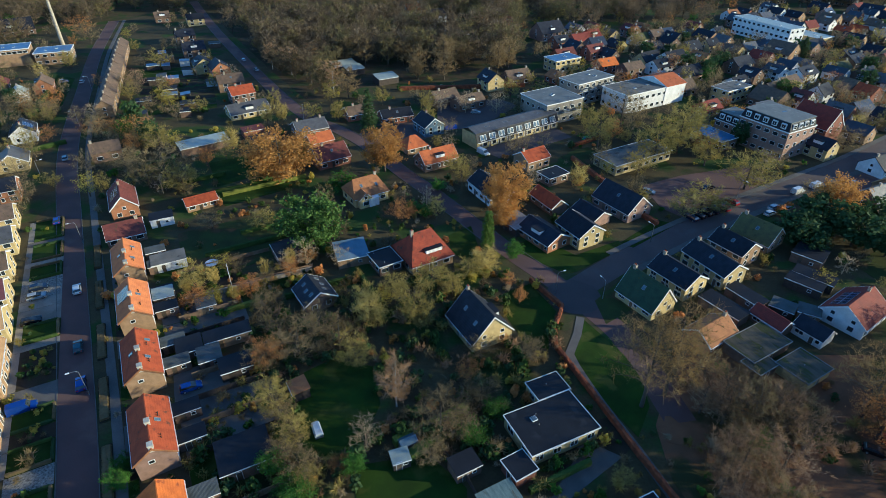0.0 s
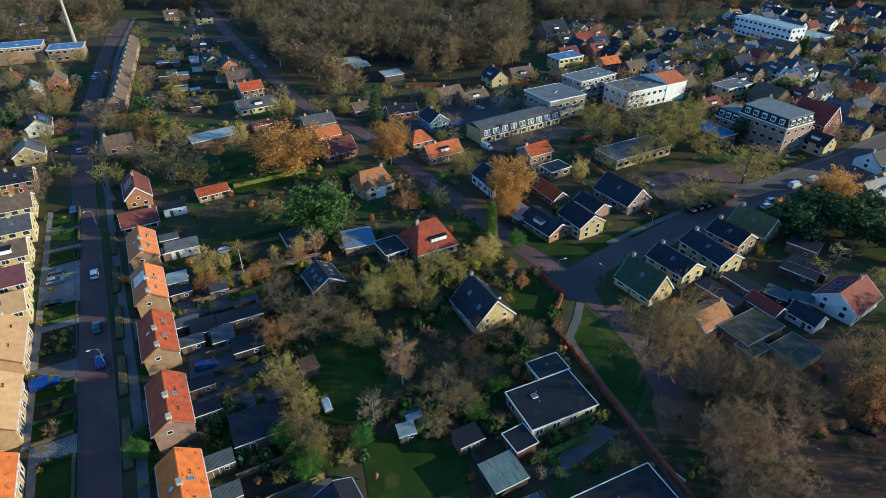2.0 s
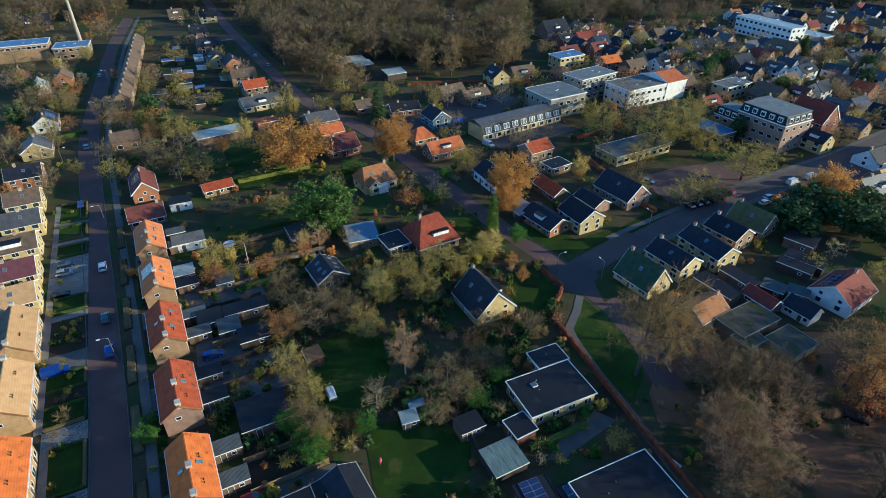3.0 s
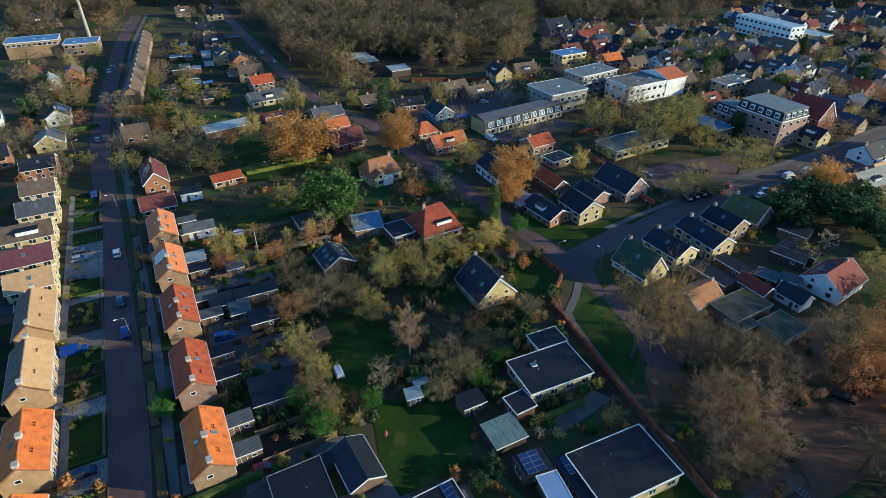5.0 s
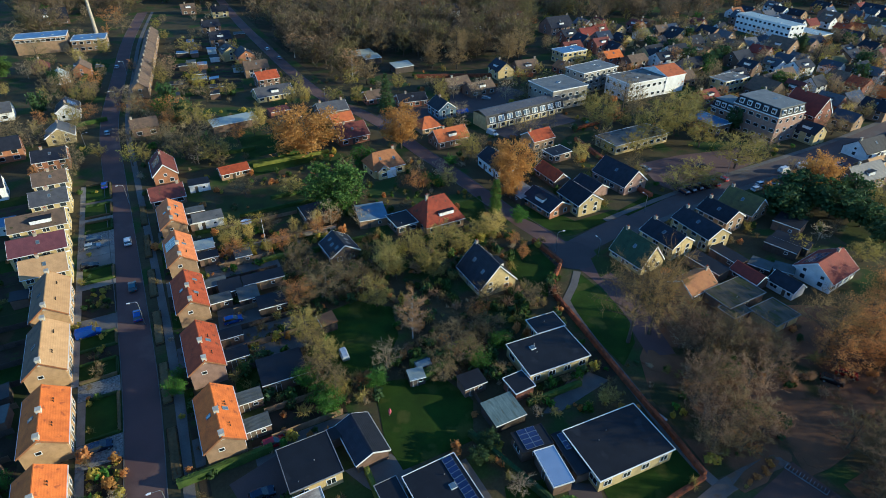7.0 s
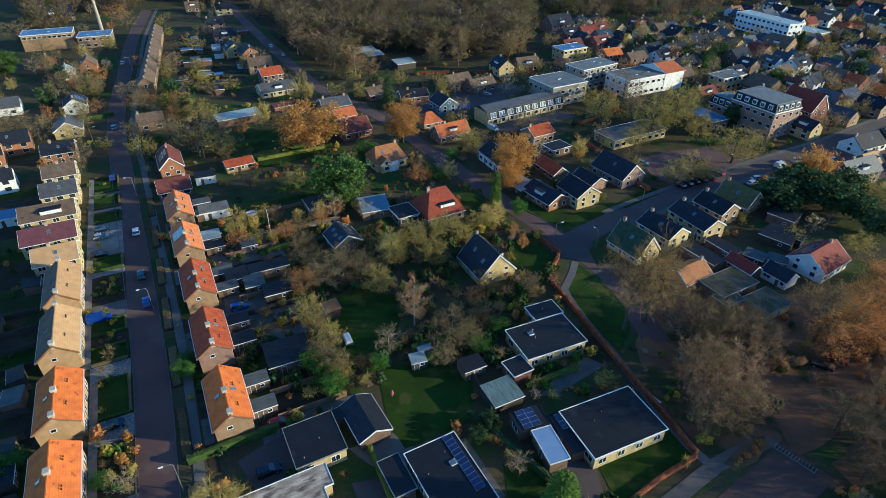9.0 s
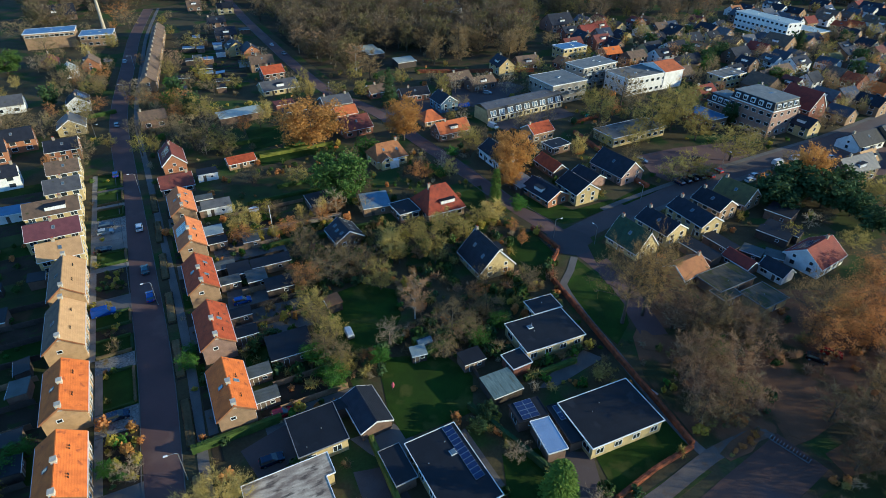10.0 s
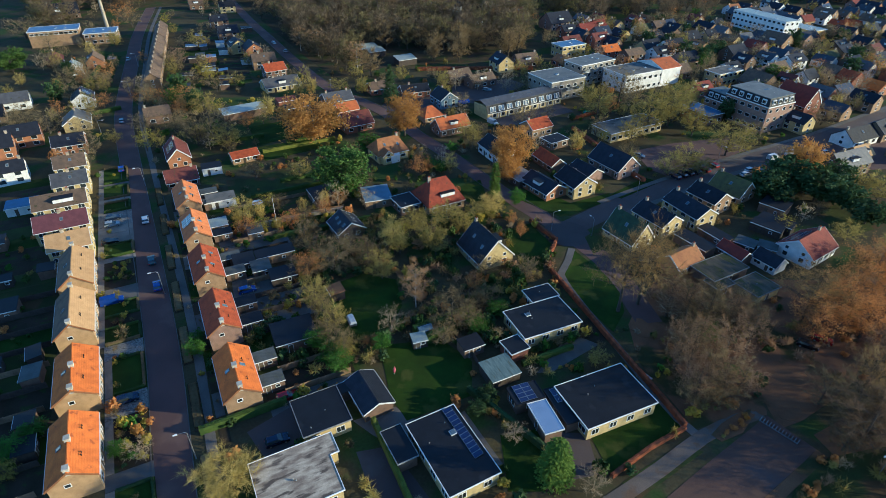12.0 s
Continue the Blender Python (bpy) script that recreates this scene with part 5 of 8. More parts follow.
# houses with their gables to the street, further up
for (x, y, L, roof, wall, dm, ch) in ((-98.5, 91.2, 9.6, "tile_tan", "brick_cream", 0, 0.4), (-105.8, 100.4, 12.5, "tile_purple", "brick_cream", 0, 0.5), (-112.9, 111.6, 13.4, "tile_brown", "brick_cream", 1, 0.7),
                                  (-117.6, 124.7, 9.4, "tile_grey", "brick_cream", 0, 0.5), (-124.6, 136.7, 9.0, "tile_brown", "brick_cream", 0, 0.5), (-134.8, 153.3, 10.0, "tile_dark", "brick_orange", 0, 0.3)):
    keep(x, y, 6.5)
    house(x, y, 29, L, 8.6, 4.1, 6.4, roof, wall, "detached house with a %s roof, gable to the street" % roof.split("_")[1], chimneys=(ch,), dormers=(dm, 0), wide_dormer=5.0 * dm, lights=(1 - dm, 0), group="gabled houses")
keep(-142.5, 172.0, 7)
house(-145.3, 176.1, -61, 9.5, 9.0, 2.9, 5.9, "tile_grey", "brick_cream", "cream brick bungalow with a grey tiled roof")
keep(-153.5, 196.0, 7)
house(-156.6, 200.7, -61, 10.5, 8.0, 3.4, 6.1, "tile_dark", "plaster_white", "white rendered house with solar panels on the roof", panels=((1, 4, 2, 0),), chimneys=(0.8,))
keep(-85.5, 129.0, 6)
house(-86.8, 131.7, 29, 9.5, 8.0, 2.4, 4.8, "tile_darkred", "brick_brown", "low brick house with a brown-red tiled roof", chimneys=(0.9,))
keep(-92.0, 143.0, 7)
house(-94.6, 147.5, -61, 13.0, 7.0, 3.4, 6.7, "tile_darkred", "brick_orange", "steep-roofed brick house with white bargeboards", panels=((0, 5, 2, 0),))

# the long far terrace with stepped roofs
for k in range(13):
    p = Vector((-137.0, 222.0)).lerp(Vector((-179.0, 327.0)), (k + 0.5) / 13)
    keep(p.x, p.y, 6)
    house(p.x, p.y, 111.6, 8.3, 6.2, 4.4, 6.9 + 0.3 * (k % 2), "tile_brown", "brick_tan", "narrow terraced house with a worn brown tiled roof", chimneys=(0.05,), lights=(0, 0), windows="sides" if k else True, group="far terrace", name="terraced_house", lean=True, verge="tile_brown")

# ---- detached houses in the middle ----
keep(9, 93.7, 7)
h = house(7.9, 93.7, -61, 11.0, 9.8, 2.5, 7.7, "tile_dark", "brick_cream", "house with a steep slate-dark roof and cream gable", lights=(2, 0), dormers=(0, 1), chimneys=(0.0,))
keep(-5.2, 121.3, 7)
house(-5.2, 121.3, 30, 11.6, 11.0, 2.8, 8.3, "tile_villa", "brick_tan", "red-tiled hipped villa with a white dormer", hip=3.2, wide_dormer=4.6, dormers=(1, 0), chimneys=(0.22,))
keep(-12.9, 115.5, 6)
flat(-14.7, 117.9, 31, 6.6, 7.6, 2.9, "bitumen", "brick_brown", "flat-roofed extension with a white roof edge", name="extension", word="house")
keep(-23.8, 120.5, 5.5)
h = shed(-23.6, 120.8, 20, 8.0, 6.5, 2.6, "roof_zinc", "wood_tan", "timber barn with a blue-grey metal roof", 1.4)
keep(-31.5, 103.5, 5.5)
house(-29.8, 104.0, -57, 8.0, 7.4, 2.5, 4.9, "tile_dark", "brick_brown", "low annexe with a dark roof and roof lights", lights=(3, 3), chimneys=())
keep(-23.3, 150.9, 7)
house(-23.8, 154.3, 33, 11.0, 9.0, 3.1, 6.9, "tile_rust", "brick_cream", "villa with a rust-brown hipped roof and porch", hip=1.6, chimneys=(0.85,), dormers=(0, 0), lights=(2, 0), porch=True, bay=(-2.6, 4.0, 1.4))
keep(-72.5, 149.0, 4.5)
house(-72.5, 149.2, 33, 9.0, 5.0, 2.2, 3.5, "tile_red", "brick_tan", "small outbuilding with a red-brown tiled roof", chimneys=(), name="outbuilding", kind_word="outbuilding")
keep(-38.2, 176.5, 7)
house(-39.2, 180.3, 33, 11.5, 10.0, 2.9, 6.2, "tile_darkred", "brick_red", "brick house with a broad dark red roof", lights=(1, 0))
keep(-43.5, 188.0, 5)
house(-44.6, 192.3, 33, 8.8, 6.0, 3.4, 5.6, "tile_clay", "brick_red", "small house with a bright orange roof")
keep(-50.5, 201.0, 6.5)
house(-50.9, 205.8, 29, 12.0, 9.0, 3.0, 5.4, "tile_grey", "brick_brown", "low house with a grey roof", chimneys=(0.1, 0.9))
keep(-85.7, 236.5, 6)
house(-87.6, 242.4, 33, 10.0, 8.0, 4.2, 6.7, "tile_red", "brick_brown", "house with a red tiled roof", dormers=(0, 0))
keep(-79.2, 223.3, 8)
house(-80.5, 226.4, 33, 16.0, 9.5, 2.4, 5.0, "tile_grey", "brick_cream", "long bungalow with a grey roof and a dormer", dormers=(1, 0))
keep(-86, 190.5, 8)
shed(-86.3, 191.0, 35, 17.0, 6.5, 2.8, "roof_metal", "brick_brown", "long shed with a pale green metal roof", 0.6)
keep(-34, 219, 6)
house(-34.6, 223.1, 29, 11.0, 8.0, 2.6, 4.8, "tile_brown", "brick_red", "low house with a brown roof")
keep(-18.8, 215.5, 6.5)
house(-19.1, 219.3, 22, 12.5, 7.5, 2.7, 4.8, "tile_dark", "brick_red", "low house with red walls and a dark roof", lights=(1, 0))
keep(-5.7, 203.5, 6)
house(-5.5, 207.7, -60, 9.8, 8.0, 3.7, 6.6, "tile_dark", "wood_blue", "dark boarded house with white bargeboards")
keep(-2.3, 174.2, 7)
house(-2.3, 178.1, 31, 13.0, 7.5, 2.9, 5.9, "tile_clay", "brick_brown", "long house with a bright orange roof", dormers=(1, 0))
keep(-11, 186, 5)
house(-10.8, 190.4, 31, 8.0, 7.4, 2.4, 5.3, "tile_clay", "brick_tan", "hipped outbuilding with an orange tiled roof", hip=2.8, chimneys=(), windows="sides")
keep(15, 151, 7)
house(14.5, 155.7, -62, 13.0, 8.0, 3.4, 6.1, "tile_dark", "plaster_white", "white house with a dark blue-grey roof", chimneys=())
keep(29.5, 173.8, 6)
house(30.2, 177.7, 33, 9.6, 7.5, 3.5, 5.8, "tile_red", "brick_tan", "brick house with a red tiled roof", chimneys=(0.05,))
keep(35, 166, 5)
flat(35.6, 166.0, 33, 8.5, 6.5, 3.0, "bitumen", "brick_brown", "flat-roofed annexe with white windows", name="extension")

# corner group beside the junction
keep(36.3, 127.8, 6.5)
house(37.2, 131.3, -61, 9.8, 8.4, 3.9, 6.6, "tile_dark", "brick_cream", "cream brick house with a dark roof at the corner", chimneys=(), porch=False, lights=(0, 0))
keep(28.0, 128.5, 6.5)
house(27.4, 130.7, -55, 12.0, 8.2, 2.4, 4.6, "tile_dark", "brick_orange", "low wing with a dark roof and white dormer", dormers=(1, 0), chimneys=())
keep(20, 136, 5)
shed(20.4, 136.4, -58, 8.0, 6.0, 2.5, "lead_grey", "wood_dark", "car shelter with a pale blue-grey roof", 0.6)
keep(51.8, 143.4, 8)
house(52.8, 147.3, -57, 13.8, 9.6, 3.0, 7.0, "tile_dark", "brick_pink", "large house with a dark roof and brick gable", lights=(1, 0), chimneys=())
keep(41.5, 139.0, 5)
house(42.6, 141.6, -57, 9.0, 6.5, 2.4, 4.2, "tile_dark", "brick_pink", "low garage wing with a dark roof", chimneys=(), windows="sides")
keep(31.0, 148.0, 5)
house(31.5, 149.0, -62, 11.0, 5.5, 2.5, 4.6, "tile_red", "brick_brown", "long low outbuilding with a red roof", chimneys=(), windows="sides", name="outbuilding", kind_word="outbuilding")

# houses on the near side of the village street
for (x, y, a, L, W, ev, rd, roof, wall, word) in (
        (46.9, 103.2, -57, 10.5, 7.9, 2.4, 7.2, "tile_green", "brick_cream", "house with a moss-green tiled roof and cream gable"),
        (56.4, 110.2, -58, 11.0, 7.8, 3.7, 6.1, "tile_dark", "brick_cream", "narrow house with a black tiled roof and cream gable"),
        (67.0, 115.1, -63, 13.0, 7.6, 4.1, 6.4, "tile_dark", "brick_cream", "long house with a dark roof and sunlit cream gable"),
        (75.3, 122.6, -58, 9.8, 7.6, 4.0, 6.4, "tile_dark", "brick_tan", "house with a dark tiled roof and tan gable"),
        (85.0, 129.8, -52, 10.5, 9.0, 2.7, 6.4, "tile_olive", "brick_tan", "house with a mossy olive tiled roof")):
    keep(x, y, L / 2 + 0.5)
    house(x, y, a, L, W, ev, rd, roof, wall, word, lights=(1, 0), chimneys=(0.05,))
keep(90.6, 97.4, 7)
house(91.8, 97.6, 35, 12.0, 9.2, 3.0, 6.2, "tile_maroon", "plaster_white", "white rendered house with a red roof and solar panels", panels=((1, 7, 2, 1.2),), chimneys=(0.8,))
keep(80.0, 90.5, 4)
house(79.6, 91.6, -58, 6.5, 4.6, 2.3, 4.0, "tile_dark", "plaster_white", "small white garage with a dark roof", chimneys=(), windows="sides", name="garage", kind_word="garage")
keep(72.3, 95.0, 4)
house(72.3, 95.3, -60, 7.6, 4.2, 2.2, 3.6, "tile_maroon", "brick_brown", "small shed with a red tiled roof", chimneys=(), windows="sides", name="garage", kind_word="garage")
for x, y, a, L, W, h, roof, wall, word in (
        (63.5, 99.5, -58, 10.0, 4.0, 2.4, "bitumen", "brick_brown", "long low shed with a dark felt roof"), (90.0, 110.5, -45, 9.0, 3.6, 2.5, "bitumen", "wood_dark", "dark boarded shed with white edges"),
        (86.4, 108.0, -45, 8.0, 3.2, 2.4, "bitumen", "wood_dark", "dark boarded shed with white edges"), (94.0, 120.0, -45, 7.0, 6.0, 2.8, "bitumen", "brick_brown", "flat annexe behind a house"),
        (77.0, 99.5, -40, 5.0, 3.6, 2.2, "corrugated", "wood_dark", "shed with a grey corrugated roof"), (82.0, 97.8, -30, 4.5, 3.4, 2.2, "corrugated", "wood_tan", "shed with a grey corrugated roof"),
        (70.4, 103.4, -60, 8.6, 3.4, 2.3, "bitumen", "brick_brown", "long low shed with a dark felt roof")):
    keep(x, y, max(L, W) / 2)
    shed(x, y, a, L, W, h, roof, wall, word, 0.35)

keep(57.0, 90.6, 4.5)
house(57.0, 90.8, 33, 9.2, 6.4, 2.5, 4.8, "tile_rust", "brick_orange", "low brick outhouse with a rust-brown roof among oaks", chimneys=(0.95,), windows="sides", name="outbuilding", kind_word="outbuilding")
for x, y, L, W, h, wall, word in ((65.4, 87.3, 12.5, 7.4, 2.7, "brick_brown", "flat-roofed workshop with weathered grey roofing"), (71.6, 80.6, 8.4, 7.0, 2.5, "brick_cream", "flat-roofed workshop with a pale end wall"),
                                 (63.2, 81.4, 6.0, 4.6, 2.4, "brick_brown", "low mossy flat-roofed workshop wing")):
    keep(x, y, L / 2)
    flat(x, y, 30, L, W, h, "roof_mossy", wall, word, "lead_grey", False, "workshop", word="workshop", vents=1)

# ---- flat-roofed bungalows in front ----
A = -65
for (x, y, a, L, W, h, roof, wall, edge, win, word, nm, sk) in (
        (19.2, 66.4, A, 9.6, 14.2, 3.1, "bitumen", "brick_cream", "paint_white", True, "flat-roofed bungalow with black roofing and white edge", "bungalow", 1),
        (12.6, 57.9, A + 5, 4.6, 4.6, 2.7, "bitumen", "brick_red", "paint_white", False, "small flat-roofed brick garage", "garage", 0),
        (28.2, 44.6, A, 10.8, 15.4, 3.25, "bitumen", "brick_cream", "paint_white", True, "wide flat-roofed bungalow with black roofing", "bungalow", 0),
        (16.6, 39.6, A - 5, 7.2, 3.8, 2.8, "roof_white", "brick_brown", "paint_white", False, "garage with a pale reflective roof", "garage", 0),
        (13.6, 44.9, A - 3, 4.4, 6.0, 2.9, "bitumen", "brick_brown", "bitumen", True, "flat annexe with solar panels", "extension", 0),
        (19.9, 42.4, A - 3, 8.6, 3.0, 2.75, "bitumen", "brick_brown", "bitumen", False, "low flat-roofed link building", "extension", 0),
        (0.0, 32.2, -60, 15.8, 9.6, 3.2, "bitumen", "brick_cream", "paint_white", True, "flat-roofed bungalow with a row of solar panels", "bungalow", 1),
        (-8.9, 33.0, -60, 7.4, 3.9, 2.8, "bitumen", "brick_brown", "lead_grey", False, "flat-roofed garage with a grey edge", "garage", 0),
        (-23.5, 39.3, -61, 9.0, 8.8, 3.2, "bitumen", "brick_cream", "lead_grey", True, "square flat-roofed house with a pale front edge", "bungalow", 0),
        (-24.7, 25.85, -61, 11.5, 12.5, 3.3, "roof_weathered", "brick_cream", "paint_white", True, "flat-roofed house with weathered grey roofing", "bungalow", 0)):
    keep(x, y, max(L, W) / 2)
    ob = flat(x, y, a, L, W, h, roof, wall, word, edge, win, nm, skylights=sk, vents=2 if L > 8 else 0, word="garage" if nm == "garage" else "house", bay=(-1.4, 1.5) if roof == "roof_weathered" else None)
    if nm == "extension" and L < 5:
        panel_array(ob, pose(-0.1, -0.3, h - 0.02, 0, 0, 0), 4, 2)
    if nm == "extension" and L > 5:
        panel_array(ob, pose(-2.2, 0.0, h - 0.02, 0, 0, 90), 1, 2)
    if x == 0.0:
        panel_array(ob, pose(-1.9, 3.1, h + 0.12, 0, 0, 0) @ pose(0, 0, 0, 10, 0, 0), 11, 1)
flat(19.8, 74.75, 25, 7.1, 4.9, 3.1, "bitumen", "brick_cream", "wing of a flat-roofed bungalow", name="extension", vents=1)
keep(20.8, 73, 4)
keep(-16.3, 44.5, 5.5)
house(-15.6, 44.6, -58, 9.0, 5.6, 2.3, 3.6, "tile_dark", "brick_brown", "small outbuilding with a dark blue-black roof", chimneys=(), windows="sides", name="outbuilding", kind_word="outbuilding")
shed(-20.2, 45.6, -148, 9.5, 2.4, 2.2, "bitumen", "wood_dark", "lean-to with a dark felt roof", 0.2)
keep(9.0, 51.4, 4)
shed(9.2, 51.6, 28, 6.2, 5.4, 2.2, "roof_teal", "wood_dark", "car shelter with translucent corrugated roofing", 0.2, win=False)
shed(3.6, 58.6, 28, 4.6, 3.4, 2.3, "bitumen", "brick_brown", "garden store with a dark roof", 0.2)
keep(3.6, 58.6, 3)

# ---- larger buildings beyond ----
keep(67.2, 180.2, 14)
flat(65.2, 180.0, 30, 26.0, 11.0, 3.7, "roof_gravel", "brick_cream", "long low school building with a gravel roof", word="school", name="school", vents=4)
def mansard_row(x, y, ang, L, W):
    """A long row with a steep dark front slope, pairs of tall white windows in it and a low grey roof behind."""
    ob = thing("row_house", "long row of houses with a steep dark front and white windows", "row house", pose(x, y, 0, 0, 0, ang), "row houses")
    hx, hy = L / 2, W / 2
    part("wall", Geo().prism([(-hy, 0), (hy, 0), (hy, 5.0), (-hy + 1.3, 5.2), (-hy, 2.6)], -hx, hx, "x"), "brick_cream", ob)
    part("roof", Geo().prism([(-hy - 0.25, 2.45), (-hy - 0.1, 2.45), (-hy + 1.2, 5.25), (-hy + 1.1, 5.4)], -hx - 0.15, hx + 0.15, "x"), "tile_dark", ob, "steep dark tiled front slope")
    part("roof", Geo().prism([(-hy + 1.0, 5.42), (1.0, 6.5), (hy + 0.3, 4.95), (hy + 0.3, 5.15), (1.0, 6.72), (-hy + 0.95, 5.62)], -hx - 0.15, hx + 0.15, "x"), "tile_grey", ob, "low grey tiled roof")
    part("gutter", Geo().box(-hx, hx, -hy - 0.4, -hy - 0.26, 2.42, 2.55), "paint_white", ob)
    for k in range(9):
        px = (k - 4) * L / 9.3
        for d in (-0.75, 0.75):
            m = Matrix.Translation((px + d, -hy + 0.02, 2.9)) @ Matrix.Rotation(radians(-20), 4, "X")
            w = part("window", ring([-0.6, -0.48, 0.48, 0.6], [0, 0.12, 1.9, 2.02], [(1, 1)], -0.22, 0.3), "paint_white", ob, m=m)
            part("pane", Geo().box(-0.48, 0.48, -0.14, -0.1, 0.12, 1.9), "glass_sky", w, "pale pane that mirrors the sky")
        if k % 2:
            for d in (-0.8, 0.0, 0.8):
                skylight(ob, Matrix.Translation((px + d, -1.0, 6.17)) @ Matrix.Rotation(0.2, 4, "X"), 0.55, 0.8)
        door_part(ob, Matrix.Translation((px - 1.0, -hy - 0.012, 0)))
        window(ob, Matrix.Translation((px + 0.8, -hy - 0.012, 0.6)), 1.9, 1.5)
    return ob


mansard_row(26.0, 204.8, 33.6, 39.0, 9.4)
for k in (-1, 0, 1):
    keep(26.0 + 13 * k * math.cos(radians(34)), 204.8 + 13 * k * math.sin(radians(34)), 8)
for (x, y, a, L, W, h, roof, wall, word) in (
        (44.0, 224.5, 31, 19.0, 17.0, 8.6, "roof_felt", "brick_grey", "apartment block with a grey flat roof and balconies"), (62.5, 246.0, 35, 22.0, 12.0, 9.6, "roof_felt", "brick_grey", "three-storey apartment block with a flat grey roof"),
        (86.0, 240.5, 30, 34.0, 15.0, 8.0, "roof_gravel", "plaster_white", "white shop and apartment building"), (109.7, 203.3, -61, 11.0, 10.0, 6.2, "roof_gravel", "brick_pink", "brick apartment wing with tall white windows"),
        (118.9, 192.8, -61, 19.4, 15.5, 10.3, "roof_felt", "brick_pink", "four-storey brick apartment building with pale flat roof"), (192.0, 352.0, -66, 40.0, 12.0, 10.0, "roof_metal", "plaster_white", "long white office block with window bands"),
        (213.0, 345.0, -62, 24.0, 12.0, 5.0, "roof_metal", "brick_cream", "low wing of an office block"), (-226.0, 298.5, 26, 25.0, 14.0, 8.4, "roof_blue", "brick_tan", "school hall with a bluish flat roof"),
        (-203.5, 304.5, 22, 17.0, 14.0, 6.2, "roof_blue", "brick_tan", "flat-roofed wing of a school"), (99.0, 196.5, -61, 15.0, 9.0, 4.0, "roof_blue", "brick_brown", "low building with a bright blue roof"),
        (126.0, 245.0, 30, 16.0, 9.0, 6.0, "roof_gravel", "brick_cream", "flat-roofed cream-coloured village shop"), (60.0, 290.0, 30, 16.0, 10.0, 6.2, "roof_blue", "brick_cream", "flat-roofed shop with pale front")):
    keep(x, y, max(L, W) * 0.55)
    flat(x, y, a, L, W, h, roof, wall, word, word="apartment block" if h > 8 else "building", name="apartment_building" if h > 8 else "building", vents=5, skylights=2, attic="four-storey" in word or "wing with" in word, balconies=wall == "brick_grey", windows="school hall" not in word, door=False)
    if "school hall" in word:                         # one band of high windows under the roof
        hall = [o for o in scene.objects if o.get("label") == word][0]
        for k in range(10):
            plain_window(hall, Matrix.Translation(((k - 4.5) * 2.35, -W / 2 + 0.238, h - 2.3)), 2.1, 1.3)
house(95.6, 246.4, 30, 12.0, 15.5, 7.96, 10.4, "tile_clay", "plaster_white", "orange tiled roof section over white building", chimneys=(), windows=False, z=0.03)
keep(137.0, 199.0, 7)
house(137.0, 199.0, -61, 14.0, 10.0, 7.5, 13.5, "tile_maroon", "brick_red", "tall old brick building with a steep red roof")
ob = thing("boiler_stack", "tall pale concrete boiler chimney behind the school", "chimney stack", pose(-213.6, 329.0, 0))
part("shaft", Geo().tube((0, 0, -0.5), (0, 0, 26), 1.1, 0.75, 12).tube((0, 0, 26), (0, 0, 26.5), 0.9, 0.9, 12), "chimney_stone", ob)
for x, y, L, W in ((-50.0, 289.0, 12.0, 8.0), (-44.0, 282.0, 9.0, 6.0), (-27.0, 268.0, 10.0, 7.0)):
    keep(x, y, 6)
    shed(x, y, 30, L, W, 3.0, "roof_metal", "wood_dark", "field barn with a pale green roof at the wood's edge", 0.8, win=False)


def town_house(x, y, ang, L, W, roof, wall):
    r = random.Random(int(x * 3 + y * 7))
    if not free(x, y, 2.0):
        return
    L, W = L * 0.94, W * 0.94
    keep(x, y, max(L, W) * 0.5)
    ev = r.choice((2.8, 3.4, 4.2, 4.4))
    house(x, y, ang + r.uniform(-5, 5), L, W, ev, ev + W * r.uniform(0.32, 0.42), roof, wall, "village house with a %s tiled roof and brick walls" % roof.split("_")[1], chimneys=(r.choice((0.05, 0.3, 0.95)),),
          dormers=(1 if r.random() < 0.35 and ev < 4.5 else 0, 0), lights=(r.choice((0, 1)), 0), lean=True, group="village houses")



# ---- village houses beyond ----
town_house(133.5, 342.3, -60, 10.0, 9.0, "tile_dark", "brick_cream")
town_house(152.9, 343.4, -60, 13.0, 10.0, "tile_dark", "brick_tan")
town_house(146.1, 354.2, -60, 9.0, 8.0, "tile_brown", "brick_tan")
town_house(234.1, 401.0, -60, 12.0, 9.0, "tile_dark", "brick_tan")
town_house(262.3, 421.4, -60, 13.0, 9.0, "tile_dark", "brick_orange")
town_house(249.9, 386.7, -60, 12.0, 9.0, "tile_brown", "brick_tan")
town_house(293.8, 413.0, -60, 15.0, 10.0, "tile_dark", "brick_orange")
town_house(240.1, 355.0, -60, 10.0, 7.0, "tile_red", "brick_tan")
town_house(254.8, 364.1, -60, 10.0, 7.0, "tile_red", "brick_orange")
town_house(179.8, 308.2, -60, 15.0, 13.0, "tile_brown", "brick_tan")
town_house(170.9, 270.3, 30, 13.0, 9.0, "tile_dark", "plaster_white")
town_house(211.5, 297.4, 30, 14.0, 9.0, "tile_dark", "brick_tan")
town_house(228.6, 308.4, -60, 10.0, 9.0, "tile_dark", "brick_cream")
town_house(218.2, 278.2, 30, 14.0, 10.0, "tile_dark", "brick_brown")
town_house(197.2, 284.9, 30, 10.0, 8.0, "tile_olive", "brick_tan")
town_house(122.7, 248.0, -60, 12.0, 11.0, "tile_brown", "brick_tan")
town_house(138.6, 235.4, -60, 14.0, 12.0, "tile_brown", "brick_brown")
town_house(145.9, 200.0, 30, 14.0, 12.0, "tile_brown", "brick_brown")
town_house(181.3, 252.9, -60, 10.0, 9.0, "tile_brown", "brick_tan")
town_house(185.1, 243.9, -60, 9.0, 9.0, "tile_red", "brick_red")
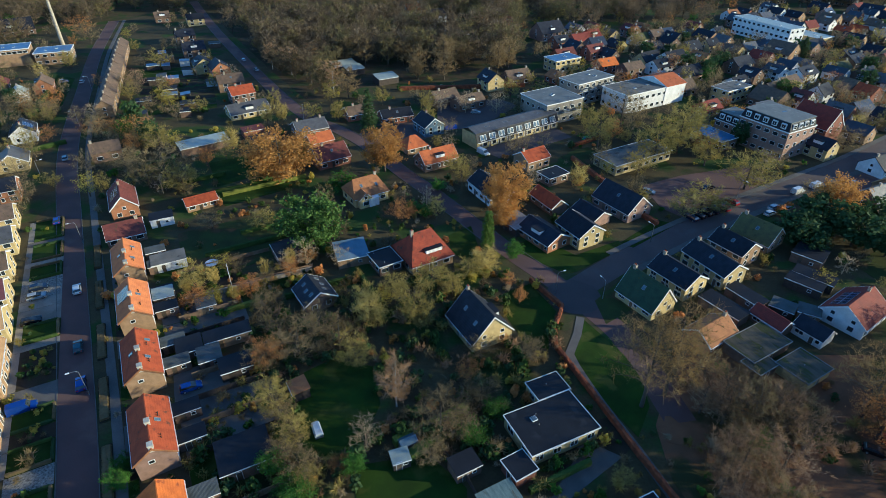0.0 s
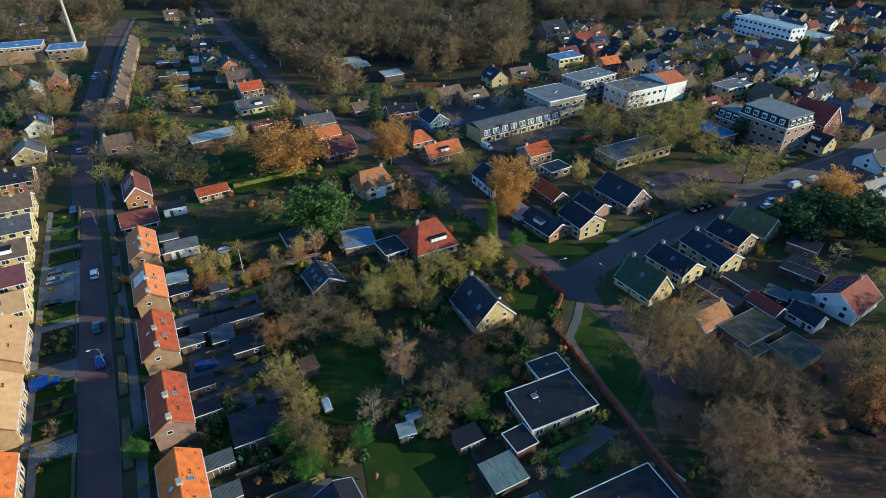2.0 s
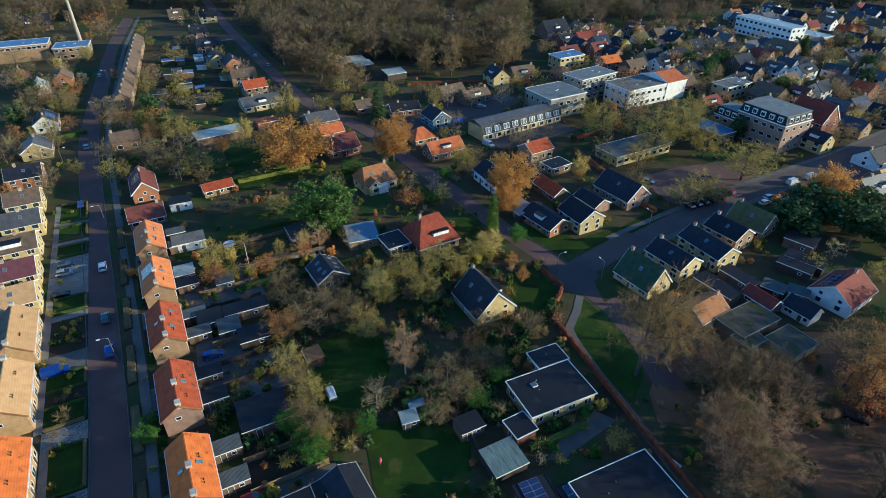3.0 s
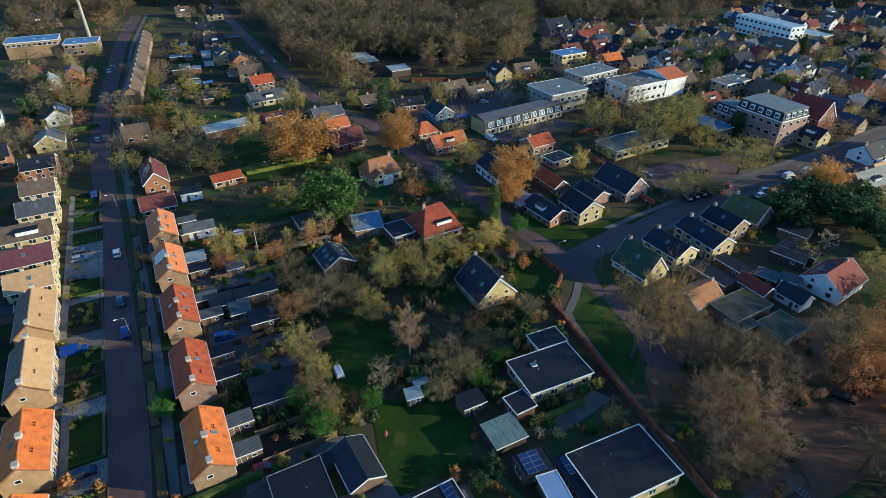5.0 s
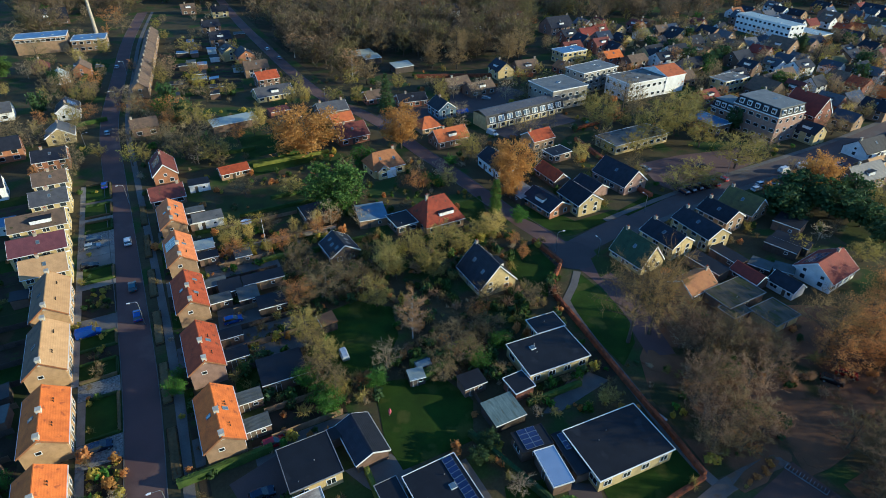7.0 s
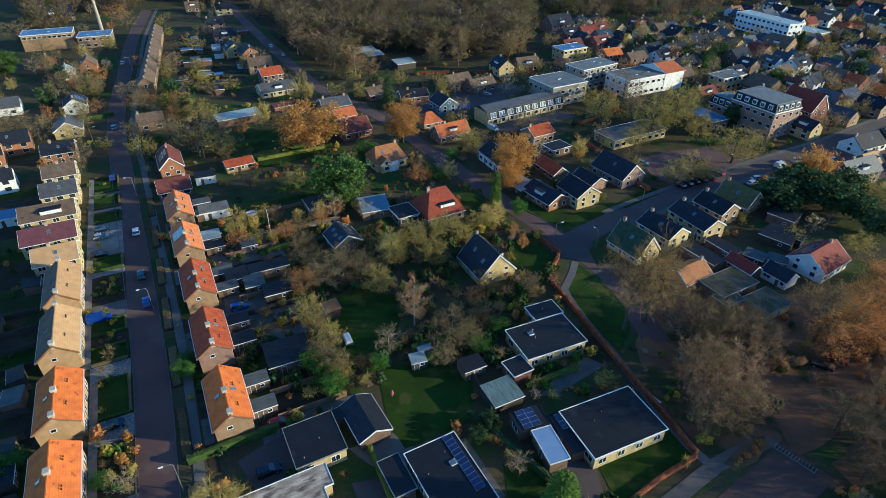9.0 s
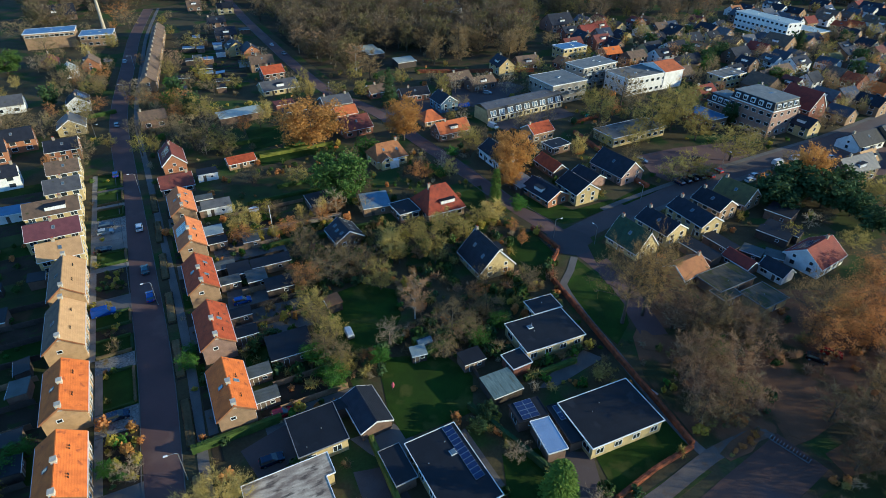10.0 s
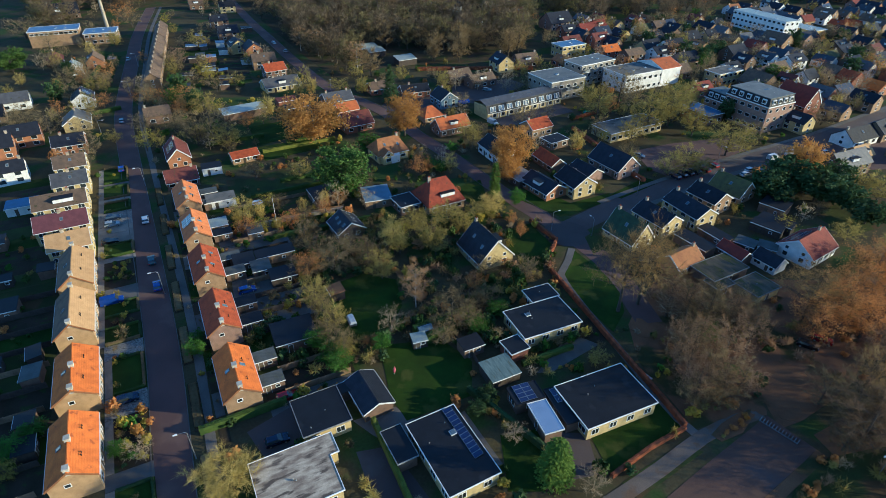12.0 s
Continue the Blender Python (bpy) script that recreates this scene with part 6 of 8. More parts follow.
town_house(189.7, 232.0, -60, 9.0, 8.0, "tile_orange", "brick_orange")
town_house(172.8, 211.0, -60, 11.0, 9.0, "tile_dark", "brick_tan")
town_house(174.9, 204.1, 30, 11.0, 9.0, "tile_dark", "brick_tan")
town_house(153.4, 195.1, -60, 10.0, 9.0, "tile_brown", "brick_pink")
town_house(147.8, 173.9, 30, 16.0, 9.0, "tile_dark", "plaster_white")
town_house(160.2, 180.1, 30, 12.0, 9.0, "tile_dark", "brick_tan")
town_house(129.3, 148.2, 30, 16.0, 9.0, "tile_grey", "brick_brown")
town_house(139.6, 158.0, 30, 9.0, 7.0, "tile_tan", "brick_tan")
town_house(137.8, 145.5, 30, 14.0, 11.0, "tile_grey", "plaster_white")
town_house(117.4, 295.8, 30, 14.0, 10.0, "tile_dark", "plaster_white")
town_house(117.5, 272.8, 30, 13.0, 10.0, "tile_dark", "brick_pink")
town_house(106.0, 298.9, 30, 14.0, 10.0, "tile_dark", "brick_cream")
town_house(96.6, 325.2, -60, 11.0, 9.0, "tile_dark", "brick_cream")
town_house(113.5, 341.1, 30, 12.0, 8.0, "tile_olive", "plaster_white")
town_house(80.7, 285.4, 30, 11.0, 8.0, "tile_orange", "brick_red")
town_house(69.6, 287.2, -60, 11.0, 8.0, "tile_dark", "brick_brown")
town_house(80.3, 310.4, 30, 12.0, 8.0, "tile_darkred", "brick_red")
town_house(62.4, 353.9, 30, 18.0, 14.0, "tile_dark", "brick_pink")
town_house(63.5, 305.5, 30, 13.0, 8.0, "tile_darkred", "brick_red")
town_house(34.6, 268.4, 30, 13.0, 9.0, "tile_brown", "brick_brown")
town_house(22.0, 260.3, -60, 11.0, 9.0, "tile_dark", "brick_cream")
town_house(8.8, 362.5, 30, 14.0, 9.0, "tile_dark", "plaster_white")
town_house(23.3, 383.4, 30, 11.0, 8.0, "tile_orange", "brick_red")
town_house(39.2, 377.0, 30, 12.0, 9.0, "tile_darkred", "brick_red")
town_house(0.1, 239.9, 30, 13.0, 8.0, "tile_brown", "brick_brown")
town_house(10.6, 235.0, 30, 14.0, 8.0, "tile_brown", "brick_brown")
town_house(105.2, 251.8, 30, 16.0, 10.0, "tile_brown", "brick_brown")
town_house(101.0, 157.8, -60, 9.0, 6.0, "tile_dark", "brick_orange")
town_house(87.5, 306.8, -60, 11.0, 8.0, "tile_dark", "brick_brown")
town_house(91.7, 279.1, 30, 12.0, 8.0, "tile_brown", "brick_brown")
town_house(123.8, 344.8, 30, 10.0, 8.0, "tile_brown", "brick_brown")
town_house(147.1, 285.6, 30, 14.0, 9.0, "tile_dark", "brick_brown")
town_house(206.8, 327.4, 30, 14.0, 9.0, "tile_dark", "brick_cream")
town_house(253.4, 344.8, 30, 13.0, 9.0, "tile_dark", "brick_brown")
town_house(201.6, 272.0, 30, 12.0, 9.0, "tile_dark", "brick_brown")
town_house(291.2, 389.4, -60, 14.0, 10.0, "tile_dark", "brick_tan")
town_house(256.9, 323.3, -60, 13.0, 10.0, "tile_dark", "brick_tan")
town_house(212.1, 252.6, 30, 12.0, 9.0, "tile_red", "brick_red")
town_house(183.0, 203.1, 30, 12.0, 9.0, "tile_dark", "brick_tan")
town_house(160.1, 161.3, 30, 14.0, 10.0, "tile_dark", "brick_tan")
town_house(284.8, 464.7, -60, 14.0, 10.0, "tile_dark", "brick_tan")
town_house(300.6, 453.5, -60, 14.0, 10.0, "tile_dark", "brick_tan")
town_house(343.7, 481.8, -60, 14.0, 10.0, "tile_brown", "brick_tan")
town_house(252.8, 462.4, 30, 14.0, 9.0, "tile_dark", "brick_tan")
town_house(-21.3, 419.6, 30, 12.0, 9.0, "tile_red", "plaster_white")
town_house(-4.5, 399.4, 30, 12.0, 9.0, "tile_dark", "plaster_white")
town_house(-155.9, 158.8, 30, 14.0, 9.0, "tile_dark", "brick_orange")
town_house(-182.9, 196.2, 30, 12.0, 9.0, "tile_grey", "plaster_white")
town_house(-203.8, 258.7, -60, 9.0, 8.0, "tile_darkred", "brick_brown")
town_house(-181.3, 255.7, -60, 10.0, 8.0, "tile_brown", "brick_orange")
town_house(-184.7, 243.4, -60, 8.0, 7.0, "roof_metal", "plaster_white")
town_house(-119.8, 286.2, -60, 10.0, 9.0, "tile_dark", "brick_cream")
town_house(-109.4, 279.6, -60, 11.0, 9.0, "tile_dark", "brick_orange")
town_house(-134.4, 314.4, 30, 12.0, 9.0, "tile_dark", "brick_brown")
town_house(-137.6, 353.3, 30, 12.0, 9.0, "tile_dark", "brick_brown")
town_house(-150.6, 344.1, 30, 11.0, 8.0, "tile_dark", "brick_brown")
town_house(-97.1, 258.1, 30, 12.0, 8.0, "tile_brown", "brick_tan")
town_house(-160.9, 389.0, 30, 11.0, 8.0, "tile_dark", "brick_cream")
town_house(-185.9, 397.6, 30, 10.0, 8.0, "tile_brown", "brick_brown")
town_house(-264.0, 363.0, 30, 26.0, 14.0, "tile_dark", "brick_brown")
town_house(-158.2, 147.6, 30, 14.0, 9.0, "tile_dark", "brick_orange")
town_house(-182.8, 179.5, 30, 13.0, 9.0, "tile_dark", "brick_tan")
town_house(-140.8, 130.6, 30, 10.0, 7.0, "tile_dark", "plaster_white")
town_house(-117.6, 183.8, 30, 10.0, 8.0, "tile_brown", "brick_brown")

# ---- trees that stand singly ----
tree("oak", 37.4, 72.4, 21.5, 7.4)
tree("oak", 42.6, 75.2, 22.5, 7.6)
tree("pollard", 48.6, 71.0, 6.0, 3.6)
tree("pollard", 55.0, 64.0, 6.5, 3.8)
tree("pollard", 53.0, 66.0, 5.0, 3.0)
tree("bare", 55.0, 76.5, 7.0, 4.0)
tree("bare", 52.0, 80.0, 7.0, 3.6)
tree("bare", 17.6, 83.6, 8.0, 2.8)
tree("gold", -51.5, 164.4, 18.0, 11.5)
tree("broad", -34.5, 126.7, 17.0, 8.2)
tree("gold", -19.4, 172.5, 17.0, 6.3)
tree("gold", 18.0, 144.9, 16.0, 6.8)
tree("column", 11.9, 126.8, 11.0, 1.7)
tree("willow", 10.5, 115.8, 6.5, 3.8)
tree("olive", -6.3, 96.1, 12.0, 4.8)
tree("willow", -15.8, 95.4, 8.5, 3.6)
tree("yellow", -14.1, 100.7, 7.0, 2.5)
tree("pink", -8.7, 72.4, 13.0, 3.2)
tree("rust", -35.2, 82.7, 8.0, 3.3)
tree("olive", -30.9, 70.2, 10.0, 3.6)
tree("grey", -13.4, 63.6, 7.0, 3.2)
tree("bare", -29.6, 85.3, 9.0, 5.5)
tree("bare", -21.7, 88.1, 8.0, 4.5)
tree("bare", -35.9, 82.2, 7.0, 4.0)
tree("bare", -0.4, 66.3, 9.5, 5.0)
tree("bare", 3.4, 72.6, 7.0, 4.0)
tree("olive", -2.5, 109.3, 7.0, 4.5)
tree("green", 18.3, 121.1, 5.5, 2.3)
tree("rust", 90.5, 76.5, 12.0, 6.0)
tree("rust", 97.5, 81.0, 13.0, 6.4)
tree("copse", 104.5, 84.0, 13.0, 6.0)
tree("olive", 110.0, 92.0, 10.0, 4.6)
tree("rust", 102.6, 86.3, 12.0, 7.0)
tree("oak", 77.5, 70.1, 15.0, 7.0)
tree("rust", 84.4, 68.0, 12.0, 6.0)
tree("yew", 104.0, 133.6, 12.0, 6.5)
tree("yew", 94.9, 128.5, 10.0, 5.0)
tree("yew", 109.5, 127.2, 11.0, 6.0)
tree("yew", 115.5, 122.2, 9.0, 5.0)
tree("gold", 109.5, 138.7, 16.0, 5.5)
tree("yew", 118.9, 135.2, 10.0, 5.0)
tree("olive", 127.2, 133.6, 8.0, 5.0)
tree("olive", 95.2, 159.8, 13.0, 8.5)
tree("olive", 76.2, 146.2, 9.0, 6.0)
tree("olive", 69.9, 143.5, 7.5, 5.0)
tree("olive", 83.0, 186.6, 18.0, 9.0)
tree("olive", 72.6, 179.6, 16.0, 8.0)
tree("olive", 91.8, 199.8, 16.0, 7.0)
tree("olive", 56.0, 191.0, 14.0, 6.5)
tree("bare", 70.0, 213.3, 16.0, 8.5)
tree("bare", -89.8, 166.3, 14.0, 9.5)
tree("bare", -92.9, 160.5, 11.0, 6.0)
tree("rust", -114.1, 199.5, 10.0, 6.0)
tree("yew", -105.6, 192.9, 11.0, 3.6)
tree("olive", -100.5, 188.0, 11.0, 5.0)
tree("olive", -81.2, 158.3, 9.0, 6.0)
tree("bare", -105.9, 173.3, 8.0, 5.0)
tree("rust", -110.0, 188.5, 8.0, 4.0)
tree("spruce", -28.6, 210.1, 16.0, 4.2)
tree("grey", -0.8, 227.5, 10.0, 4.0)
tree("grey", 9.4, 228.0, 10.0, 4.0)
tree("grey", 22.1, 227.0, 10.0, 4.2)
tree("olive", 29.9, 246.7, 9.0, 5.0)
tree("olive", 3.6, 172.5, 7.0, 4.0)
tree("willow", -35.7, 25.2, 7.5, 4.9)
tree("cypress", 16.9, 28.9, 9.5, 2.9)
tree("grey", 22.8, 26.7, 5.5, 2.6)
tree("grey", -52.8, 31.2, 4.0, 2.6)
tree("green", -56.8, 31.3, 3.2, 1.6)
tree("rust", -11.4, 140.2, 7.5, 4.0)
tree("green", -5.4, 142.7, 4.0, 2.2)
tree("green", -8.9, 145.6, 4.0, 2.0)
tree("green", -31.3, 157.8, 7.0, 4.0)
tree("rust", -37.4, 113.0, 6.0, 2.2)
tree("grey", -39.0, 114.4, 7.0, 2.0)
tree("grey", -26.0, 118.5, 6.5, 3.0)
tree("rust", 15.7, 108.6, 5.5, 1.6)
tree("rust", 17.8, 102.7, 5.5, 1.6)
tree("rust", 12.7, 89.7, 2.6, 1.6)
tree("bare", 7.7, 85.2, 6.0, 3.2)
tree("rust", -45.5, 106.3, 5.5, 3.0)
tree("rust", -56.6, 101.3, 6.0, 3.0)
tree("yellow", -53.5, 103.8, 4.5, 2.6)
tree("yellow", -54.5, 115.6, 6.0, 2.5)
tree("bare", -42.3, 109.5, 5.0, 2.5)
tree("bare", -23.4, 57.4, 7.0, 3.4)
tree("olive", -25.7, 63.8, 8.0, 3.0)
tree("green", -14.9, 58.5, 4.0, 2.0)
tree("green", -22.5, 52.0, 5.0, 2.4)
tree("green", -52.7, 55.6, 4.0, 2.0)
tree("green", -53.1, 58.1, 4.5, 1.6)
tree("bare", -217.1, 277.1, 12.0, 6.0)
tree("bare", -250.6, 307.5, 13.0, 9.0)
tree("broad", -216.6, 244.7, 12.0, 8.0)
tree("bare", -174.0, 227.3, 10.0, 6.0)
tree("bare", -166.0, 176.9, 9.0, 6.0)
tree("bare", -152.2, 168.7, 10.0, 7.0)
tree("bare", -165.6, 168.1, 9.0, 6.0)
tree("rust", -146.4, 196.9, 7.0, 4.0)
tree("rust", -217.9, 356.9, 13.0, 8.0)
tree("bare", -204.4, 340.7, 13.0, 7.0)
tree("yellow", -108.7, 154.6, 9.0, 3.5)
tree("bare", -117.1, 170.3, 9.0, 4.0)
tree("olive", -123.7, 161.3, 5.0, 3.0)
tree("rust", -136.6, 203.9, 5.0, 2.0)
tree("bare", -141.5, 212.5, 9.0, 4.0)
tree("yellow", -121.4, 242.4, 7.0, 4.0)
tree("yellow", -115.5, 233.6, 8.0, 4.0)
tree("olive", -143.0, 291.6, 10.0, 6.0)
tree("olive", -102.2, 229.0, 6.0, 5.0)
tree("olive", -52.4, 220.0, 7.0, 5.0)
tree("olive", 55.5, 210.6, 10.0, 5.0)
tree("bare", 144.3, 301.5, 9.0, 6.0)
tree("broad", 150.4, 243.7, 9.0, 6.0)
tree("bare", 193.0, 294.0, 11.0, 6.0)
tree("bare", 145.0, 191.1, 9.0, 6.0)
tree("bare", 156.3, 278.7, 9.0, 5.0)
tree("bare", 169.3, 227.7, 9.0, 5.0)
tree("rust", 102.1, 244.6, 8.0, 4.0)
tree("spruce", 189.8, 306.2, 12.0, 4.0)
tree("bare", 83.3, 342.3, 12.0, 6.0)
tree("green", -74.3, 31.0, 4.0, 2.6)
tree("yellow", -72.4, 26.2, 4.0, 2.0)
tree("green", -72.7, 34.5, 4.0, 2.0)
tree("rust", 42.6, 160.8, 4.0, 2.0)
tree("yew", 6.2, 45.2, 3.6, 1.9)
tree("yew", 4.6, 42.2, 3.0, 1.7)
tree("grey", 10.9, 36.5, 4.0, 2.2)
tree("olive", 29.7, 56.4, 3.0, 2.0)
tree("olive", 6.3, 113.0, 6.0, 3.2)
tree("olive", 2.3, 106.5, 6.0, 3.0)
tree("bare", -26.7, 92.5, 7.5, 4.0)
tree("olive", -17.6, 82.9, 7.5, 4.0)
tree("bare", -35.3, 92.2, 7.0, 3.6)
tree("bare", 3.3, 66.0, 6.0, 3.4)
tree("bare", 7.3, 74.0, 6.0, 3.4)
tree("rust", 4.9, 80.0, 4.5, 2.4)
tree("green", 5.2, 64.4, 4.0, 2.4)
tree("green", 9.7, 70.3, 4.0, 2.2)
tree("bare", -2.1, 60.4, 6.0, 3.0)
tree("bare", -26.2, 60.2, 8.0, 3.4)
tree("bare", -28.8, 67.5, 8.0, 3.2)
tree("green", -24.6, 54.3, 5.0, 2.6)
tree("green", -28.3, 58.3, 5.0, 2.4)
tree("olive", -21.9, 55.2, 5.5, 2.6)
tree("rust", -17.3, 58.9, 3.0, 1.8)
tree("rust", -34.5, 119.0, 5.0, 2.2)
tree("green", -1.5, 158.8, 4.0, 2.4)
tree("gold", 16.7, 137.1, 9.0, 4.5)
tree("olive", 80.2, 143.9, 7.0, 4.4)
tree("olive", 89.1, 176.9, 12.0, 6.0)
tree("olive", 64.4, 170.0, 9.0, 5.0)
tree("olive", 129.0, 128.0, 8.0, 5.0)
tree("yew", 117.2, 113.9, 8.0, 5.0)
tree("yew", 96.8, 124.1, 7.0, 4.0)
tree("yellow", 91.8, 109.3, 5.0, 3.0)
tree("bare", 105.5, 117.7, 5.0, 2.6)
tree("olive", 106.0, 104.5, 6.0, 4.0)
tree("rust", 76.8, 65.0, 12.0, 5.5)
tree("rust", 87.6, 65.4, 12.0, 6.0)
tree("copse", 70.5, 36.5, 12.0, 6.4)
tree("copse", 76.5, 42.5, 12.0, 6.0)
tree("bare", 73.5, 44.0, 9.0, 5.0)
tree("bare", 67.8, 36.0, 7.5, 4.0)
tree("bare", 74.4, 39.3, 9.0, 5.0)
tree("bare", 69.0, 46.3, 8.0, 4.0)
tree("bare", 45.2, 45.5, 8.0, 4.0)
tree("bare", 50.0, 45.2, 7.0, 4.0)
tree("bare", -51.5, 114.1, 6.0, 3.0)
tree("bare", -64.7, 135.9, 6.0, 3.5)
tree("olive", -50.3, 136.4, 6.0, 4.0)

# ---- hedges and walls ----
hedge(HEDGE, 0.75, 1.2)
hedge(HEDGE_LOW, 0.7, 0.9)
for a, b, h, w, mat, word in (((-44.5, 36.0), (-31.0, 43.5), 1.6, 1.0, "hedge_green", "clipped green privet hedge"), ((-14.2, 39.5), (-6.0, 23.0), 1.6, 0.9, "hedge_lime", "tall clipped yellow-green hedge"),
                              ((3.0, 47.5), (17.0, 33.5), 1.5, 0.9, "needle_dark", "dark clipped garden hedge"), ((-6.0, 60.5), (3.0, 68.0), 1.8, 1.6, "hedge_green", "broad green garden hedge"),
                              ((14.0, 54.5), (25.0, 60.0), 1.2, 0.9, "hedge_green", "low clipped green garden hedge"), ((52.0, 163.0), (45.0, 182.0), 1.5, 1.2, "hedge_beech", "clipped beech hedge with copper-brown leaves"),
                              ((56.0, 146.0), (61.0, 138.0), 1.3, 1.2, "hedge_beech", "clipped beech hedge with copper-brown leaves"), ((-150.0, 186.0), (-139.0, 196.0), 1.5, 1.2, "hedge_green", "clipped green front garden hedge"),
                              ((-168.0, 222.0), (-180.0, 258.0), 1.6, 1.6, "hedge_green", "long green hedge beside the street"), ((-62.0, 164.0), (-50.0, 172.0), 1.3, 1.0, "hedge_green", "low clipped green hedge"),
                              ((-20.0, 257.0), (38.0, 262.0), 1.6, 1.6, "hedge_beech", "long beech hedge at the wood's edge"), ((46.0, 192.0), (58.0, 200.0), 1.2, 1.0, "hedge_beech", "clipped beech hedge with copper-brown leaves")):
    hedge([a, b], w, h, mat, word)
hedge([(-49.0, 99.8), (-42.5, 103.4)], 1.0, 1.1, "hedge_lime", "yellow-green clipped garden hedge")
hedge([(-37.0, 104.5), (-20.0, 113.5)], 0.8, 1.4, "hedge_green", "clipped green garden hedge")
hedge([(-20.5, 113.0), (-13.0, 100.0)], 1.0, 1.6, "hedge_green", "tall clipped green garden hedge")
hedge([(-8.5, 63.5), (4.5, 71.5)], 1.6, 1.8, "hedge_lime", "broad yellow-green garden hedge")
hedge([(2.0, 112.5), (11.5, 114.5)], 1.6, 1.6, "hedge_lime", "loose yellow-green hedge beside a villa")
hedge([(-56.0, 133.0), (-33.0, 145.0)], 0.8, 1.2, "hedge_green", "clipped green garden hedge")
hedge([(-62.0, 122.0), (-42.0, 132.5)], 0.8, 1.2, "hedge_green", "clipped green garden hedge")
hedge([(-68.0, 155.0), (-45.0, 168.0)], 0.9, 1.2, "hedge_lime", "low yellow-green garden hedge")
hedge([(-90.0, 160.0), (-72.0, 170.0)], 0.9, 1.3, "hedge_green", "clipped green garden hedge")
for a, b in (((-60.0, 103.5), (-33.0, 116.0)), ((-66.0, 113.0), (-46.0, 123.5))):
    fence((a[0], a[1] + 1.2), (b[0], b[1] + 1.2), 1.2, "wood_tan", "low tan wooden garden fence")
for a, b in (((-60.0, 103.5), (-33.0, 116.0)),):
    solid("garden_wall", Geo().box(0, (Vector(b) - Vector(a)).length, -0.15, 0.15, 0, 1.1).box(-0.05, (Vector(b) - Vector(a)).length + 0.05, -0.2, 0.2, 1.102, 1.2), "chimney_stone",
          "low pale stone garden wall", "wall", pose(a[0], a[1], 0, 0, 0, math.degrees(math.atan2(b[1] - a[1], b[0] - a[0]))))

fence((-1.5, 64.1), (4.3, 56.1), 1.6)
fence((4.3, 56.1), (6.3, 51.6), 1.6)

# ---- front and back gardens of the terraces ----
rg = random.Random(5)
PLOTS = ((-36.0, -27.5, "lawn"), (-27.4, -24.1, "paving"), (-24.0, -11.7, "soil"), (-11.6, -5.9, "cobble"), (-5.8, 5.0, "lawn"), (5.1, 9.7, "cobble"), (9.8, 15.6, "lawn"), (15.7, 19.4, "soil"),
         (19.5, 24.9, "lawn"), (25.0, 31.1, "paving"), (31.2, 43.2, "soil"), (43.3, 45.5, "paving_light"), (45.6, 52.2, "lawn"), (52.3, 58.4, "paving_light"), (58.5, 62.4, "paving_light"),
         (62.5, 71.0, "cobble"), (71.1, 77.5, "lawn"), (77.6, 80.0, "paving_light"), (80.1, 88.5, "lawn"), (88.6, 91.0, "paving"), (91.1, 103.0, "lawn"))
for s0, s1, front in PLOTS:
    deep_o = -10.8 if s0 < 8 else -12.1
    inner = deep_o if front in ("paving", "cobble", "paving_light") else deep_o + 1.4
    sheet("front_garden", [st(s0, -3.45), st(s1, -3.45), st(s1, inner), st(s0, inner)], 0.045, front, "front plot of %s beside the street" % {"lawn": "mown grass", "soil": "dark planted earth", "cobble": "pale cobbles"}.get(front, "grey paving slabs"), "garden")
    if inner != deep_o:
        sheet("garden_path", [st(s0, inner), st(s1, inner), st(s1, deep_o), st(s0, deep_o)], 0.04, "paving_light", "tiled path along the house fronts", "path")
    if front == "lawn":                               # low clipped edges round the grass
        for a, b in ((st(s0 + 0.3, -3.9), st(s0 + 0.3, inner + 0.2)), (st(s1 - 0.3, -3.9), st(s1 - 0.3, inner + 0.2)), (st(s0 + 0.5, -3.8), st(s1 - 0.5, -3.8))):
            hedge([a, b], 0.45, rg.uniform(0.4, 0.7), rg.choice(("hedge_green", "twig_brown", "needle_dark")), "low clipped edging hedge round a front lawn")
    for _ in range(int((s1 - s0) * {"soil": 1.9, "lawn": 0.22}.get(front, 0.0))):
        x, y = st(rg.uniform(s0 + 0.6, s1 - 0.6), rg.uniform(inner + 0.5, -4.2))
        bush(x, y, rg.uniform(0.45, 1.0), rg.choice(("leaf_green", "twig_brown", "leaf_yellow", "needle_dark", "twig_olive", "hedge_green")))
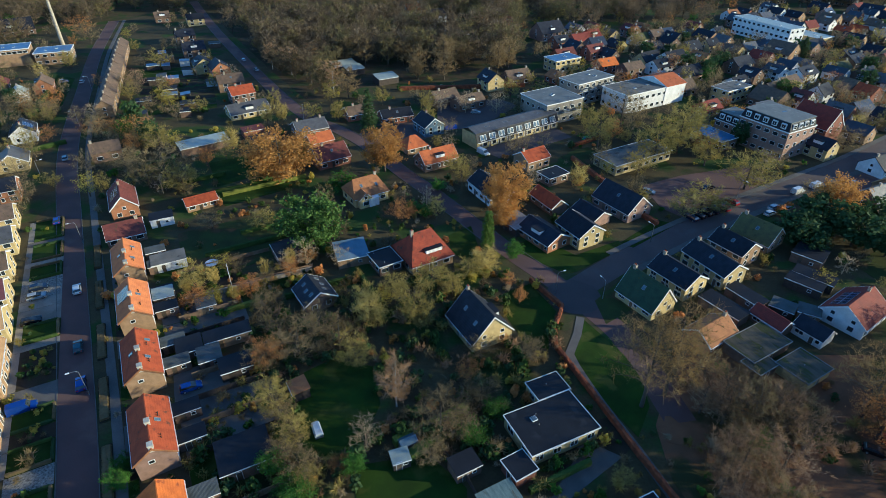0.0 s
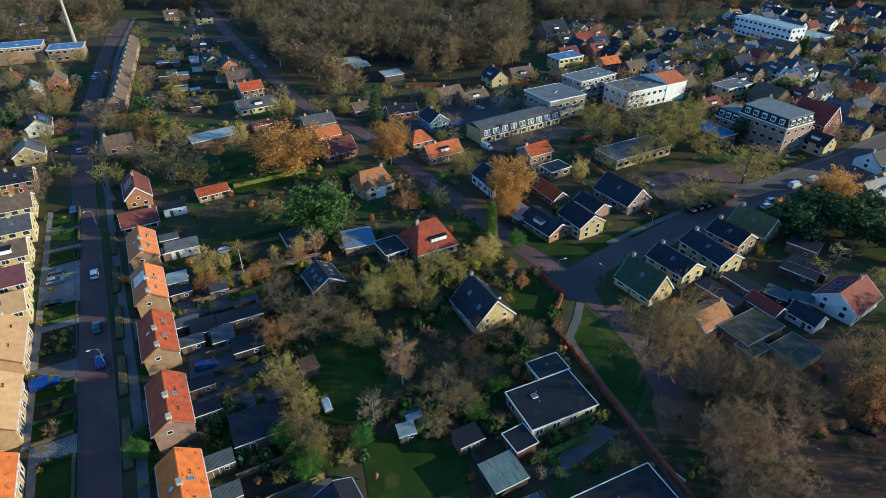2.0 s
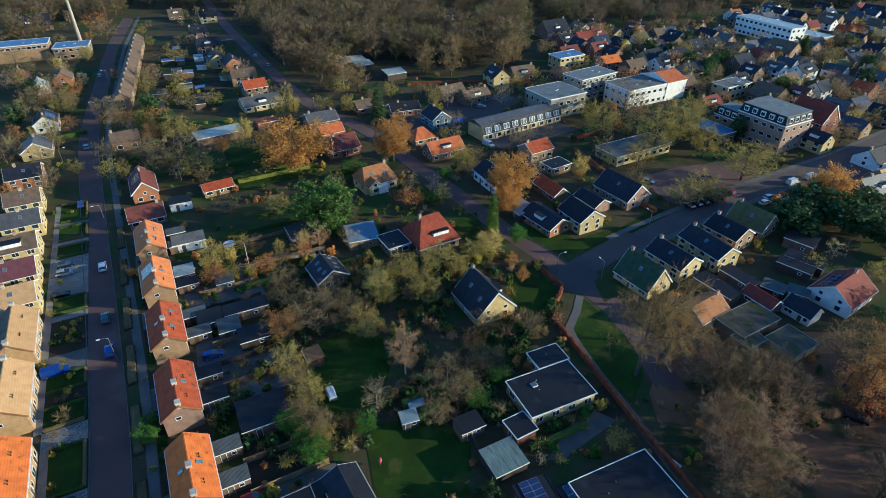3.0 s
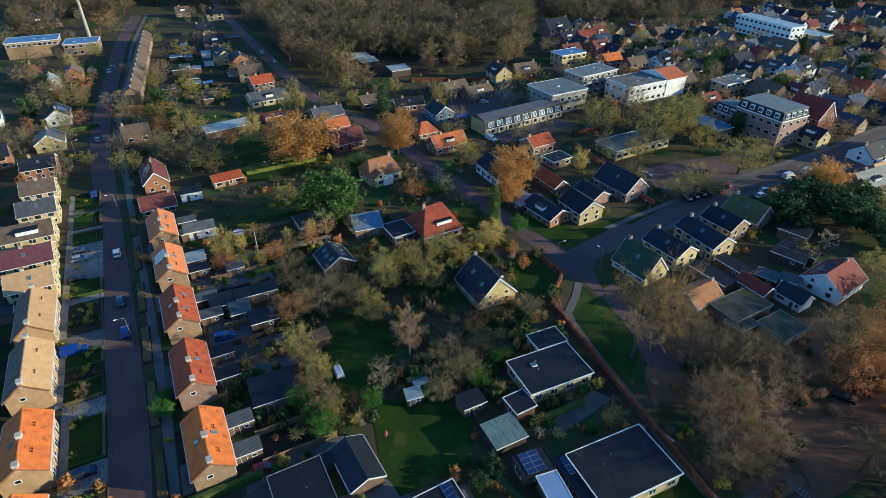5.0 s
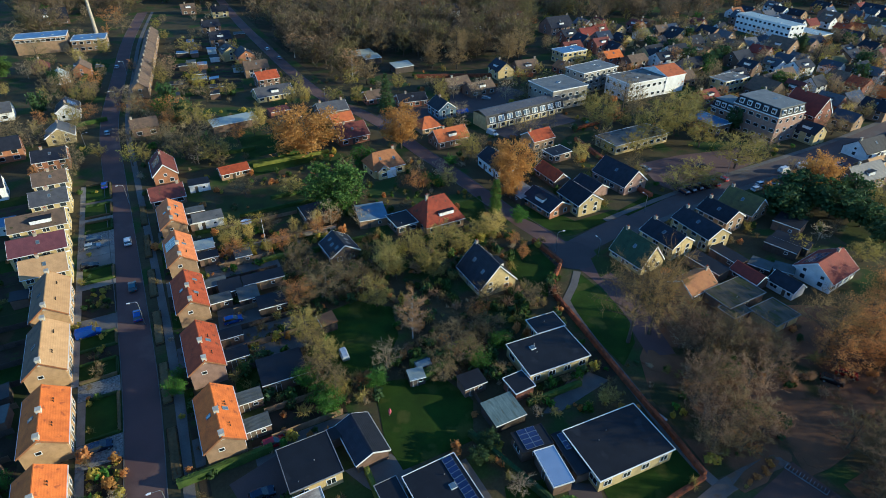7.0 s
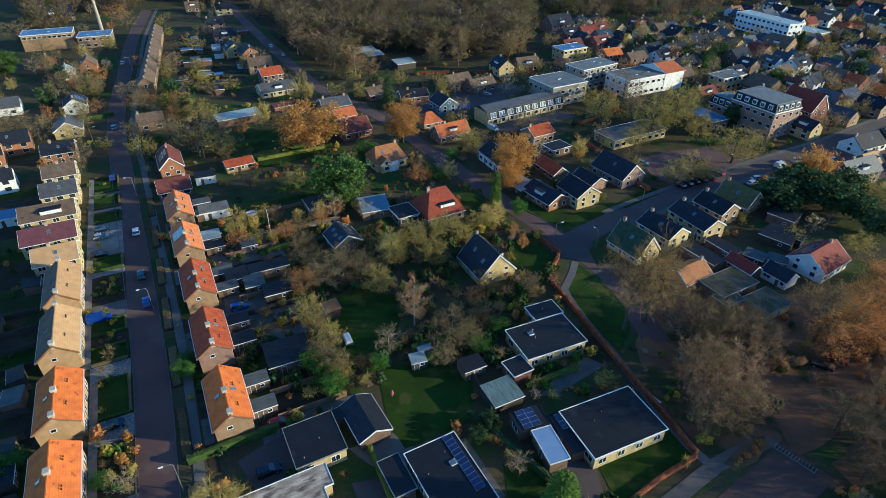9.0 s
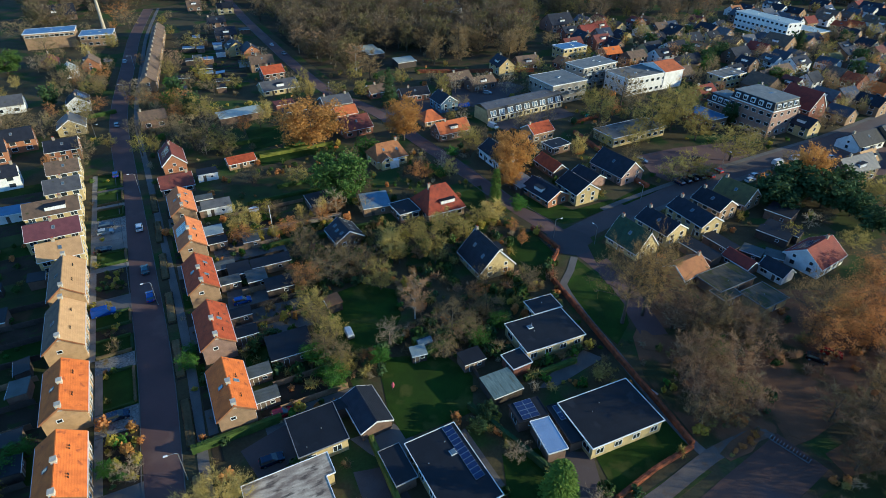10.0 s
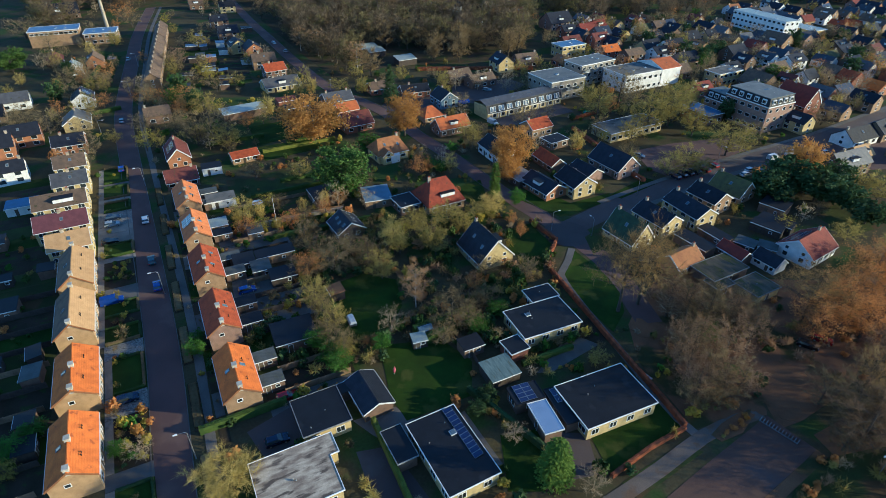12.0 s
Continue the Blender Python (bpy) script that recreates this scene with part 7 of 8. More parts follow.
for k in range(22):                                   # plots behind the left-hand houses
    s0, s1 = -36 + k * 6.4, -36 + (k + 1) * 6.4
    back = rg.choice(("grass_rough", "lawn", "soil", "grass_rough", "soil"))
    o0, o1 = -19.5, -44.0
    sheet("back_garden", [st(s0 + 0.1, o0), st(s1 - 0.1, o0), st(s1 - 0.1, o1), st(s0 + 0.1, o1)], 0.03, back, "long narrow back garden plot", "garden")
    if s0 < 30:
        fence(st(s1, -20.5), st(s1, -43.0), 1.5, rg.choice(("wood_dark", "wood_tan", "wood_dark")))
    if s0 < 66:
        x, y = st((s0 + s1) / 2 + rg.uniform(-0.6, 0.6), -22.0 + rg.uniform(-1, 0.5))
        if free(x, y, 1.0) and rg.random() < 0.65:
            shed(x, y, 118 + rg.uniform(-6, 6) + 180 * rg.randint(0, 1), rg.uniform(3.0, 4.6), rg.uniform(2.4, 3.4), 2.2, rg.choice(("bitumen", "bitumen", "bitumen", "corrugated")), rg.choice(("brick_brown", "wood_dark", "wood_tan")), "small back garden shed with a sloping roof", 0.3)
        x, y = st((s0 + s1) / 2 + rg.uniform(-0.8, 0.8), rg.uniform(-40, -30))
        if rg.random() < 0.7:
            shed(x, y, 28 + 180 * rg.randint(0, 1), 3.4, 2.6, 2.1, rg.choice(("bitumen", "corrugated", "tile_darkred")), rg.choice(("wood_dark", "wood_tan")), "small weathered wooden garden shed", 0.3)
        for _ in range(5):
            x, y = st(rg.uniform(s0 + 0.5, s1 - 0.5), rg.uniform(-43, -24))
            bush(x, y, rg.uniform(0.5, 1.4), rg.choice(("leaf_green", "twig_brown", "needle_dark", "twig_olive", "leaf_rust", "hedge_green")))
for k in range(15):                                   # plots to the right of the street
    s0, s1 = -26 + k * 6.4, -26 + (k + 1) * 6.4
    sheet("front_garden", [st(s0 + 0.1, 7.35), st(s1 - 0.1, 7.35), st(s1 - 0.1, 9.0), st(s0 + 0.1, 9.0)], 0.045, ("soil", "paving", "soil", "lawn")[k % 4], "narrow front garden strip", "garden")
    x, y = st(rg.uniform(s0 + 0.6, s1 - 0.6), 8.2)
    bush(x, y, rg.uniform(0.4, 0.8), rg.choice(("leaf_green", "twig_brown", "needle_dark")))
    back = ("paving", "soil", "grass_rough", "lawn", "paving")[k % 5]
    sheet("back_garden", [st(s0 + 0.1, 16.6), st(s1 - 0.1, 16.6), st(s1 - 0.1, 34.0), st(s0 + 0.1, 34.0)], 0.028, back, "back garden plot with sheds and beds", "garden")
    if k < 10:
        fence(st(s1, 20.2), st(s1, 33.0), 1.6, rg.choice(("wood_dark", "wood_tan")))
    for _ in range(4):
        x, y = st(rg.uniform(s0 + 0.5, s1 - 0.5), rg.uniform(21, 34))
        if free(x, y, 0.3):
            bush(x, y, rg.uniform(0.5, 1.3), rg.choice(("leaf_green", "twig_brown", "needle_dark", "twig_olive", "leaf_rust", "leaf_yellow")))
for x, y, a, L, W, h, roof, wall, word in (
        (-45.8, 90.2, 27, 9.4, 3.4, 2.5, "bitumen", "brick_tan", "long garage with a dark flat roof and pale edge"), (-52.5, 86.5, 27, 5.0, 4.6, 2.5, "bitumen", "brick_brown", "brick garden annexe with dark roof lights"),
        (-47.5, 84.0, 27, 4.4, 4.4, 2.4, "corrugated", "brick_brown", "brick store with a grey roof"), (-41.5, 81.5, 27, 6.0, 4.4, 2.3, "bitumen", "wood_dark", "shed with dark blue felt roof and white edge"),
        (-33.6, 60.6, 27, 8.6, 7.0, 2.7, "bitumen", "brick_brown", "wide garage with a dark roof"), (-65.0, 103.8, 27, 4.4, 4.0, 2.4, "roof_metal", "wood_tan", "pale wooden garden summer house"),
        (-69.5, 118.0, 27, 8.0, 4.6, 2.5, "roof_gravel", "plaster_white", "white conservatory annexe behind a house"), (-54.0, 100.5, 27, 4.0, 3.4, 2.3, "corrugated", "wood_tan", "tan wooden garden shed"),
        (-27.6, 75.6, -60, 3.8, 3.2, 2.1, "tile_rust", "wood_dark", "open garden shelter with a red-brown roof"), (-40.5, 122.0, -60, 8.0, 6.0, 2.5, "bitumen", "brick_brown", "low dark-roofed garage with roof lights"),
        (-7.2, 60.0, 20, 3.0, 2.4, 2.0, "roof_metal", "wood_dark", "small greenhouse with pale roof"), (-80.0, 139.0, 27, 6.0, 4.0, 2.5, "bitumen", "plaster_white", "white outhouse with a flat roof"),
        (-66.0, 196.0, 33, 9.0, 5.0, 2.6, "bitumen", "wood_dark", "row of dark low sheds"), (-72.0, 204.0, 33, 8.0, 5.0, 2.6, "tile_darkred", "brick_red", "low red brick shed"),
        (-125.0, 112.0, 27, 8.0, 5.0, 2.6, "roof_blue", "plaster_white", "garden annexe with a blue roof"), (-120.0, 92.0, 27, 6.0, 4.5, 2.5, "bitumen", "brick_brown", "brick garage with dark roof"), (-100.0, 66.0, 27, 6.5, 5.0, 2.5, "bitumen", "brick_brown", "dark-roofed garage with pale edge")):
    keep(x, y, max(L, W) / 2)
    shed(x, y, a, L, W, h, roof, wall, word, 0.25)

# ---- small plots behind the far terrace and along the far street ----
rq = random.Random(9)
for k in range(30):
    t = rq.random()
    p = Vector((-126.0, 222.0)).lerp(Vector((-166.0, 330.0)), t) + Vector((rq.uniform(3, 40), rq.uniform(-6, 12)))
    if free(p.x, p.y, 2.0):
        keep(p.x, p.y, 2.4)
        shed(p.x, p.y, 21 + 90 * rq.randint(0, 3), rq.uniform(3.5, 6.5), rq.uniform(3, 4.5), 2.4, rq.choice(("bitumen", "tile_dark", "corrugated", "bitumen", "roof_blue")), rq.choice(("brick_brown", "wood_dark", "plaster_white")), "low garden shed with a sloping roof", 0.3)
for k in range(16):
    a = Vector((-128.0, 224.0)).lerp(Vector((-170.0, 328.0)), k / 16)
    sheet("back_garden", [(a.x + 3, a.y - 1), (a.x + 32, a.y + 10), (a.x + 30.2, a.y + 15), (a.x + 1.2, a.y + 4)], 0.03, rq.choice(("soil", "grass_rough", "paving", "lawn", "soil")), "narrow back garden plot", "garden")

# ---- parked vehicles ----
for x, y, a, shade, van in ((-87.6, 107.6, 119, "white", 0), (-76.8, 87.9, 119, "teal", 0), (-70.7, 77.5, 119, "blue", 0), (-78.4, 71.4, 28, "blue", 1), (-91.6, 96.0, 28, "black", 0), (-97.2, 108.2, 28, "navy", 0),
                            (-95.6, 104.8, 28, "silver", 0), (-48.9, 76.7, 28, "blue", 0), (-31.2, 44.6, 28, "red", 0), (-30.4, 34.7, 28, "navy", 0), (-110.6, 139.6, 119, "blue", 0), (-131.7, 182.0, 119, "silver", 0),
                            (-171.1, 267.6, 112, "white", 0), (-60.9, 43.0, 28, "navy", 0), (64.2, 157.2, -30, "silver", 0), (14.3, 186.5, -50, "white", 1), (71.8, 141.2, 118, "navy", 0), (74.4, 142.6, 118, "black", 0),
                            (77.0, 144.0, 118, "black", 0), (79.8, 145.4, 118, "navy", 0), (83.4, 147.0, 118, "red", 0), (87.6, 150.6, 118, "red", 0), (95.8, 143.8, 28, "white", 0), (98.7, 147.3, 28, "white", 0), (102.6, 146.8, 28, "silver", 0),
                            (111.0, 157.5, 28, "white", 1), (118.8, 161.2, 28, "white", 1), (54.0, 199.1, 30, "green", 0), (74.8, 62.0, -30, "black", 0), (78.8, 63.9, -30, "red", 0), (13.6, 227.1, -10, "silver", 0),
                            (-105.5, 305.1, 120, "white", 0), (-94.1, 287.4, 120, "silver", 0), (128.0, 160.0, 28, "navy", 0), (132.0, 163.0, 28, "silver", 0), (150.0, 290.0, 28, "white", 0), (-180.0, 268.0, 28, "silver", 0), (84.0, 160.0, 28, "navy", 0)):
    car(x, y, a, shade, bool(van))

# ---- street lamps and poles ----
for x, y, a, h in ((-43.3, 31.0, 208, 6.5), (-68.0, 75.2, 208, 6.5), (-97.4, 128.6, 208, 6.5), (-142.9, 212.4, 208, 6.5), (-160.6, 256.3, 208, 6.5), (26.9, 107.0, 20, 6.0), (37.6, 104.6, 120, 5.5), (56.3, 129.0, 120, 5.5),
                   (90.1, 153.5, -60, 6.5), (-133.5, 170.0, 28, 5.0), (71.3, 31.4, 200, 5.5), (-56.0, 219.0, 100, 6.0)):
    street_lamp(x, y, a, h)
ob = thing("flagpole", "tall white garden flagpole", "flagpole", pose(-50.1, 107.1, 0))
part("pole", Geo().tube((0, 0, -0.3), (0, 0, 8.5), 0.08, 0.05, 8), "paint_white", ob)
part("knob", Geo().tube((0, 0, 8.5), (0, 0, 8.65), 0.09, 0.03, 8), "steel", ob)

# ---- more of the village, street by street ----
rt = random.Random(21)
roofs = ("tile_dark", "tile_slate", "tile_dark", "tile_brown", "tile_slate", "tile_grey", "tile_brown", "tile_darkred", "tile_dark", "tile_maroon", "tile_slate", "tile_grey", "tile_dark", "tile_slate", "tile_rust")
walls = ("brick_tan", "brick_brown", "brick_red", "brick_cream", "plaster_white", "brick_brown", "plaster_white", "brick_pink")
for row in range(26):
    for col in range(34):
        u, v = -60 + col * 13.5 + rt.uniform(-1.5, 1.5), 20 + row * 16.0 + rt.uniform(-2.0, 2.0)
        x, y = u * math.cos(radians(30)) - (v - 20) * math.sin(radians(30)) + 60, u * math.sin(radians(30)) + v * math.cos(radians(30)) + 90
        town = x > 98 + max(0, 215 - y) * 0.35 and 150 < y < 430 or x > 48 + (y - 283) * 0.14 and 262 < y < 425
        town = town and not (y > 366 and x < 172 + (y - 372) * 0.6) and rt.random() > 0.2
        west = x < -150 - (y - 150) * 0.35 and 100 < y < 400 and rt.random() < 0.5
        if (town or west) and abs(x) < 0.66 * y + 45 and free(x, y, 4.6):
            L, W = rt.uniform(8.5, 12.5), rt.uniform(7.5, 9.0)
            town_house(x, y, rt.choice((30, -60, -60)), L, W, rt.choice(roofs), rt.choice(walls))

# ---- garden things ----
ob = thing("trampoline", "round garden trampoline with a pale worn mat", "trampoline", pose(-58.9, 118.2, 0))
ring_pts = [(1.65 * math.cos(k * math.pi / 10), 1.65 * math.sin(k * math.pi / 10)) for k in range(20)]
rim = Geo()
for k in range(20):
    p, q = ring_pts[k], ring_pts[(k + 1) % 20]
    rim.add([(p[0], p[1], 0.86), (q[0], q[1], 0.86), (q[0] * 0.8, q[1] * 0.8, 0.86), (p[0] * 0.8, p[1] * 0.8, 0.86), (p[0], p[1], 0.78), (q[0], q[1], 0.78), (q[0] * 0.8, q[1] * 0.8, 0.78), (p[0] * 0.8, p[1] * 0.8, 0.78)],
            [(0, 1, 2, 3), (4, 5, 6, 7), (0, 1, 5, 4), (2, 3, 7, 6)])
part("padding", rim, "paint_white", ob, "white edge padding")
part("mat", Geo().prism([(x * 0.79, y * 0.79) for x, y in ring_pts], 0.79, 0.83), "paint_white", ob, "pale worn jumping mat")
for k in range(4):
    a = k * math.pi / 2 + 0.4
    part("leg", Geo().tube((1.5 * math.cos(a), 1.5 * math.sin(a), -0.02), (1.5 * math.cos(a), 1.5 * math.sin(a), 0.78), 0.04, 0.04, 6), "steel", ob)
ob = thing("parasol", "closed pink garden parasol on a lawn", "parasol", pose(-11.6, 51.3, 0, 6, 4, 0))
part("pole", Geo().tube((0, 0, -0.1), (0, 0, 2.5), 0.03, 0.03, 6), "paint_white", ob)
part("canopy", Geo().tube((0, 0, 0.75), (0, 0, 1.6), 0.16, 0.32, 8).tube((0, 0, 1.6), (0, 0, 2.55), 0.32, 0.03, 8), "parasol_pink", ob, "folded pink canopy")
ob = thing("trailer", "small white covered trailer on the lawn", "trailer", pose(-22.4, 66.2, 0, 0, 0, 115))
part("body", Geo().box(-1.5, 1.5, -0.75, 0.75, 0.4, 0.95), "steel", ob)
part("cover", Geo().prism([(-0.8, 0.953), (0.8, 0.953), (0.55, 1.45), (-0.55, 1.45)], -1.55, 1.55, "x"), "paint_white", ob, "white fabric cover")
part("drawbar", Geo().tube((1.5, 0, 0.5), (2.6, 0, 0.4), 0.04, 0.04, 5), "steel", ob)
for s in (-1, 1):
    part("wheel", Geo().prism([(0.3 * math.cos(k * math.pi / 5), 0.3 + 0.3 * math.sin(k * math.pi / 5)) for k in range(10)], s * 0.85 - 0.09, s * 0.85 + 0.09, "y"), "tyre", ob)
ob = thing("bicycle_rack", "row of steel bicycle stands on the paving", "bicycle rack", pose(58.4, 39.6, 0.04, 0, 0, -48))
part("rail", Geo().box(-3.4, 3.4, -0.04, 0.04, 0.05, 0.13), "steel", ob)
for k in range(13):
    part("hoop", Geo().box(-3.3 + k * 0.55, -3.24 + k * 0.55, 0.05, 0.9, 0.02, 0.42), "steel", ob)
ob = thing("tarpaulin", "bright blue tarpaulin over a garden heap", "tarpaulin", pose(2.8, 210.5, 0, 0, 0, 30))
part("sheet", Geo().prism([(-1.4, 0.0), (1.4, 0.0), (1.1, 0.9), (0.2, 1.3), (-0.9, 1.0)], -2.6, 2.6, "x"), "car_blue", ob)
ob = thing("greenhouse", "small glass and metal garden greenhouse", "greenhouse", pose(-6.2, 63.6, 0, 0, 0, 28))
part("frame", Geo().prism([(-1.2, 0), (1.2, 0), (1.2, 1.5), (0, 2.2), (-1.2, 1.5)], -1.6, 1.6, "x"), "solar_frame", ob)
for s in (-1, 1):
    part("pane", Geo().add([(-1.5, s * 1.22, 1.52), (1.5, s * 1.22, 1.52), (1.5, s * 0.05, 2.22), (-1.5, s * 0.05, 2.22), (-1.5, s * 1.22, 1.56), (1.5, s * 1.22, 1.56), (1.5, s * 0.05, 2.26), (-1.5, s * 0.05, 2.26)],
                           [(0, 1, 2, 3), (4, 5, 6, 7), (0, 1, 5, 4), (1, 2, 6, 5), (2, 3, 7, 6), (3, 0, 4, 7)]), "glass_sky", ob)

# bed with rust-brown plants between the footpath and the street
sheet("bed", [(47.5, 37.2), (52.0, 39.2), (56.0, 43.4), (54.2, 44.4), (49.0, 41.2), (46.2, 38.6)], 0.10, "leaf_litter", "raised leaf-covered bed beside the street")
for x, y, q, mat in ((49.0, 38.9, 0.7, "leaf_rust"), (50.6, 39.8, 0.9, "leaf_rust"), (52.4, 41.2, 1.0, "leaf_rust"), (53.8, 42.6, 0.9, "leaf_gold"), (48.0, 38.2, 0.6, "twig_olive"), (54.6, 43.6, 0.8, "twig_brown")):
    bush(x, y, q, mat)

ob = thing("bench", "pale grey park bench beside the footpath", "bench", pose(38.6, 52.0, 0.03, 0, 0, 130))
part("seat", Geo().box(-0.9, 0.9, -0.22, 0.22, 0.42, 0.47), "paint_white", ob)
part("backrest", Geo().box(-0.9, 0.9, 0.22, 0.27, 0.5, 0.9), "paint_white", ob)
for s in (-0.7, 0.7):
    part("leg", Geo().box(s - 0.04, s + 0.04, -0.2, 0.26, -0.05, 0.418), "steel", ob)

r5 = random.Random(3)
for x, y, q in ((57.2, 45.2, 1.8), (62.0, 43.5, 1.6), (41.5, 66.5, 3.0), (46.5, 47.5, 2.2)):
    sheet("fallen_leaves", [(x + q * r5.uniform(0.6, 1.2) * math.cos(k * math.pi / 9), y + q * r5.uniform(0.6, 1.2) * math.sin(k * math.pi / 9)) for k in range(18)], 0.092, "leaf_litter", "drift of fallen brown leaves over paving", "leaves")

# dark evergreens below the bungalow's front wall
for k in range(8):
    bush(21.9 + 0.91 * (k * 1.55 - 4.6), 60.7 + 0.42 * (k * 1.55 - 4.6), (1.1, 1.4, 0.9, 1.3, 1.0, 1.4, 1.2, 1.0)[k], ("needle_dark", "leaf_green", "needle_dark", "twig_brown")[k % 4], 1.5)

# a planted corner in front of the nearest terrace
for x, y, q, mat in ((-57.5, 37.5, 1.4, "leaf_green"), (-55.0, 35.5, 1.6, "leaf_gold"), (-53.0, 34.0, 1.2, "leaf_yellow"), (-55.8, 32.5, 1.3, "leaf_yellow"), (-53.6, 30.5, 1.1, "leaf_green"), (-57.0, 40.5, 1.2, "leaf_gold"), (-54.4, 38.0, 1.0, "leaf_rust")):
    bush(x, y, q, mat, 1.2)

# golden and straw-coloured shrubs along the sunny garden walls
rn = random.Random(8)
for k in range(46):
    t, d = rn.random(), rn.uniform(-5.5, 1.0)
    x, y = -62.0 + 29.0 * t + 0.42 * -d, 102.0 + 13.0 * t + 0.9 * d
    if free(x, y, 0.2):
        bush(x, y, rn.uniform(0.5, 1.15), rn.choice(("leaf_gold", "leaf_yellow", "twig_olive", "twig_grey", "leaf_rust", "leaf_yellow", "hedge_green")), rn.uniform(0.9, 1.7))
for x, y, h in ((-60.5, 106.0, 5.0), (-55.0, 109.5, 6.0), (-44.0, 113.5, 5.5), (-38.5, 117.0, 6.5), (-48.5, 104.0, 4.5)):
    tree("willow", x, y, h, h * 0.24, "slender garden tree with straw-coloured twigs")

# ---- planting between the houses ----
rs = random.Random(11)
kinds = ("leaf_green", "twig_brown", "needle_dark", "twig_olive", "leaf_rust", "hedge_green", "twig_brown", "twig_grey", "leaf_yellow", "twig_olive")
made = 0
for _ in range(6000):
    if made >= 620:
        break
    y = 22 + 250 * rs.random() ** 1.25
    x = rs.uniform(-0.62 * y - 40, 0.62 * y + 30)
    if free(x, y, 0.9) and not bare_plot(x, y):
        bush(x, y, rs.uniform(0.6, 1.9), rs.choice(kinds), rs.uniform(0.8, 1.4))
        keep(x, y, 0.7)
        made += 1
made = 0
for _ in range(4000):                                 # well-planted gardens in the middle of the village
    if made >= 300:
        break
    x, y = rs.uniform(-75, 45), rs.uniform(52, 165)
    if free(x, y, 0.5) and not bare_plot(x, y):
        bush(x, y, rs.uniform(0.5, 1.3), rs.choice(("twig_olive", "leaf_yellow", "leaf_gold", "hedge_green", "twig_grey", "leaf_green", "leaf_rust", "twig_olive", "hedge_green")), rs.uniform(0.8, 1.6))
        keep(x, y, 0.5)
        made += 1
made = 0
for _ in range(5000):                                 # thick shrubs below the garden trees
    if made >= 260:
        break
    x, y = rs.uniform(-42, 24), rs.uniform(54, 112)
    if free(x, y, 0.1) and not bare_plot(x, y):
        bush(x, y, rs.uniform(1.0, 2.1), rs.choice(("hedge_green", "needle_dark", "twig_brown", "twig_brown", "twig_olive", "needle_dark", "twig_copse")), rs.uniform(0.8, 1.4))
        keep(x, y, 0.4)
        made += 1
made = 0
for _ in range(2000):                                 # undergrowth below the near copse
    if made >= 210:
        break
    x, y = rs.uniform(44, 112), rs.uniform(28, 78)
    if free(x, y, 0.2) and not (57 < x < 73 and 34 < y < 60 - (x - 58) * 0.3):
        bush(x, y, rs.uniform(0.8, 1.9), rs.choice(("twig_brown", "twig_copse", "twig_brown", "twig_copse", "leaf_rust", "twig_olive", "twig_copse")), rs.uniform(0.8, 1.5))
        made += 1
for x, y, q, mat in ((57.5, 27.6, 1.3, "leaf_rust"), (59.5, 28.4, 1.1, "leaf_rust"), (62.0, 30.0, 1.0, "twig_brown"), (55.8, 26.8, 1.0, "twig_brown"), (64.0, 32.5, 1.2, "twig_olive"), (66.0, 33.0, 1.4, "twig_grey"), (62.6, 33.6, 1.1, "leaf_rust")):
    bush(x, y, q, mat)
made = 0
for _ in range(4000):
    if made >= 165:
        break
    y = rs.uniform(60, 440) if made < 40 else rs.uniform(150, 440)
    x = rs.uniform(-0.62 * y - 40, 0.62 * y + 40) if made < 110 else rs.uniform(60, 0.62 * y + 40)
    if free(x, y, 1.0) and not bare_plot(x, y) and not (-90 < x < 40 and 240 < y):
        h = rs.uniform(5, 9)
        tree(rs.choice(("bare", "olive", "bare", "grey", "yellow", "rust", "bare", "olive", "green")), x, y, h, h * rs.uniform(0.32, 0.45))
        keep(x, y, 2.5)
        made += 1

for x0, x1, y0, y1, n in ((-250, -95, 150, 330, 45), (-85, 45, 150, 245, 34), (50, 170, 150, 260, 22), (-75, 0, 60, 150, 16)):
    made = 0
    for _ in range(900):
        if made >= n:
            break
        x, y = rs.uniform(x0, x1), rs.uniform(y0, y1)
        if free(x, y, 1.2) and not bare_plot(x, y):
            h = rs.uniform(5, 10)
            tree(rs.choice(("bare", "olive", "bare", "grey", "willow", "bare", "olive")), x, y, h, h * rs.uniform(0.3, 0.42))
            keep(x, y, 2.0)
            made += 1

for x0, x1, y0, y1, n in ((-260, -120, 120, 260, 42), (100, 300, 170, 365, 95), (50, 130, 255, 360, 22)):
    made = 0
    for _ in range(1500):
        if made >= n:
            break
        x, y = rs.uniform(x0, x1), rs.uniform(y0, y1)
        if abs(x) < 0.64 * y + 42 and free(x, y, 0.3) and not bare_plot(x, y):
            h = rs.uniform(6, 11)
            tree(rs.choice(("bare", "olive", "bare", "copse", "bare", "rust", "yew")), x, y, h, h * rs.uniform(0.30, 0.42))
            keep(x, y, 1.5)
            made += 1

TREE_KINDS["wood"] = (14.0, 4.6, 0.10, 18, 0.22, "bark", "twig_wood", "twigs", 3, 2.0, 0.12)
TREE_KINDS["wood_olive"] = (14.0, 4.6, 0.10, 18, 0.22, "bark", "twig_wold", "twigs", 3, 2.0, 0.12)
TREE_KINDS["wood_edge"] = (14.0, 4.6, 0.08, 22, 0.22, "bark", "twig_edge", "twigs", 6, 1.5, 0.075)
WORDS["wood_edge"] = "tall bare tan-brown tree at the wood's edge"
WORDS["wood"], WORDS["wood_olive"] = "tall bare woodland tree", "tall woodland tree with olive twigs"


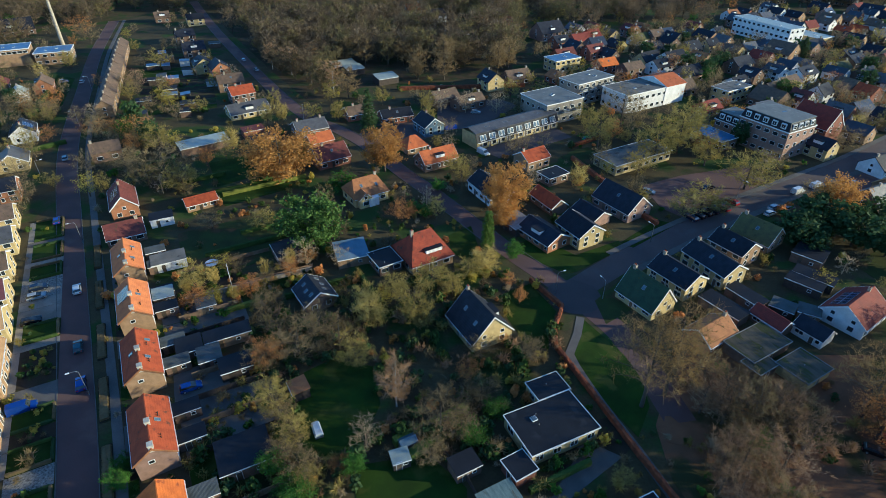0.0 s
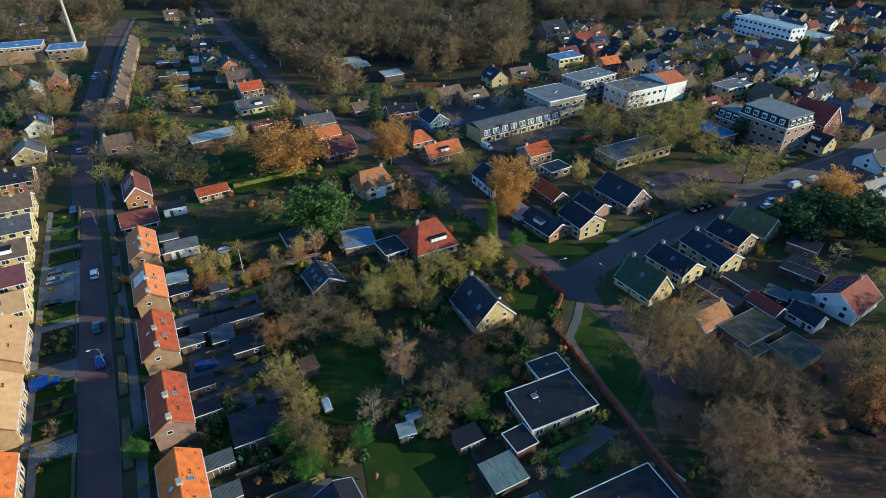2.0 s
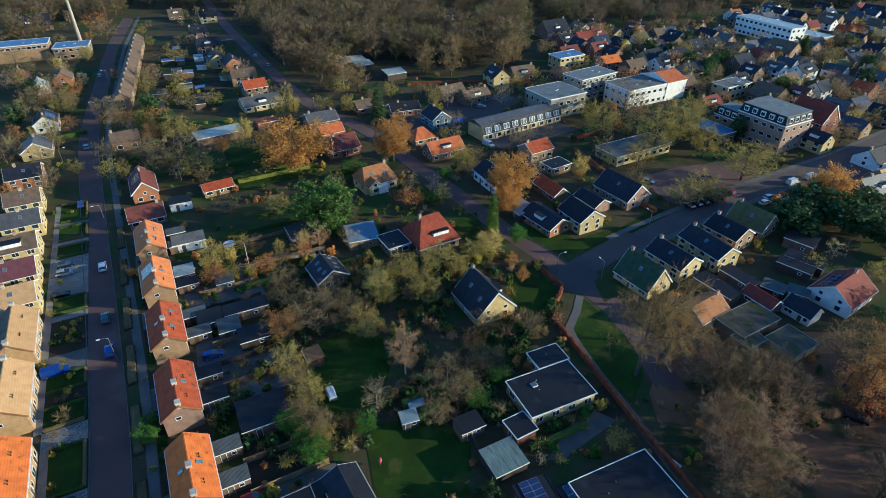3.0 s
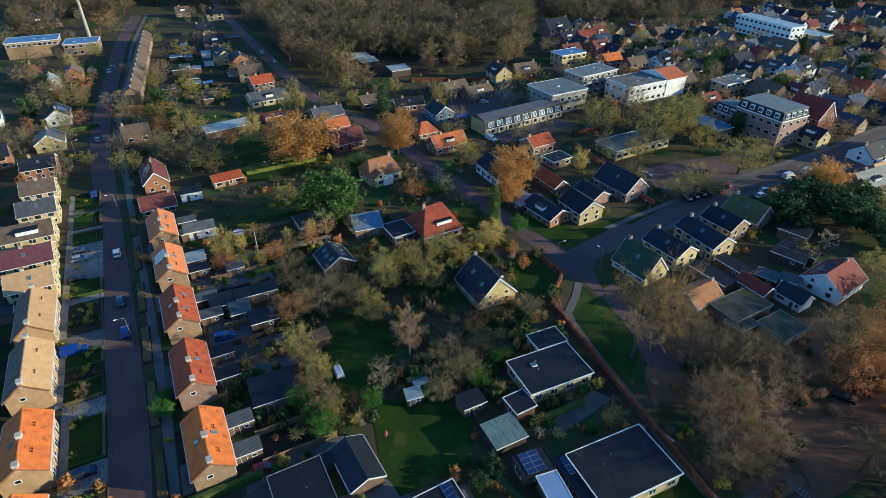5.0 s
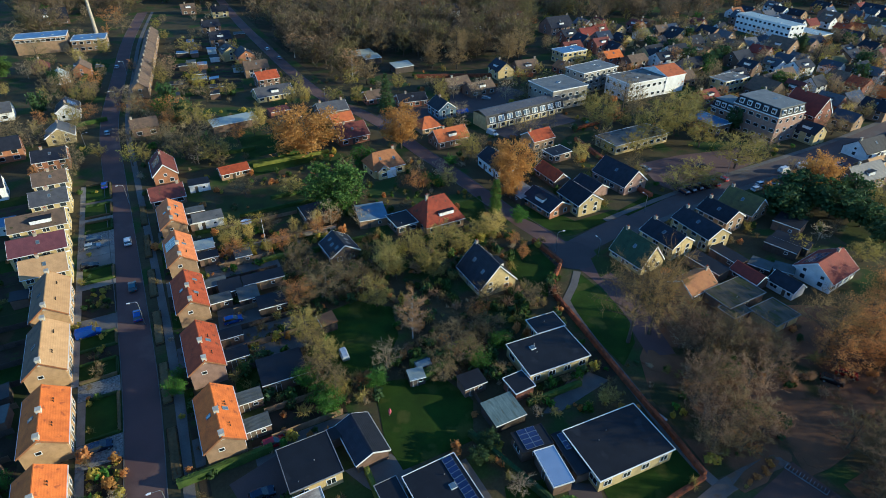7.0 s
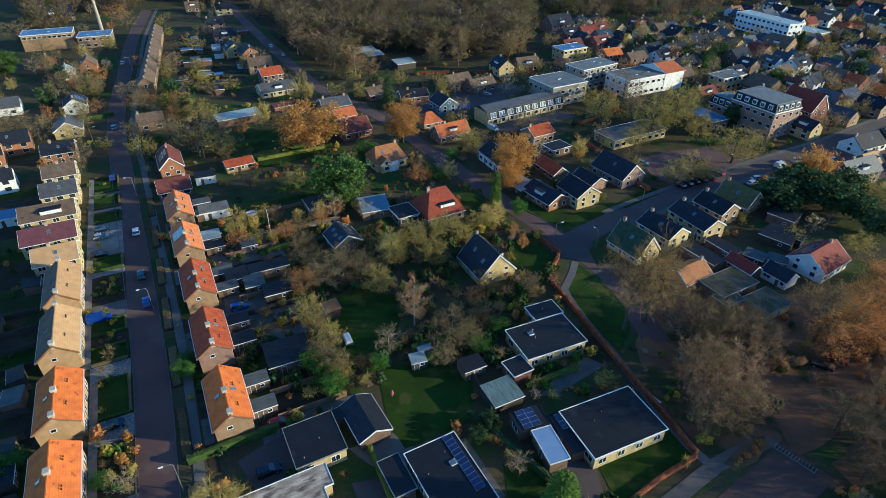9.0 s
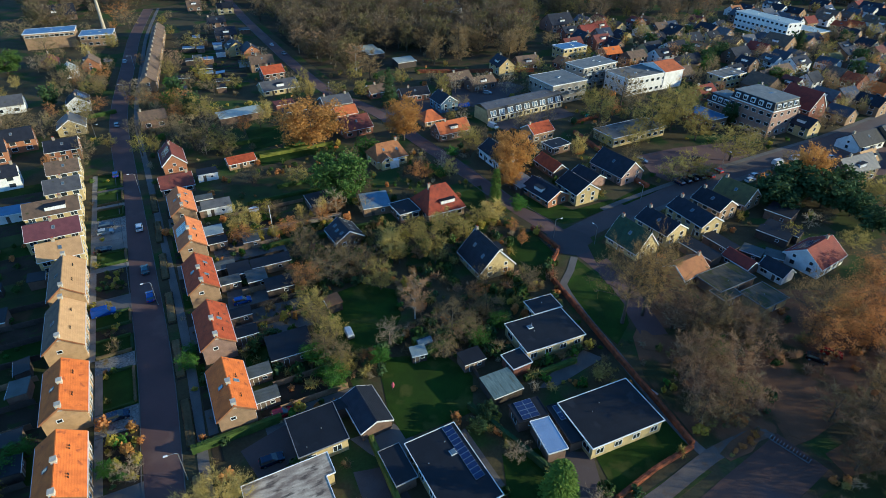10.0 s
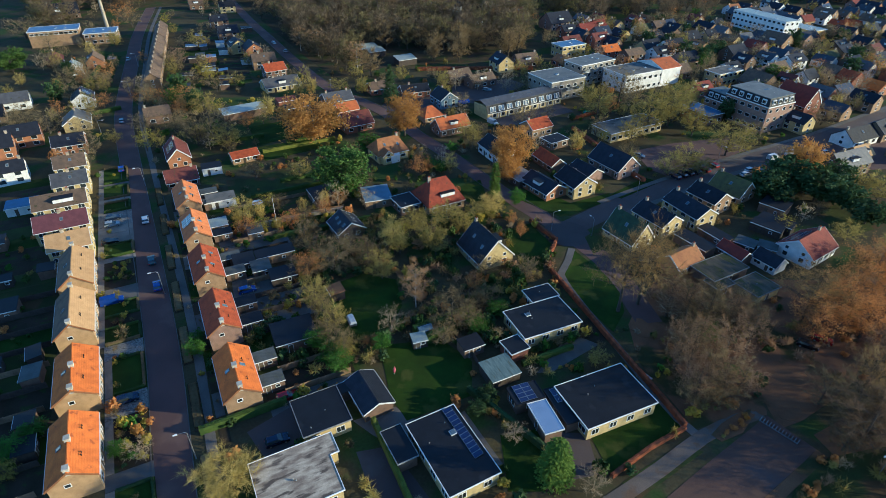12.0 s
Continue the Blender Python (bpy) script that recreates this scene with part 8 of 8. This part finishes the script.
# the near copse on leaf-strewn ground, in three clumps round the parking place; the fourth, out of view, is added to
# shade the street
for x0, x1, y0, y1, n, kinds2, tall in ((44, 64, 42, 72, 24, ("copse", "copse", "bare", "copse"), (9, 12.5)), (73, 100, 28, 58, 16, ("copse", "oak", "copse", "copse"), (9, 12.5)),
                                        (82, 120, 58, 76, 13, ("rust", "copse", "rust", "oak", "copse"), (9, 12)), (77, 110, 5, 27, 6, ("rust", "copse", "oak", "copse"), (9, 11))):
    made = 0
    for _ in range(1500):
        if made >= n:
            break
        x, y = rs.uniform(x0, x1), rs.uniform(y0, y1)
        if free(x, y, 1.3) and not (58 < x < 72 and 36 < y < 60 - (x - 58) * 0.3) and x > 43.5 + max(0.0, 62 - y) * 0.12:
            h = rs.uniform(*tall)
            tree(rs.choice(kinds2), x, y, h, h * rs.uniform(0.30, 0.40), group="near copse")
            keep(x, y, 1.5)
            made += 1

# ---- the wood beyond ----
sheet("woodland_floor", [(-58, 240), (-36, 262), (34, 280), (50, 420), (-165, 425), (-85, 285)], 0.03, "wood_floor", "brown leafy floor of the wood", "ground")
def in_wood(x, y):
    lane = -75.7 - (y - 254) * 0.57
    if 372 < y <= 425 and 36 < x < 165 + (y - 372) * 0.6:
        return True
    if y > 425:
        return not (120 < x < 330 and y < 440)
    if x < lane - 60 and y > 330:
        return x < lane - 110 or y > 390
    if x < lane + 9:
        return False
    if -52 < x < -18 and 255 < y < 294:               # the clearing with the field barns
        return False
    if x < -40:
        return y > 243
    return y > 262 + (x + 21) * 0.35 and x < 36 + (y - 283) * 0.12


edge, deep = [], []
for _ in range(14000):
    y = rs.uniform(243, 520)
    x = rs.uniform(-0.62 * y - 60, 0.62 * y + 60)
    if in_wood(x, y) and free(x, y, 1.6 if y < 425 else 2.4):
        (edge if y < 300 and x > -100 else deep).append((x, y))
        keep(x, y, 1.6)
    if len(edge) + len(deep) > 760:
        break
for x, y in edge:
    h = rs.uniform(13, 18)
    tree("wood_edge" if x > -24 else rs.choice(("wood", "wood_olive", "wood_edge", "wood_olive", "wood", "pink")), x, y, h, h * rs.uniform(0.28, 0.36), group="woodland edge")


def joined(name, kind, places, label):
    """Many far trees of one kind as one mesh for wood and one for twigs."""
    for piece in (2, 3):
        vs, fs, at = [], [], 0
        for x, y in places:
            q = tree_proto(kind, int(abs(x + y)) % 3)
            me = q[piece]
            h = rs.uniform(14, 20)
            m = np.array(pose(x, y, 0, 0, 0, rs.uniform(0, 360)) @ Matrix.Diagonal((h / q[0], h / q[0], h / q[0], 1)))
            co = np.empty(len(me.vertices) * 3)
            me.vertices.foreach_get("co", co)
            vs.append(co.reshape(-1, 3) @ m[:3, :3].T + m[:3, 3])
            lp = np.empty(len(me.loops), int)
            me.loops.foreach_get("vertex_index", lp)
            k = len(me.loops) // len(me.polygons)
            fs.append((lp + at, k))
            at += len(me.vertices)
        me = bpy.data.meshes.new(name)
        faces = []
        for lp, k in fs:
            faces += lp.reshape(-1, k).tolist()
        me.from_pydata(np.concatenate(vs).tolist(), [], faces)
        me.materials.append(q[piece].materials[0])
        solid(name if piece == 3 else "woodland_trunks", me, "", label if piece == 3 else "trunks and limbs of the far wood", "woodland", kind="stuff")


joined("woodland", "wood", deep[::3] + deep[1::3], "brown leafless crowns of the far wood")
joined("woodland", "wood_olive", deep[2::3], "olive-brown crowns of the far wood")

plant_all()
grow_all()
